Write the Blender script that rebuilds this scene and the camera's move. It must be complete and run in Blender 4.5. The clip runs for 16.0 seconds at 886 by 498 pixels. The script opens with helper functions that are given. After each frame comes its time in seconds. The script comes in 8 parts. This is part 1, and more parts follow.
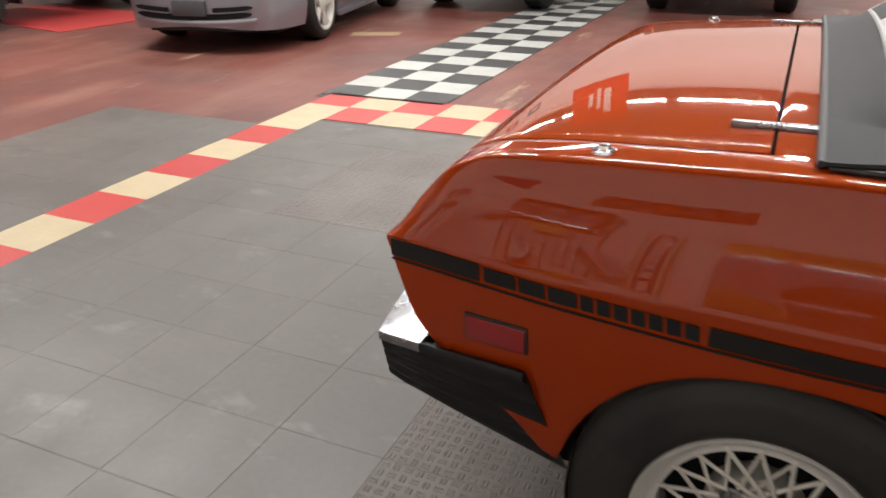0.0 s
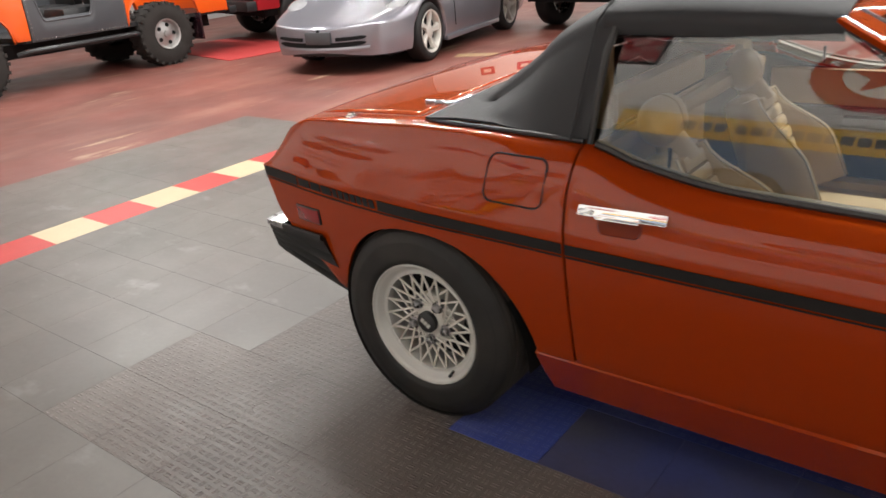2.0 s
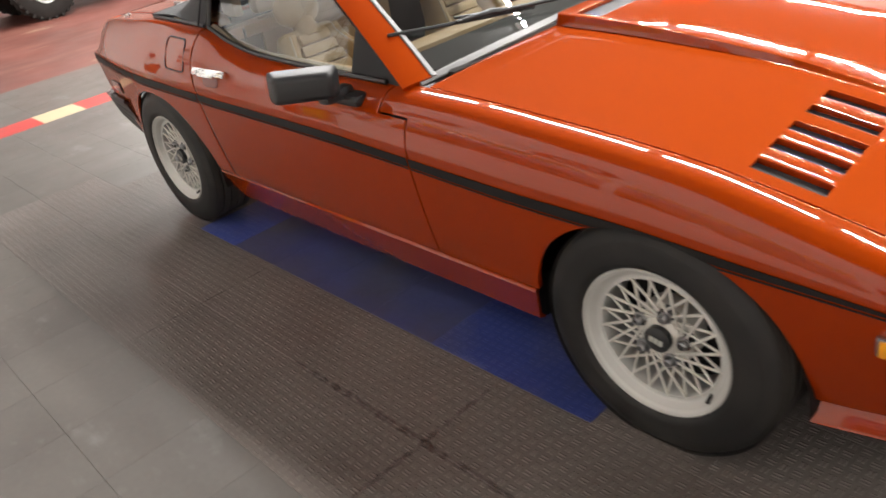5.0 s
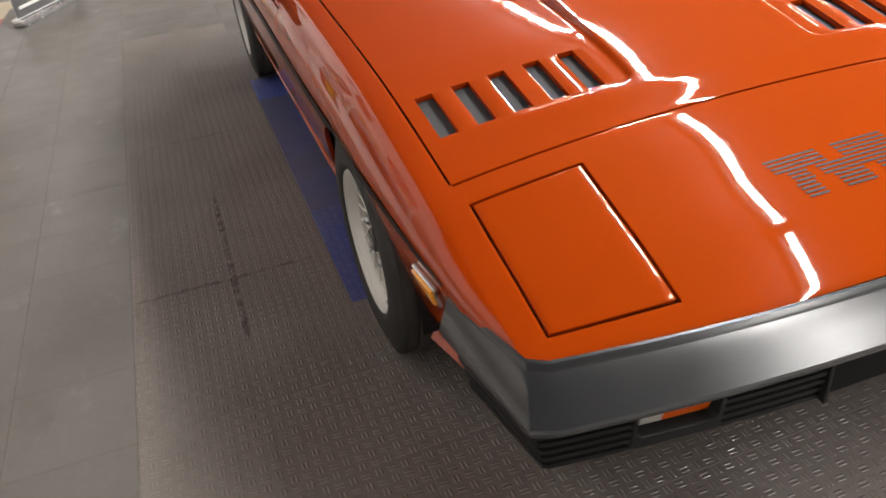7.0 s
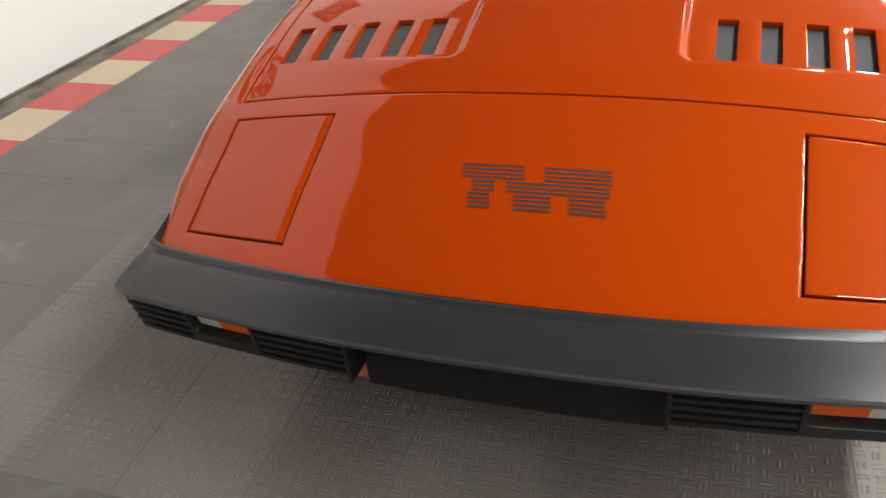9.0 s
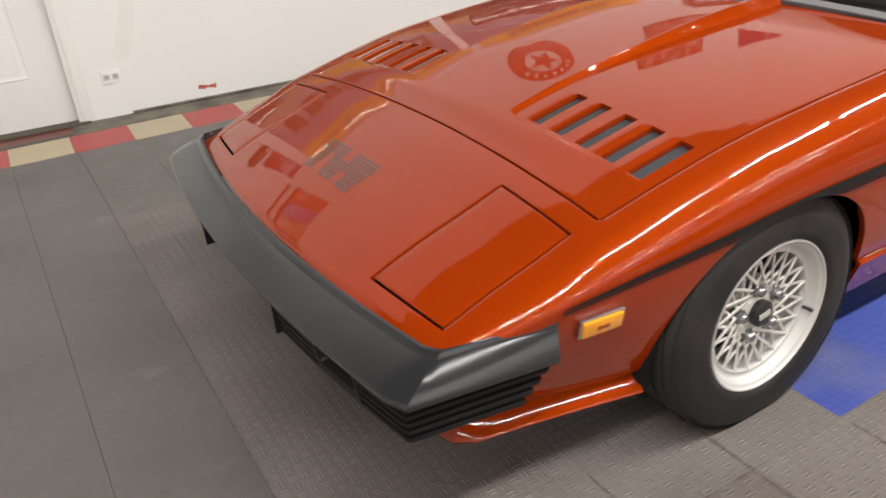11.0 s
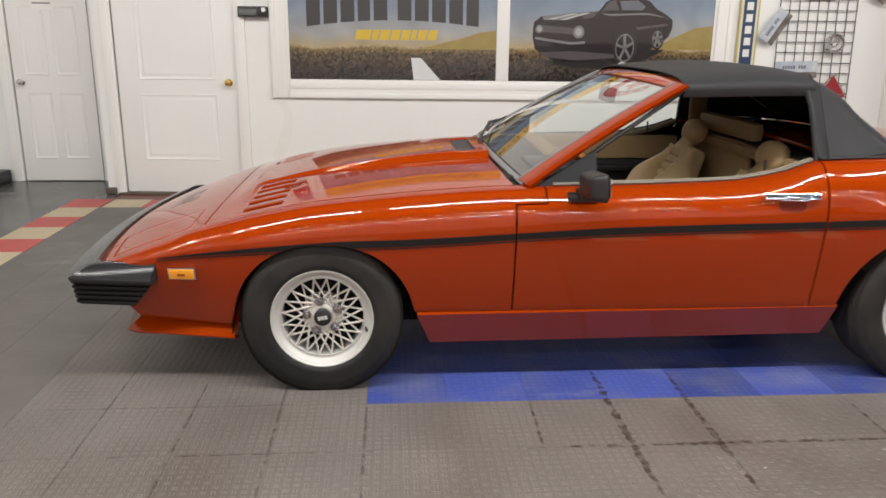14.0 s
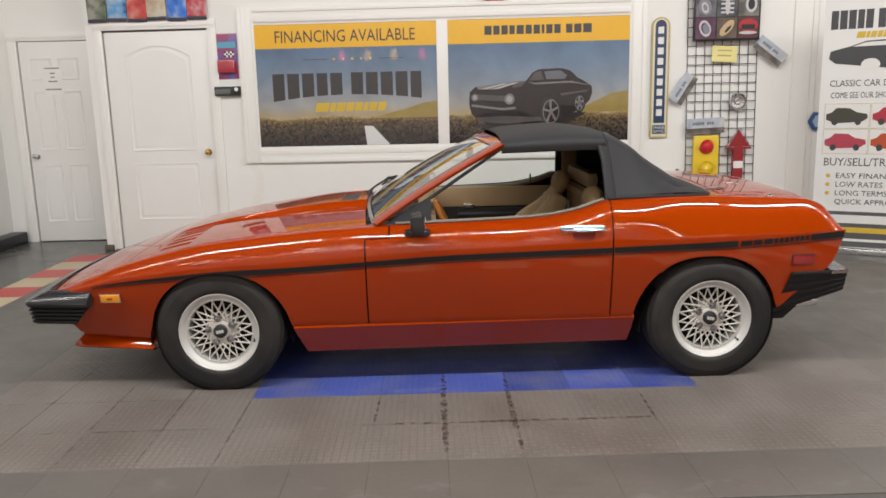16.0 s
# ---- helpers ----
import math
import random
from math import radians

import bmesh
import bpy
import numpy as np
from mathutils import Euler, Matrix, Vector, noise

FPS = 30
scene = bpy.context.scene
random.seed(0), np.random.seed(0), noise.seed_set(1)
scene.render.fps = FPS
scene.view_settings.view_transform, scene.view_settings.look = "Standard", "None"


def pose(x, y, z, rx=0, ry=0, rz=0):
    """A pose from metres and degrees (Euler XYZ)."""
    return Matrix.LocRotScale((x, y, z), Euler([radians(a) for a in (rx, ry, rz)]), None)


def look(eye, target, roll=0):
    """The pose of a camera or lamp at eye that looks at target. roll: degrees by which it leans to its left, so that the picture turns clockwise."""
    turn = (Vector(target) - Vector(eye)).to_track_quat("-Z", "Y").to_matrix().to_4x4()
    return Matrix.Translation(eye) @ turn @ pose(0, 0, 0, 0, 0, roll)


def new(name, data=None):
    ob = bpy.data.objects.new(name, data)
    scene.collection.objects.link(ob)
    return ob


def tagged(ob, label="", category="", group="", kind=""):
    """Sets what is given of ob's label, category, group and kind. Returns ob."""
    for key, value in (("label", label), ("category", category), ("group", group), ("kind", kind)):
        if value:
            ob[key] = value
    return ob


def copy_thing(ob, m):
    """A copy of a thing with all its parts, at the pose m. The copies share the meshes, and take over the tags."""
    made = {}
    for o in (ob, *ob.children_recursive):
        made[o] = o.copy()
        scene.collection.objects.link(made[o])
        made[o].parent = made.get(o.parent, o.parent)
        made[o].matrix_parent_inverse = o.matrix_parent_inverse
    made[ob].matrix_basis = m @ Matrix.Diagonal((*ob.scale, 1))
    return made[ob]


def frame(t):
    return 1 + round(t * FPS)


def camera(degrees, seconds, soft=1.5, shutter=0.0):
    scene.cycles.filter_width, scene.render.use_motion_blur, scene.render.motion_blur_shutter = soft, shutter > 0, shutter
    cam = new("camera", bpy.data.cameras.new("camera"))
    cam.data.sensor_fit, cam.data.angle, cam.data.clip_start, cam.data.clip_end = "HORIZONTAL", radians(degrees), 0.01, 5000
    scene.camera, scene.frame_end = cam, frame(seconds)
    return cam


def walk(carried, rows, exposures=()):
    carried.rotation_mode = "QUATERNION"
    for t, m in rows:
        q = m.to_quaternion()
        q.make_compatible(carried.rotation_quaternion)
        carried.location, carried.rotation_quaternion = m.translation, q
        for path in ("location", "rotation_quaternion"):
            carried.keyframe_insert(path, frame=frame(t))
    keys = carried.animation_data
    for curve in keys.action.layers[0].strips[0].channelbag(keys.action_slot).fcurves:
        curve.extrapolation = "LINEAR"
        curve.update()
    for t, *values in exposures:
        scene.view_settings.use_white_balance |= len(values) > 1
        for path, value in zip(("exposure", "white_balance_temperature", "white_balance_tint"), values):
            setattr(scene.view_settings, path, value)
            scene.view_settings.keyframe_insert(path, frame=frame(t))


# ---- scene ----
cam = camera(59.57, 16.0, soft=1.6, shutter=0.35)
EXPOSURES = [(0, -0.38), (1, -0.12), (2.5, 0.08), (4, 0.26), (5.2, 0.36), (7.3, 0.0), (8.5, -0.06), (9.2, -0.17), (11.3, -0.45), (13, -0.55), (16, -0.75)]
# seconds, eye, target, roll
PATH = [
    (0, (1.250, 1.865, 1.245), (2.005, 0.213, 0.408), -0.90),
    (0.5, (0.890, 2.063, 1.290), (1.822, 0.502, 0.457), -2.20),
    (1, (0.564, 2.270, 1.315), (1.594, 0.758, 0.508), -2.36),
    (1.5, (0.174, 2.303, 1.358), (1.298, 0.846, 0.573), -3.88),
    (2, (-0.136, 2.350, 1.383), (1.026, 0.916, 0.612), -4.85),
    (2.5, (-0.461, 2.329, 1.414), (0.753, 0.932, 0.657), -6.31),
    (3, (-0.760, 2.341, 1.415), (0.490, 0.985, 0.642), -7.51),
    (3.5, (-1.098, 2.330, 1.442), (0.187, 1.022, 0.644), -8.66),
    (4, (-1.429, 2.285, 1.447), (-0.112, 1.040, 0.599), -9.92),
    (4.5, (-1.715, 2.223, 1.440), (-0.374, 1.042, 0.542), -10.50),
    (5, (-2.017, 2.046, 1.399), (-0.651, 0.943, 0.441), -10.40),
    (5.2, (-2.135, 2.001, 1.401), (-0.757, 0.928, 0.426), -10.00),
    (7.3, (-2.965, 0.937, 1.346), (-1.332, 0.623, 0.236), -6.68),
    (7.5, (-3.008, 0.803, 1.357), (-1.368, 0.609, 0.229), -7.00),
    (8, (-3.095, 0.481, 1.338), (-1.451, 0.531, 0.200), -6.25),
    (8.5, (-3.062, 0.096, 1.316), (-1.451, 0.410, 0.173), -6.14),
    (9, (-3.081, -0.272, 1.325), (-1.534, 0.313, 0.200), -6.57),
    (9.2, (-3.085, -0.428, 1.325), (-1.571, 0.283, 0.228), -7.52),
    (11.3, (-2.445, -1.942, 1.315), (-1.665, -0.331, 0.423), -3.34),
    (11.5, (-2.364, -2.059, 1.317), (-1.631, -0.406, 0.463), -2.85),
    (12, (-2.045, -2.344, 1.306), (-1.481, -0.592, 0.521), -1.46),
    (12.5, (-1.744, -2.671, 1.300), (-1.337, -0.842, 0.601), -0.74),
    (13, (-1.444, -2.956, 1.295), (-1.183, -1.077, 0.664), -0.09),
    (13.5, (-1.175, -3.278, 1.307), (-0.988, -1.370, 0.737), 0.64),
    (14, (-0.934, -3.596, 1.325), (-0.801, -1.672, 0.796), 0.57),
    (14.5, (-0.668, -3.888, 1.337), (-0.575, -1.950, 0.854), 0.06),
    (15, (-0.509, -4.147, 1.355), (-0.437, -2.197, 0.916), -0.62),
    (15.5, (-0.315, -4.337, 1.368), (-0.273, -2.379, 0.963), -1.22),
    (16, (-0.165, -4.448, 1.367), (-0.133, -2.484, 0.992), -1.31),
]
walk(cam, [(t, look(eye, target, roll)) for t, eye, target, roll in PATH], exposures=EXPOSURES)

# ---- world and lamps: a closed showroom lit by rows of fluorescent strips ----
world = bpy.data.worlds.new("world")
scene.world = world
world.use_nodes = True
world.node_tree.nodes["Background"].inputs[0].default_value = (0.55, 0.6, 0.65, 1)
world.node_tree.nodes["Background"].inputs[1].default_value = 0.02

CEIL = 5.0
# y and power of each row; the -8.0 row is assumed, added as fill
STRIP_ROWS = [(-11.8, 95), (-8.0, 78), (-2.75, 256)]
STRIP_X = [-5.4, -2.85, -0.3, 2.25, 4.8, 7.35, 9.9]


def strip_lamp(x, y, power, tilt=0.0):
    data = bpy.data.lights.new("strip_lamp", "AREA")
    data.shape, data.size, data.size_y = "RECTANGLE", 2.3, 0.04
    data.energy, data.color = power, (1.0, 0.975, 0.94)
    ob = new("strip_lamp", data)
    ob.matrix_world = pose(x, y, CEIL - 0.115 - 0.02 * (tilt != 0), tilt)


for row, power in STRIP_ROWS:
    for sx in STRIP_X:
        power_here = power * (0.8 if sx < -5 else 1.0)
        if row > -4 or row < -11:
            # bare tubes shine sideways too
            strip_lamp(sx, row + 0.028, power_here * 0.56, 48)
            strip_lamp(sx, row - 0.028, power_here * 0.46, -42)
        else:
            strip_lamp(sx, row, power_here)

# ---- materials ----
def material(name, color, rough=0.5, metal=0.0, coat=0.0, coat_rough=0.03, spec=0.5, var=0.0, scale=8.0, fine=0.0, fine_scale=120.0,
             bump=0.0, bump_scale=200.0, rough_var=0.0, second=None, mix_scale=3.0, mix_low=0.45, mix_high=0.6, per_object=0.0):
    """A principled surface with broad and fine variation of colour, roughness and relief, in object space at real size."""
    m = bpy.data.materials.new(name)
    m.use_nodes = True
    nt = m.node_tree
    n, link = nt.nodes, nt.links
    b = n["Principled BSDF"]
    b.inputs["Roughness"].default_value = rough
    b.inputs["Metallic"].default_value = metal
    b.inputs["Coat Weight"].default_value = coat
    b.inputs["Coat Roughness"].default_value = coat_rough
    b.inputs["Specular IOR Level"].default_value = spec
    b.inputs["Base Color"].default_value = (*color, 1)
    geo = n.new("ShaderNodeNewGeometry")

    def noise_at(s, detail=4.0):
        t = n.new("ShaderNodeTexNoise")
        t.inputs["Scale"].default_value = s
        t.inputs["Detail"].default_value = detail
        link.new(geo.outputs["Position"], t.inputs["Vector"])
        return t.outputs["Fac"]

    def math_node(op, a, bb):
        t = n.new("ShaderNodeMath")
        t.operation = op
        for k, v in enumerate((a, bb)):
            if isinstance(v, (int, float)):
                t.inputs[k].default_value = v
            else:
                link.new(v, t.inputs[k])
        return t.outputs[0]

    out = None
    if second is not None:
        ramp = n.new("ShaderNodeMapRange")
        ramp.inputs["From Min"].default_value = mix_low
        ramp.inputs["From Max"].default_value = mix_high
        link.new(noise_at(mix_scale, 8.0), ramp.inputs["Value"])
        mix = n.new("ShaderNodeMix")
        mix.data_type = "RGBA"
        link.new(ramp.outputs[0], mix.inputs[0])
        mix.inputs[6].default_value = (*color, 1)
        mix.inputs[7].default_value = (*second, 1)
        out = mix.outputs[2]
    if var or fine or per_object:
        total = 1.0
        if var:
            total = math_node("ADD", math_node("MULTIPLY", math_node("SUBTRACT", noise_at(scale), 0.5), 2 * var), total)
        if fine:
            total = math_node("ADD", math_node("MULTIPLY", math_node("SUBTRACT", noise_at(fine_scale, 2.0), 0.5), 2 * fine), total)
        if per_object:
            info = n.new("ShaderNodeObjectInfo")
            total = math_node("ADD", math_node("MULTIPLY", math_node("SUBTRACT", info.outputs["Random"], 0.5), 2 * per_object), total)
        hsv = n.new("ShaderNodeHueSaturation")
        hsv.inputs["Color"].default_value = (*color, 1)
        if out is not None:
            link.new(out, hsv.inputs["Color"])
        link.new(total, hsv.inputs["Value"])
        out = hsv.outputs[0]
    if out is not None:
        link.new(out, b.inputs["Base Color"])
    if rough_var:
        link.new(math_node("ADD", math_node("MULTIPLY", math_node("SUBTRACT", noise_at(scale * 1.7, 6.0), 0.5), 2 * rough_var), rough), b.inputs["Roughness"])
    if bump:
        bn = n.new("ShaderNodeBump")
        bn.inputs["Strength"].default_value = bump
        bn.inputs["Distance"].default_value = 0.002
        link.new(noise_at(bump_scale, 3.0), bn.inputs["Height"])
        link.new(bn.outputs[0], b.inputs["Normal"])
    return m


def glass(name, color=(0.9, 0.95, 0.93), alpha=0.12, rough=0.0):
    """Thin clear glass: mostly open, with a mirror-like gloss on top."""
    m = bpy.data.materials.new(name)
    m.use_nodes = True
    nt = m.node_tree
    n, link = nt.nodes, nt.links
    n.remove(n["Principled BSDF"])
    clear, gloss, mix, fres = (n.new("ShaderNodeBsdfTransparent"), n.new("ShaderNodeBsdfGlossy"), n.new("ShaderNodeMixShader"), n.new("ShaderNodeFresnel"))
    clear.inputs[0].default_value = (*color, 1)
    gloss.inputs["Roughness"].default_value = rough
    gloss.inputs["Color"].default_value = (1, 1, 1, 1)
    fres.inputs["IOR"].default_value = 1.5
    add = n.new("ShaderNodeMath")
    add.operation = "ADD"
    add.inputs[1].default_value = alpha
    link.new(fres.outputs[0], add.inputs[0])
    link.new(add.outputs[0], mix.inputs[0])
    link.new(clear.outputs[0], mix.inputs[1])
    link.new(gloss.outputs[0], mix.inputs[2])
    link.new(mix.outputs[0], n["Material Output"].inputs["Surface"])
    return m


def emitter(name, color, strength):
    m = material(name, color)
    b = m.node_tree.nodes["Principled BSDF"]
    b.inputs["Emission Color"].default_value = (*color, 1)
    b.inputs["Emission Strength"].default_value = strength
    return m


M = {
    # body paint darkened to show the shade inside the handle dish
    "paint_shade": material("orange_paint_with_cup_shade", (0.14, 0.011, 0.0004), rough=0.4, coat=1.0, coat_rough=0.05, spec=0.1, var=0.05, scale=30),
    "quarter": material("dark_grey_quarter_vinyl", (0.018, 0.019, 0.021), rough=0.6, spec=0.25, var=0.08, scale=12, bump=0.1, bump_scale=400),
    "slot_mesh": material("dark_slot_mesh", (0.035, 0.036, 0.038), rough=0.55, fine=0.5, fine_scale=900),
    "dark_void": material("dark_underbody", (0.009, 0.009, 0.0095), rough=0.8, spec=0.2, var=0.2),
    "stripe": material("black_stripe_vinyl", (0.011, 0.0105, 0.0105), rough=0.5, spec=0.22, var=0.1, scale=20),
    "bumper": material("grey_black_bumper_rubber", (0.019, 0.0193, 0.0205), rough=0.23, spec=0.5, var=0.12, scale=5, fine=0.06, fine_scale=300, bump=0.05, bump_scale=500, rough_var=0.06),
    "fin": material("black_ribbed_plastic", (0.008, 0.008, 0.0085), rough=0.42, var=0.1, spec=0.28),
    "canvas": material("black_soft_top_canvas", (0.027, 0.0275, 0.030), rough=0.62, var=0.10, scale=6, fine=0.25, fine_scale=700, bump=0.3, bump_scale=900, spec=0.3),
    "rubber": material("tyre_rubber", (0.0115, 0.011, 0.011), rough=0.60, spec=0.4, var=0.2, scale=9, fine=0.1, fine_scale=300, bump=0.1, bump_scale=300),
    "dusty_rubber": material("dusty_knobbly_rubber", (0.030, 0.027, 0.025), rough=0.85, spec=0.2, var=0.3, scale=7, fine=0.15, fine_scale=60),
    "dull_alloy": material("dull_cast_alloy", (0.42, 0.41, 0.40), rough=0.42, metal=0.75, var=0.12, scale=25),
    "alloy": material("warm_silver_alloy", (0.66, 0.64, 0.59), rough=0.46, metal=0.40, var=0.06, scale=30, fine=0.04),
    "rim_lip": material("polished_alloy_lip", (0.53, 0.525, 0.50), rough=0.46, metal=0.25, var=0.05, scale=20),
    "chrome": material("chrome", (0.78, 0.78, 0.78), rough=0.08, metal=1.0),
    "satin": material("satin_silver_trim", (0.34, 0.34, 0.35), rough=0.28, metal=1.0, rough_var=0.1, var=0.08, scale=20),
    "steel": material("bright_steel", (0.6, 0.6, 0.6), rough=0.25, metal=1.0, rough_var=0.1),
    "black": material("black_plastic", (0.014, 0.014, 0.015), rough=0.42, var=0.1, scale=20),
    "mesh": material("grey_vent_mesh", (0.058, 0.061, 0.064), rough=0.7, spec=0.2, fine=0.5, fine_scale=900),
    "tan": material("tan_leather", (0.50, 0.36, 0.19), rough=0.5, var=0.08, scale=10, bump=0.2, bump_scale=250),
    "tan_dark": material("tan_trim_vinyl", (0.34, 0.23, 0.12), rough=0.6, var=0.08, scale=10),
    "carpet": material("dark_carpet", (0.02, 0.018, 0.016), rough=0.95, fine=0.3, fine_scale=400),
    "wood": material("wooden_wheel_rim", (0.38, 0.13, 0.03), rough=0.25, coat=0.5, var=0.2, scale=40),
    "glass": glass("windscreen_glass", (0.78, 0.84, 0.82), 0.13),
    "door_glass": glass("door_glass", (0.86, 0.91, 0.90), 0.06),
    "plastic_window": glass("rear_plastic_window", (0.8, 0.8, 0.78), 0.15, 0.05),
    "amber": material("amber_lens", (0.62, 0.10, 0.004), rough=0.12, coat=1.0, var=0.1, scale=60),
    "marker_amber": material("yellow_amber_lens", (0.85, 0.34, 0.012), rough=0.15, coat=1.0, var=0.08, scale=60),
    "amber_dark": material("dark_amber_bar", (0.30, 0.07, 0.004), rough=0.2),
    "red_lens": material("red_lens", (0.25, 0.005, 0.008), rough=0.12, coat=1.0),
    "lamp_grey": material("grey_lamp_glass", (0.30, 0.30, 0.31), rough=0.12, coat=1.0, var=0.25, scale=14),
    "clear_lens": material("frosted_clear_lens", (0.50, 0.50, 0.46), rough=0.15, coat=1.0, fine=0.1, fine_scale=500),
    "silver_bar": material("graphite_decal", (0.034, 0.028, 0.025), rough=0.45, coat=1.0, spec=0.2, var=0.05, scale=40),
    # setting
    "wall": material("white_wall_paint", (0.79, 0.785, 0.76), rough=0.55, var=0.03, scale=1.5, fine=0.02, fine_scale=60, bump=0.15, bump_scale=90),
    "wall_plain": material("plain_grey_wall_paint", (0.34, 0.33, 0.32), rough=0.6, var=0.05, scale=1.2, fine=0.03, fine_scale=40),
    "trim": material("white_gloss_trim", (0.82, 0.81, 0.78), rough=0.35, var=0.02, scale=4),
    "door": material("white_door_paint", (0.80, 0.79, 0.77), rough=0.38, var=0.025, scale=3, bump=0.08, bump_scale=60),
    "ceiling": material("ceiling_panels", (0.075, 0.075, 0.075), rough=0.9, fine=0.1, fine_scale=40, bump=0.3, bump_scale=60),
    "tile_grey": material("worn_grey_floor_tile", (0.122, 0.111, 0.100), second=(0.094, 0.084, 0.076), mix_scale=1.5, mix_low=0.48, mix_high=0.66, rough=0.42, var=0.16, scale=3.0, fine=0.10, fine_scale=45, rough_var=0.12, per_object=0.035, bump=0.12, bump_scale=60),
    "tile_dark": material("dark_tread_tile", (0.157, 0.138, 0.126), second=(0.128, 0.107, 0.095), mix_scale=1.7, mix_low=0.45, mix_high=0.65, rough=0.46, var=0.15, scale=4.0, fine=0.12, fine_scale=50, rough_var=0.12, per_object=0.05),
    "tile_blue": material("blue_floor_tile", (0.048, 0.070, 0.27), second=(0.105, 0.118, 0.25), mix_scale=3.2, mix_low=0.48, mix_high=0.72, rough=0.38, var=0.20, scale=7.0, fine=0.12, fine_scale=60, rough_var=0.1, per_object=0.22),
    "tile_blue_worn": material("worn_grey_blue_floor_tile", (0.058, 0.070, 0.20), second=(0.085, 0.085, 0.118), mix_scale=2.4, mix_low=0.36, mix_high=0.66, rough=0.42, var=0.20, scale=7.0, fine=0.12, fine_scale=60, rough_var=0.1),
    "tile_red": material("red_border_tile", (0.47, 0.045, 0.040), rough=0.38, var=0.12, scale=8, fine=0.08, fine_scale=60, per_object=0.06),
    "tile_yellow": material("cream_border_tile", (0.50, 0.41, 0.26), rough=0.40, var=0.12, scale=8, fine=0.08, fine_scale=60, per_object=0.06),
    "tile_white": material("white_checker_tile", (0.47, 0.47, 0.44), rough=0.40, var=0.14, scale=7, fine=0.08, fine_scale=60, per_object=0.06),
    "tile_black": material("black_checker_tile", (0.048, 0.048, 0.048), rough=0.36, var=0.2, scale=7, fine=0.1, fine_scale=60, per_object=0.08),
    "bed": material("grey_joint_dust", (0.085, 0.078, 0.072), rough=0.6, var=0.2, scale=6),
    "edge_grime": material("grimy_floor_edge", (0.19, 0.165, 0.13), rough=0.7, var=0.35, scale=9, fine=0.25, fine_scale=80, second=(0.10, 0.085, 0.065), mix_scale=7.0, mix_low=0.45, mix_high=0.65),
    "grime": material("brown_joint_stain", (0.058, 0.037, 0.031), rough=0.5, var=0.3, scale=30, fine=0.3, fine_scale=200),
    "grime_faint": material("faint_brown_joint_stain", (0.118, 0.090, 0.077), rough=0.42, var=0.3, scale=30, fine=0.2, fine_scale=150),
    "joint": material("floor_joint_grime", (0.072, 0.064, 0.057), rough=0.7, var=0.3, scale=20),
    "red_floor": material("worn_red_floor_paint", (0.180, 0.058, 0.044), rough=0.46, var=0.20, scale=1.6, fine=0.08, fine_scale=40, rough_var=0.12,
                          second=(0.13, 0.046, 0.036), mix_scale=0.9, mix_low=0.42, mix_high=0.62),
    "grey_floor": material("smooth_grey_floor", (0.075, 0.073, 0.070), rough=0.25, var=0.2, scale=2, fine=0.06, fine_scale=40, rough_var=0.1),
    "red_mat": material("bright_red_mat", (0.36, 0.028, 0.026), rough=0.7, var=0.1, fine=0.1),
    # cars behind
    "orange_paint": material("bright_orange_paint", (0.80, 0.11, 0.008), rough=0.3, coat=1.0, var=0.03),
    "grey_paint": material("dark_grey_paint", (0.055, 0.058, 0.065), rough=0.4, coat=0.4, var=0.1),
    "silver_paint": material("lilac_silver_paint", (0.27, 0.265, 0.30), rough=0.3, metal=0.6, coat=1.0, fine=0.03, fine_scale=800),
    "red_paint": material("dark_red_paint", (0.33, 0.012, 0.018), rough=0.3, coat=1.0),
    "plum_paint": material("black_plum_paint", (0.025, 0.010, 0.014), rough=0.25, coat=1.0),
    "black_paint": material("black_paint", (0.012, 0.012, 0.013), rough=0.2, coat=1.0),
}


# sheen added in place of the pale wall mirrored at grazing angles
bumper_sheen = M["bumper"].node_tree.nodes["Principled BSDF"]
bumper_sheen.inputs["Sheen Weight"].default_value = 0.12
bumper_sheen.inputs["Sheen Roughness"].default_value = 0.35
bumper_sheen.inputs["Sheen Tint"].default_value = (0.8, 0.85, 0.85, 1)


def flake_paint(name, pigment, flake, share):
    """Two-layer metallic paint: deep pigment with bright flakes in it, under one clear coat."""
    m = material(name, pigment, rough=0.55, coat=1.0, coat_rough=0.03, spec=0.0, var=0.03, scale=2)
    nt = m.node_tree
    n, link = nt.nodes, nt.links
    base = n["Principled BSDF"]
    metal = n.new("ShaderNodeBsdfPrincipled")
    metal.inputs["Base Color"].default_value = (*flake, 1)
    metal.inputs["Metallic"].default_value = 1.0
    metal.inputs["Roughness"].default_value = 0.76
    metal.inputs["Coat Weight"].default_value = 1.0
    metal.inputs["Coat Roughness"].default_value = 0.03
    for b in (base, metal):
        b.inputs["Coat IOR"].default_value = 1.46
    geo, grain, spread, mix = n.new("ShaderNodeNewGeometry"), n.new("ShaderNodeTexNoise"), n.new("ShaderNodeMapRange"), n.new("ShaderNodeMixShader")
    grain.inputs["Scale"].default_value = 900
    grain.inputs["Detail"].default_value = 2
    spread.inputs["To Min"].default_value = share - 0.08
    spread.inputs["To Max"].default_value = share + 0.08
    link.new(geo.outputs["Position"], grain.inputs["Vector"])
    link.new(grain.outputs["Fac"], spread.inputs["Value"])
    link.new(spread.outputs[0], mix.inputs[0])
    link.new(base.outputs[0], mix.inputs[1])
    link.new(metal.outputs[0], mix.inputs[2])
    link.new(mix.outputs[0], n["Material Output"].inputs["Surface"])
    return m


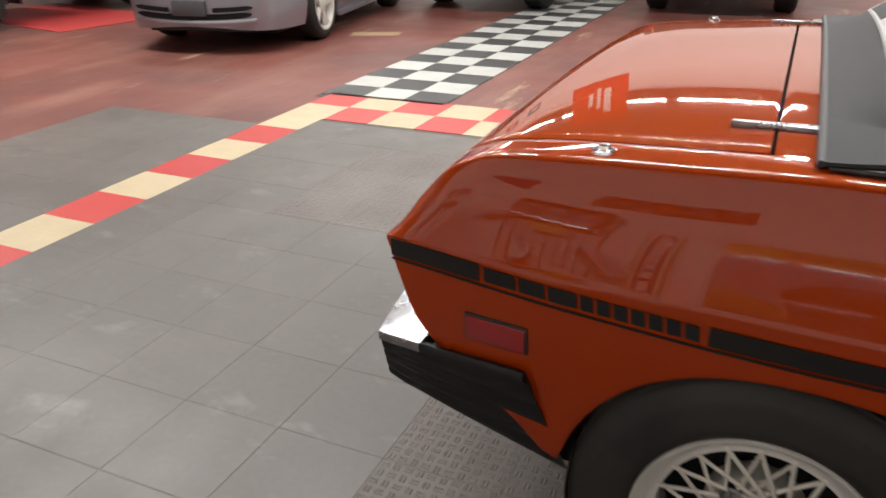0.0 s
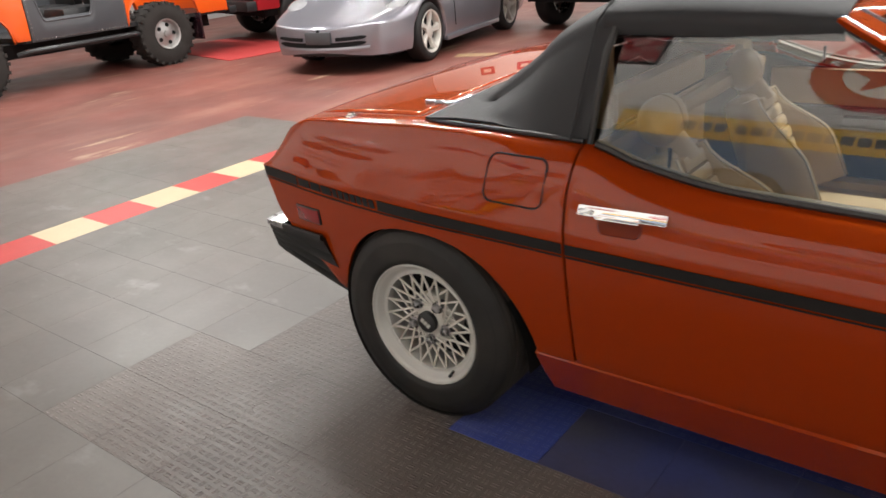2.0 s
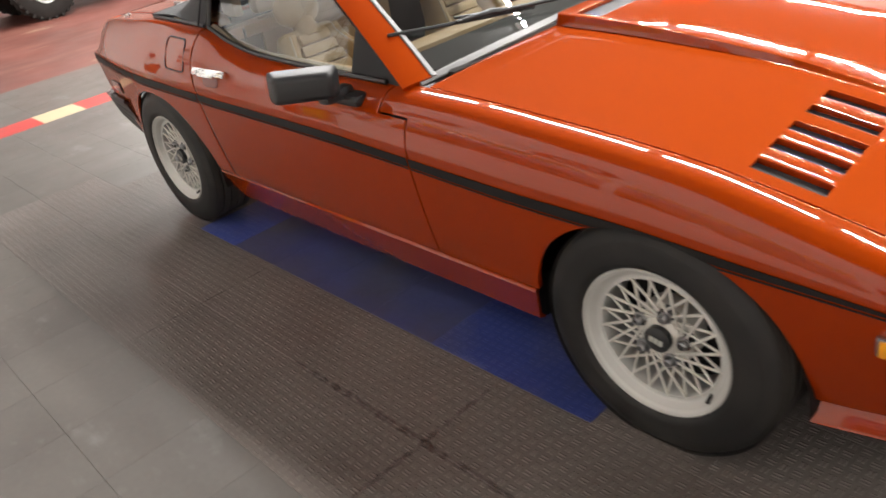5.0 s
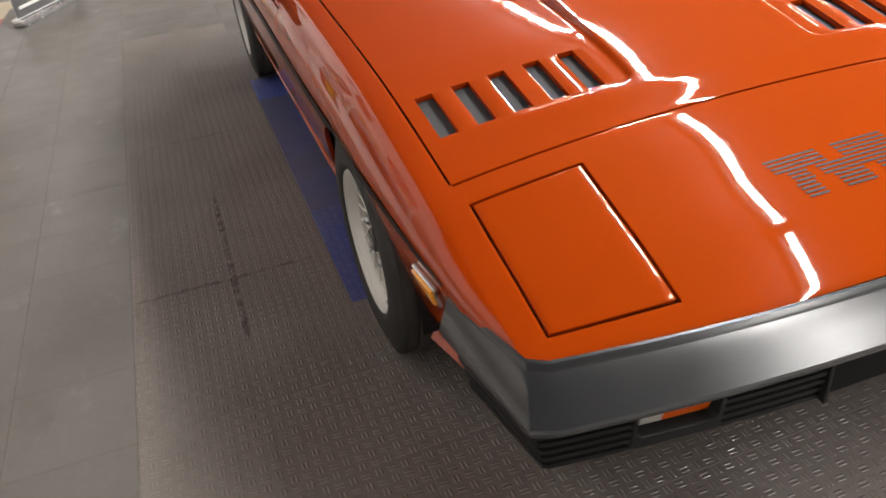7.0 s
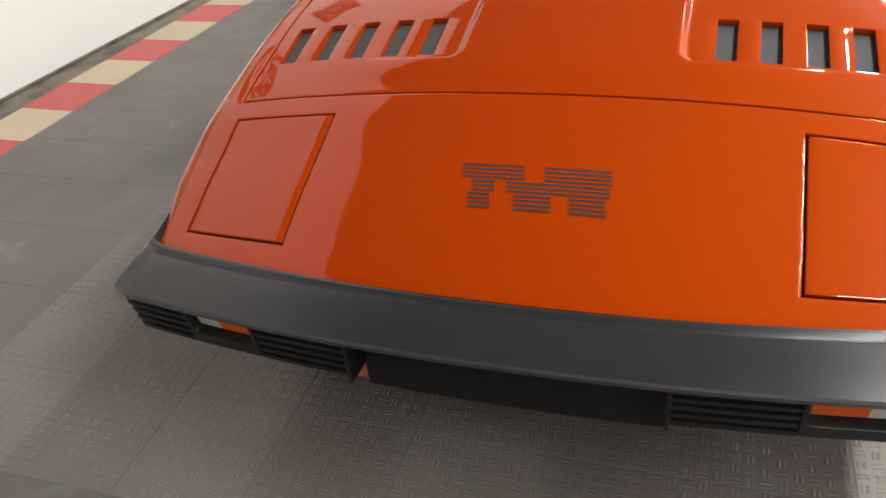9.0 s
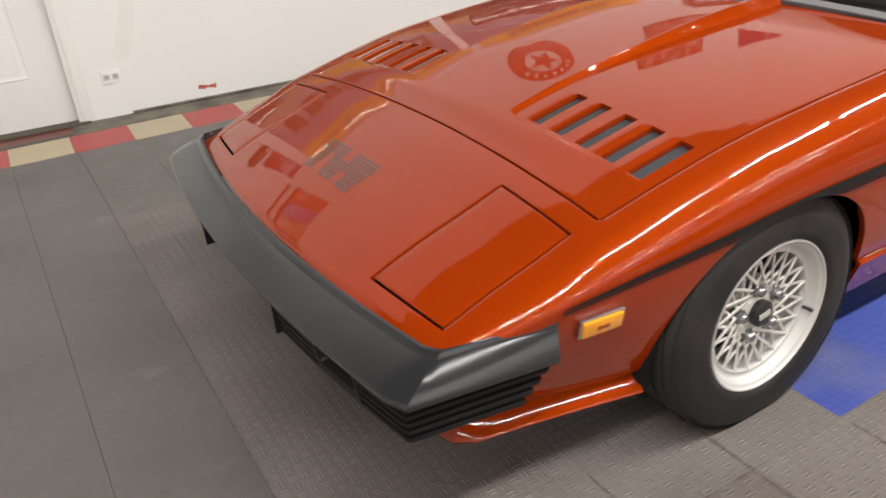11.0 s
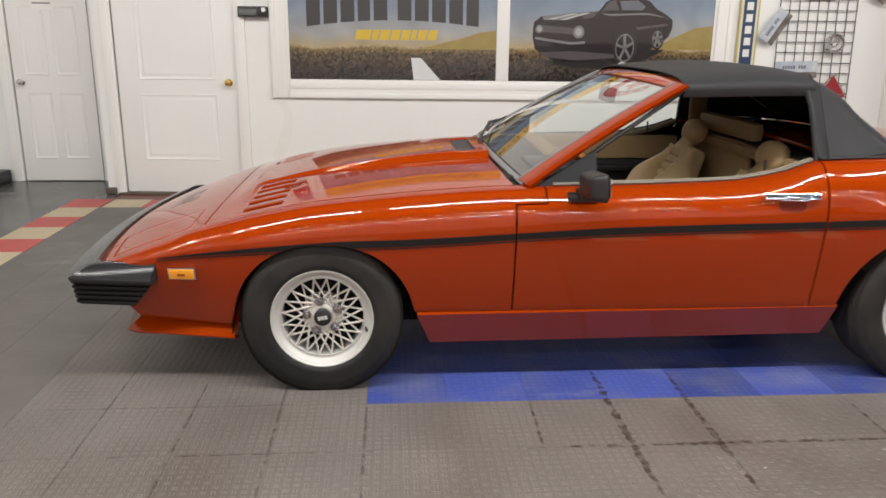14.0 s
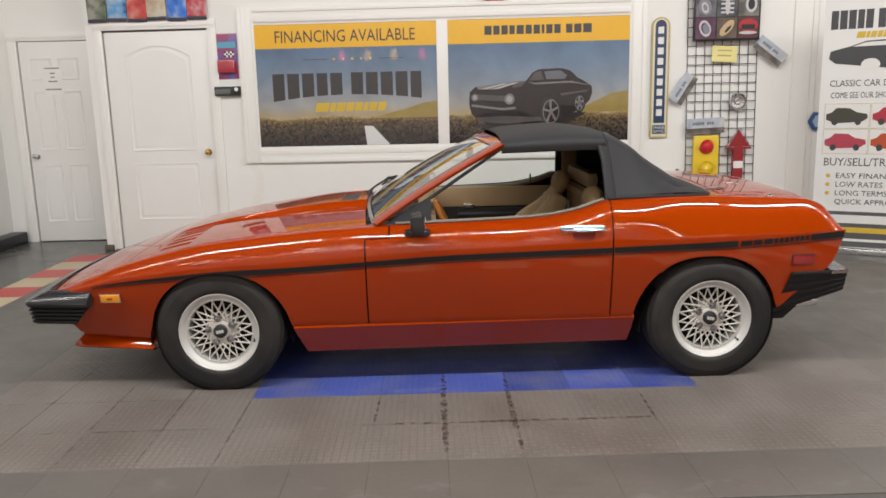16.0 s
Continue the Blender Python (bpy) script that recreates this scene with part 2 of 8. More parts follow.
M["paint"] = flake_paint("copper_orange_paint", (0.236, 0.0084, 0.0008), (0.56, 0.132, 0.0), 0.30)


def wear_streaks(mat, color, low, high, stretch):
    """Scrapes where the coat has been dragged off, longer one way than the other."""
    nt = mat.node_tree
    n, link = nt.nodes, nt.links
    b = n["Principled BSDF"]
    geo, mapping, tex, ramp, mix = n.new("ShaderNodeNewGeometry"), n.new("ShaderNodeMapping"), n.new("ShaderNodeTexNoise"), n.new("ShaderNodeMapRange"), n.new("ShaderNodeMix")
    mapping.inputs["Scale"].default_value = stretch
    tex.inputs["Scale"].default_value = 1.3
    tex.inputs["Detail"].default_value = 12
    tex.inputs["Roughness"].default_value = 0.62
    ramp.inputs["From Min"].default_value = low
    ramp.inputs["From Max"].default_value = high
    mix.data_type = "RGBA"
    link.new(geo.outputs["Position"], mapping.inputs["Vector"])
    link.new(mapping.outputs[0], tex.inputs["Vector"])
    link.new(tex.outputs["Fac"], ramp.inputs["Value"])
    link.new(ramp.outputs[0], mix.inputs[0])
    link.new(b.inputs["Base Color"].links[0].from_socket, mix.inputs[6])
    mix.inputs[7].default_value = (*color, 1)
    link.new(mix.outputs[2], b.inputs["Base Color"])


wear_streaks(M["red_floor"], (0.40, 0.29, 0.19), 0.615, 0.70, (2.9, 0.62, 1.0))
wear_streaks(M["red_floor"], (0.24, 0.115, 0.085), 0.52, 0.72, (1.4, 0.35, 1.0))
wear_streaks(M["tile_grey"], (0.19, 0.185, 0.175), 0.60, 0.74, (2.2, 3.4, 1.0))
wear_streaks(M["tile_dark"], (0.145, 0.138, 0.128), 0.62, 0.76, (3.4, 2.0, 1.0))
wear_streaks(M["tile_dark"], (0.092, 0.069, 0.058), 0.60, 0.85, (1.5, 1.9, 1.0))
wear_streaks(M["tile_grey"], (0.085, 0.070, 0.060), 0.60, 0.78, (1.1, 1.6, 1.0))
wear_streaks(M["tile_grey"], (0.155, 0.148, 0.138), 0.60, 0.82, (9.0, 13.0, 1.0))
wear_streaks(M["tile_grey"], (0.080, 0.068, 0.058), 0.62, 0.84, (7.0, 5.0, 1.0))
wear_streaks(M["tile_blue"], (0.16, 0.18, 0.33), 0.58, 0.74, (1.6, 5.0, 1.0))


def flat(name, color, rough=0.45, coat=0.0, var=0.04):
    """A printed or painted colour, made once."""
    key = "print_" + name
    if key not in M:
        M[key] = material(name, color, rough=rough, coat=coat, var=var, scale=12)
    return M[key]


# ---- building helpers ----
def mesh_object(name, bm, mat, parent=None, smooth=True, angle=40.0):
    me = bpy.data.meshes.new(name)
    bm.normal_update()
    bm.to_mesh(me)
    bm.free()
    for one in (mat if isinstance(mat, (list, tuple)) else [mat]):
        me.materials.append(one)
    if smooth:
        me.polygons.foreach_set("use_smooth", [True] * len(me.polygons))
        me.set_sharp_from_angle(angle=radians(angle))
    ob = new(name, me)
    if parent is not None:
        ob.parent = parent
    return ob


def part(name, bm, mat, parent, label="", smooth=True, angle=40.0):
    return tagged(mesh_object(name, bm, mat, parent, smooth, angle), label)


def thing(name, label, category, group="", at=None, kind=""):
    ob = new(name)
    ob.empty_display_size = 0.1
    if at is not None:
        ob.matrix_basis = at
    return tagged(ob, label, category, group, kind)


def add_box(bm, x0, x1, y0, y1, z0, z1, bevel=0.0, m=None, segments=2):
    """An axis-aligned box, with rounded edges if bevel is given, moved by m."""
    made = bmesh.ops.create_cube(bm, size=1.0)["verts"]
    for v in made:
        v.co = Vector(((x0 + x1) / 2 + v.co.x * (x1 - x0), (y0 + y1) / 2 + v.co.y * (y1 - y0), (z0 + z1) / 2 + v.co.z * (z1 - z0)))
    if bevel > 0:
        edges = list({e for v in made for e in v.link_edges})
        done = bmesh.ops.bevel(bm, geom=edges, offset=min(bevel, 0.49 * min(x1 - x0, y1 - y0, z1 - z0)), segments=segments, affect="EDGES", profile=0.6)
        made = list({v for f in done["faces"] for v in f.verts} | {v for v in made if v.is_valid})
    if m is not None:
        for v in made:
            v.co = m @ v.co
    return made


def box(x0, x1, y0, y1, z0, z1, bevel=0.0, m=None):
    bm = bmesh.new()
    add_box(bm, x0, x1, y0, y1, z0, z1, bevel, m)
    return bm


def add_grid(bm, rows, close=False, cap=False):
    """Skin a table of points: rows of equal length."""
    vs = [[bm.verts.new(p) for p in row] for row in rows]
    w = len(vs[0])
    for a, b in zip(vs, vs[1:]):
        for k in range(w if close else w - 1):
            k2 = (k + 1) % w
            quad = (a[k], a[k2], b[k2], b[k])
            if len({tuple(round(c, 6) for c in v.co) for v in quad}) > 2:
                try:
                    bm.faces.new(quad)
                except ValueError:
                    pass
    if cap:
        for row in (vs[0], vs[-1]):
            try:
                bm.faces.new(row)
            except ValueError:
                pass
    return vs


def add_lathe(bm, profile, steps=48, m=None):
    """Turn a profile of (radius, along) about the y axis."""
    m = m or Matrix()
    rows = [[m @ Vector((r * math.cos(2 * math.pi * k / steps), a, r * math.sin(2 * math.pi * k / steps))) for k in range(steps)] for r, a in profile]
    add_grid(bm, rows, close=True)


def lathe(profile, steps=48, m=None):
    bm = bmesh.new()
    add_lathe(bm, profile, steps, m)
    bmesh.ops.recalc_face_normals(bm, faces=bm.faces)
    return bm


def add_tube(bm, points, radius, sides=8, cap=True):
    """A round bar along points."""
    pts = [Vector(p) for p in points]
    rows = []
    for k, p in enumerate(pts):
        d = (pts[min(k + 1, len(pts) - 1)] - pts[max(k - 1, 0)]).normalized()
        q = d.to_track_quat("Z", "Y")
        r = radius[k] if isinstance(radius, (list, tuple)) else radius
        rows.append([p + q @ Vector((r * math.cos(2 * math.pi * j / sides), r * math.sin(2 * math.pi * j / sides), 0)) for j in range(sides)])
    add_grid(bm, rows, close=True, cap=cap)


def tube(points, radius, sides=8):
    bm = bmesh.new()
    add_tube(bm, points, radius, sides)
    bmesh.ops.recalc_face_normals(bm, faces=bm.faces)
    return bm


def curve(table):
    """A smooth function through (x, value) knots."""
    xs, ys = np.array(table, float).T
    d = np.diff(ys) / np.diff(xs)
    s = np.concatenate([[d[0]], [(a * b > 0) * 2 * a * b / (a + b + 1e-12) if a * b > 0 else 0.0 for a, b in zip(d, d[1:])], [d[-1]]])

    def value(x):
        x = min(max(x, xs[0]), xs[-1])
        k = min(max(int(np.searchsorted(xs, x)) - 1, 0), len(xs) - 2)
        h = xs[k + 1] - xs[k]
        t = (x - xs[k]) / h
        return float((2 * t**3 - 3 * t**2 + 1) * ys[k] + (t**3 - 2 * t**2 + t) * h * s[k] + (3 * t**2 - 2 * t**3) * ys[k + 1] + (t**3 - t**2) * h * s[k + 1])

    return value


def solid(ob, thickness, bevel=0.0, segments=2, angle=35.0, offset=-1.0):
    """Give a skin real thickness and soft edges, and keep the result as the mesh."""
    mod = ob.modifiers.new("solid", "SOLIDIFY")
    mod.thickness, mod.offset, mod.use_even_offset = thickness, offset, False
    if bevel:
        mod = ob.modifiers.new("soft", "BEVEL")
        mod.width, mod.segments, mod.limit_method, mod.angle_limit = bevel, segments, "ANGLE", radians(50)
    dep = bpy.context.evaluated_depsgraph_get()
    me = bpy.data.meshes.new_from_object(ob.evaluated_get(dep))
    ob.modifiers.clear()
    old, ob.data = ob.data, me
    bpy.data.meshes.remove(old)
    me.polygons.foreach_set("use_smooth", [True] * len(me.polygons))
    me.set_sharp_from_angle(angle=radians(angle))
    return ob


def letters(text, size, mat, parent, m, name="lettering", width=None, extrude=0.0012, label=""):
    """Built-in font lettering turned into a mesh, centred on the pose m."""
    data = bpy.data.curves.new(name, "FONT")
    data.body, data.size, data.extrude = text, size, extrude
    data.align_x, data.align_y = "CENTER", "CENTER"
    data.resolution_u = 2
    tmp = bpy.data.objects.new("tmp", data)
    scene.collection.objects.link(tmp)
    dep = bpy.context.evaluated_depsgraph_get()
    me = bpy.data.meshes.new_from_object(tmp.evaluated_get(dep))
    bpy.data.objects.remove(tmp)
    bpy.data.curves.remove(data)
    me.name = name
    if width:
        xs = [v.co.x for v in me.vertices]
        f = width / (max(xs) - min(xs))
        for v in me.vertices:
            v.co.x *= f
    me.transform(m)
    me.materials.clear()
    me.materials.append(mat)
    ob = new(name, me)
    ob.parent = parent
    return tagged(ob, label)

# ---- the room ----
WALL_AT = pose(0, 2.922, 0, 0, 0, math.degrees(math.atan(-0.0643)))   # poster wall: local x along it, local -y into the room
ROOM_X0, ROOM_X1, ROOM_Y0 = -7.4, 13.5, -14.0


def structure(name, bm, mat, label, parent=None, smooth=False, at=None):
    ob = mesh_object(name, bm, mat, parent, smooth)
    if at is not None:
        ob.matrix_basis = at
    if parent is None:
        tagged(ob, label, name.split("_")[0], kind="structure")
    return ob


floor = structure("floor", box(ROOM_X0 - 0.2, ROOM_X1 + 0.2, ROOM_Y0 - 0.2, 5.2, -0.15, -0.006), M["red_floor"], "worn red painted concrete showroom floor with bare patches")
structure("floor_front", box(ROOM_X0, -3.24, -4.0, 5.0, -0.0055, -0.001), M["grey_floor"], "smooth dark grey floor beside the border tiles")

# poster wall with the opening of the near door cut through it
bm = bmesh.new()
DOOR_L, DOOR_R, DOOR_H = -3.20, -2.20, 2.085
add_box(bm, -3.36, DOOR_L - 0.012, 0, 0.16, -0.01, CEIL)
add_box(bm, DOOR_R + 0.012, 14.5, 0, 0.16, -0.01, CEIL)
add_box(bm, DOOR_L - 0.012, DOOR_R + 0.012, 0, 0.16, DOOR_H, CEIL)
wall_north = structure("wall_north", bm, M["wall"], "white painted wall with posters, a door and fixings", at=WALL_AT)
structure("wall_alcove", box(-4.75, -3.2, 3.75, 3.91, -0.01, CEIL, m=None), M["wall"], "white wall of the recess with a closed door")
structure("wall_alcove_side", box(-3.36, -3.24, 3.28, 3.75, -0.01, CEIL), M["wall"], "white side wall of the recess")
structure("wall_west_return", box(-4.74, -4.58, 3.0, 3.75, -0.01, CEIL), M["wall"], "white wall beside the recess, with a dark kerb at its foot")
structure("wall_west", box(ROOM_X0 - 0.16, ROOM_X0, ROOM_Y0, 3.0, -0.01, CEIL), M["wall"], "plain white end wall of the showroom")
structure("wall_west_front", box(ROOM_X0, -4.74, 3.0, 3.16, -0.01, CEIL), M["wall"], "plain white wall beside the recess")
# assumed wall out of view; its grey holds down bounce and reflections
structure("wall_east", box(ROOM_X1, ROOM_X1 + 0.16, ROOM_Y0, 3.2, -0.01, CEIL), M["wall_plain"], "plain grey far wall of the showroom")
structure("wall_south", box(ROOM_X0, ROOM_X1, ROOM_Y0 - 0.16, ROOM_Y0, -0.01, CEIL), M["wall"], "white back wall of the showroom")
structure("ceiling", box(ROOM_X0 - 0.1, ROOM_X1 + 0.1, ROOM_Y0 - 0.1, 5.2, CEIL, CEIL + 0.12), M["ceiling"], "dark panelled showroom ceiling")
# dark kerb along the recess wall
bm = bmesh.new()
add_box(bm, -4.58, -4.41, 3.0, 3.70, -0.002, 0.115, 0.02)
add_box(bm, ROOM_X0, -4.58, 2.84, 3.0, -0.002, 0.115, 0.02)
structure("baseboard", bm, M["black"], "dark rubber kerb along the foot of the wall", smooth=True)
bm = bmesh.new()
add_box(bm, -1.9, 14, -0.012, 0.0, 0.0, 0.012, 0.003)
structure("trim_base", bm, M["edge_grime"], "grimy joint at the foot of the wall", at=WALL_AT)
structure("pavement_edge", box(-2.25, 14.0, -0.40, 0.0, -0.0058, -0.0036), M["edge_grime"], "grimy bare strip between the tile border and the wall", at=WALL_AT)
# marks on the wall: a faint arc rubbed into the paint and a red scrape at its foot
bm = bmesh.new()
add_grid(bm, [[Vector((-2.08 + r * math.cos(radians(a)), -0.0006, 0.60 + r * 1.15 * math.sin(radians(a)))) for r in (0.245 + 0.02 * math.sin(a * 0.07), 0.300, 0.325 + 0.006 * math.sin(a * 0.11))] for a in range(-58, 66, 4)])
structure("trim_stain", bm, flat("rubbed_wall_paint", (0.775, 0.76, 0.72), 0.5, 0.0, 0.05), "faint arc rubbed into the wall paint", at=WALL_AT)
bm = bmesh.new()
rng = random.Random(5)
add_grid(bm, [[Vector((-1.50 + 0.012 * k, -0.0008, z)) for z in (0.055 + 0.012 * rng.random(), 0.074 + 0.016 * rng.random())] for k in range(10)])
structure("trim_scrape", bm, flat("red_scrape", (0.45, 0.10, 0.08), 0.5, 0.0, 0.3), "red paint scrape at the foot of the wall", at=WALL_AT)


def ceiling_strip(x, y):
    t = thing("strip_light", "white ceiling fluorescent strip light, switched on", "light", "ceiling strips", pose(x, y, CEIL))
    part("housing", box(-1.2, 1.2, -0.10, 0.10, -0.07, 0.0, 0.01), M["trim"], t)
    part("end_cap", box(-1.215, -1.2, -0.09, 0.09, -0.09, 0.0, 0.004), M["trim"], t)
    part("end_cap", box(1.2, 1.215, -0.09, 0.09, -0.09, 0.0, 0.004), M["trim"], t)
    part("tube", tube([(-1.19, 0.045, -0.09), (1.19, 0.045, -0.09)], 0.014, 8), M["clear_lens"], t)
    part("tube", tube([(-1.19, -0.045, -0.09), (1.19, -0.045, -0.09)], 0.014, 8), M["clear_lens"], t)
    return t


first_strip = ceiling_strip(STRIP_X[0], STRIP_ROWS[0][0])
# fixtures for every row, the assumed middle one included
for row, power in STRIP_ROWS:
    for sx in STRIP_X:
        if (sx, row) != (STRIP_X[0], STRIP_ROWS[0][0]):
            copy_thing(first_strip, pose(sx, row, CEIL))


def pendant_lamp(x, y, z, color, tone):
    t = thing("pendant_lamp", "small %s glass pendant lamp hanging on a cord, lit" % tone, "light", "pendant lamps", pose(x, y, z))
    part("cord", tube([(0, 0, 0.12), (0, 0, CEIL - z)], 0.006, 6), M["black"], t)
    part("cap", lathe([(0.0, 0.13), (0.03, 0.125), (0.035, 0.10)], 16, pose(0, 0, 0, 90, 0, 0)), M["steel"], t)
    bm = lathe([(0.034, 0.105), (0.070, 0.07), (0.095, -0.10), (0.092, -0.105), (0.066, 0.06)], 24, pose(0, 0, 0, 90, 0, 0))
    part("shade", bm, emitter("lit_%s_glass" % tone, color, 9.0), t, "%s glass shade" % tone)


for px, color, tone in ((-2.13, (1.0, 0.12, 0.30), "pink"), (-1.53, (1.0, 0.62, 0.16), "amber"), (-0.93, (1.0, 0.62, 0.16), "amber"), (-0.28, (1.0, 0.12, 0.30), "pink")):
    pendant_lamp(px - 1.32, -7.6, 2.44, color, tone)


def hung_cloth(x0, x1, z0, z1, y, name, label, color, bars):
    """A cloth hung from its top edge, with soft folds and printed bars in place of its lettering."""
    t = thing(name, label, "flag", "flags on the back wall" if name == "pennant" else "", pose(0, ROOM_Y0 + y, 0))
    fold = lambda x: 0.035 + 0.022 * math.sin(9.0 * x) + 0.010 * math.sin(23.0 * x)
    xs = lines_between(x0, x1, 24)
    bm = bmesh.new()
    add_grid(bm, [[Vector((x, fold(x) * (0.3 + 0.7 * (z1 - z) / (z1 - z0)), z)) for x in xs] for z in lines_between(z0, z1, 6)])
    cloth = solid(part("cloth", bm, flat("cloth_" + color[0], color[1], 0.7), t), 0.003, 0.0, offset=0.0)
    for f0, f1, g0, g1 in bars:
        bm = bmesh.new()
        add_grid(bm, [[Vector((x, fold(x) * (0.3 + 0.7 * (z1 - z) / (z1 - z0)) + 0.004, z)) for x in lines_between(x0 + (x1 - x0) * f0, x0 + (x1 - x0) * f1, 6)] for z in lines_between(z0 + (z1 - z0) * g0, z0 + (z1 - z0) * g1, 3)])
        part("print_bar", bm, flat("cloth_print", (0.75, 0.75, 0.72), 0.7), cloth)
    if z1 > 4.5:
        for x in (x0 + 0.1, x1 - 0.1):
            part("cord", tube([(x, 0.012, z1), (x, 0.012, CEIL)], 0.004, 6), M["steel"], t)
    part("rod", tube([(x0 - 0.04, 0.012, z1 + 0.008), (x1 + 0.04, 0.012, z1 + 0.008)], 0.010, 8), M["steel"], t)


def lines_between(a, b, n):
    return [a + (b - a) * k / n for k in range(n + 1)]


hung_cloth(3.95, 5.1, 3.0, 4.86, 4.1, "hanging_flag", "large red cloth flag with white lettering hung from the ceiling", ("red", (0.55, 0.02, 0.012)), ((0.30, 0.42, 0.25, 0.80), (0.48, 0.55, 0.20, 0.70), (0.62, 0.70, 0.30, 0.62)))
for px, tint in ((11.45, ("pink", (0.45, 0.06, 0.08))), (10.2, ("rose", (0.50, 0.08, 0.14))), (8.85, ("coral", (0.50, 0.10, 0.12))), (7.95, ("teal", (0.05, 0.36, 0.36)))):
    hung_cloth(px - 0.25, px + 0.25, 2.85, 3.75, 0.0, "pennant", "small %s cloth pennant hung on the back wall" % tint[0], tint, ((0.25, 0.75, 0.30, 0.70),))


# ---- doors ----
def panel_door(w, h, panels, arch):
    """A moulded door leaf: each panel a raised field in a sunk, sloped frame. x from 0 to w, front at y=0."""
    bm = bmesh.new()
    add_box(bm, 0, w, 0.0, 0.035, 0, h, 0.002)
    for x0, x1, z0, z1, bow in panels:
        rings = []
        for inset, depth in ((0.0, -0.0005), (0.006, -0.006), (0.014, -0.001), (0.030, 0.0), (0.046, -0.008), (0.052, -0.008)):
            pts = [(x0 + inset, z0 + inset), (x1 - inset, z0 + inset)]
            n = 12 if bow else 1
            for k in range(n + 1):
                t = k / n
                xx = (x1 - inset) * (1 - t) + (x0 + inset) * t
                pts.append((xx, z1 - inset + bow * (1 - (2 * t - 1) ** 2)))
            rings.append([Vector((px, depth, pz)) for px, pz in pts])
        vs = add_grid(bm, rings, close=True)
        bm.faces.new(vs[-1])
    return bm


def door_knob(mat):
    return lathe([(0.0, 0.0), (0.030, 0.0), (0.030, -0.006), (0.012, -0.010), (0.011, -0.030), (0.024, -0.040), (0.028, -0.052), (0.022, -0.064), (0.0, -0.067)], 24)


def casing(parent, x0, x1, h, width=0.085, thick=0.02):
    """Three moulded boards round an opening, each a mesh of its own."""
    def board(a, b, c, d):
        bm = bmesh.new()
        add_box(bm, a, b, -thick, 0, c, d, 0.004)
        if d - c > b - a:
            add_box(bm, a + width * 0.28, b - width * 0.28, -thick - 0.007, -thick + 0.001, c, d, 0.003)
        else:
            add_box(bm, a, b, -thick - 0.007, -thick + 0.001, c + width * 0.28, d - width * 0.28, 0.003)
        part("casing", bm, M["trim"], parent)
    board(x0 - width, x0, 0, h)
    board(x1, x1 + width, 0, h)
    board(x0 - width, x1 + width, h, h + width)


door_1 = tagged(thing("door_1", "white two-panel moulded door with arched top panel, closed", "door", at=WALL_AT), kind="structure")
bm = panel_door(DOOR_R - DOOR_L, 2.06, [(0.18, 0.82, 0.945, 1.835, 0.10), (0.18, 0.82, 0.275, 0.830, 0)], True)
bm.transform(pose(DOOR_L, 0.022, 0.012))
leaf = part("leaf", bm, M["door"], door_1)
bm = door_knob(M["chrome"])
bm.transform(pose(-2.276, 0.022, 0.94))
part("knob", bm, flat("brass", (0.70, 0.48, 0.14), 0.2), leaf, "polished brass knob")
M["print_brass"].node_tree.nodes["Principled BSDF"].inputs["Metallic"].default_value = 1.0
casing(door_1, DOOR_L, DOOR_R, 2.085)
part("threshold", box(DOOR_L - 0.06, DOOR_R + 0.06, -0.05, 0.16, -0.004, 0.010, 0.003), flat("worn_timber", (0.10, 0.08, 0.06), 0.7), door_1, "worn timber threshold")
part("jamb_foot", box(-3.37, -3.28, -0.05, 0.01, 0.0, 0.05, 0.012), flat("worn_timber", (0.10, 0.08, 0.06), 0.7), door_1, "scuffed foot of the jamb")

ALCOVE_AT = pose(-4.285, 3.75, 0)
door_2 = tagged(thing("door_2", "white six-panel door with a taped paper notice, closed", "door", at=ALCOVE_AT), kind="structure")
six = [(a, a + 0.215, z0, z1, 0) for a in (0.10, 0.375) for z0, z1 in ((0.20, 0.80), (0.95, 1.55), (1.66, 1.88))]
bm = panel_door(0.69, 2.04, six, False)
bm.transform(pose(0, -0.036, 0.008))
leaf = part("leaf", bm, M["door"], door_2)
bm = door_knob(M["steel"])
bm.transform(pose(0.065, -0.036, 0.90))
part("knob", bm, M["steel"], leaf, "satin steel knob")
casing(door_2, -0.015, 0.705, 2.055, 0.09, 0.05)
notice = thing("paper_notice", "white paper notice taped to the door", "notice", at=pose(-4.40, 3.708, 0))
part("sheet", box(0.33, 0.53, -0.0015, 0.0, 1.52, 1.81), flat("paper", (0.82, 0.81, 0.78), 0.8), notice)
for k, (zz, wd) in enumerate(((1.785, 0.15), (1.735, 0.05), (1.695, 0.04), (1.655, 0.09), (1.575, 0.16))):
    part("text_bar", box(0.43 - wd / 2, 0.43 + wd / 2, -0.003, -0.0015, zz - 0.006, zz + 0.006), flat("grey_ink", (0.25, 0.2, 0.2)), notice)

# ---- the double window with its printed film ----
window_1 = tagged(thing("window_1", "white framed double window covered with printed posters", "window", at=WALL_AT), kind="structure")
F0, F1, FZ0, FZ1 = -1.905, 1.85, 0.825, 2.25


def frame_board(x0, x1, z0, z1, steps):
    bm = bmesh.new()
    for inset0, inset1, depth in steps:
        if x1 - x0 > z1 - z0:
            add_box(bm, x0, x1, -depth, 0, z0 + (z1 - z0) * inset0, z0 + (z1 - z0) * inset1, 0.003)
        else:
            add_box(bm, x0 + (x1 - x0) * inset0, x0 + (x1 - x0) * inset1, -depth, 0, z0, z1, 0.003)
    return bm


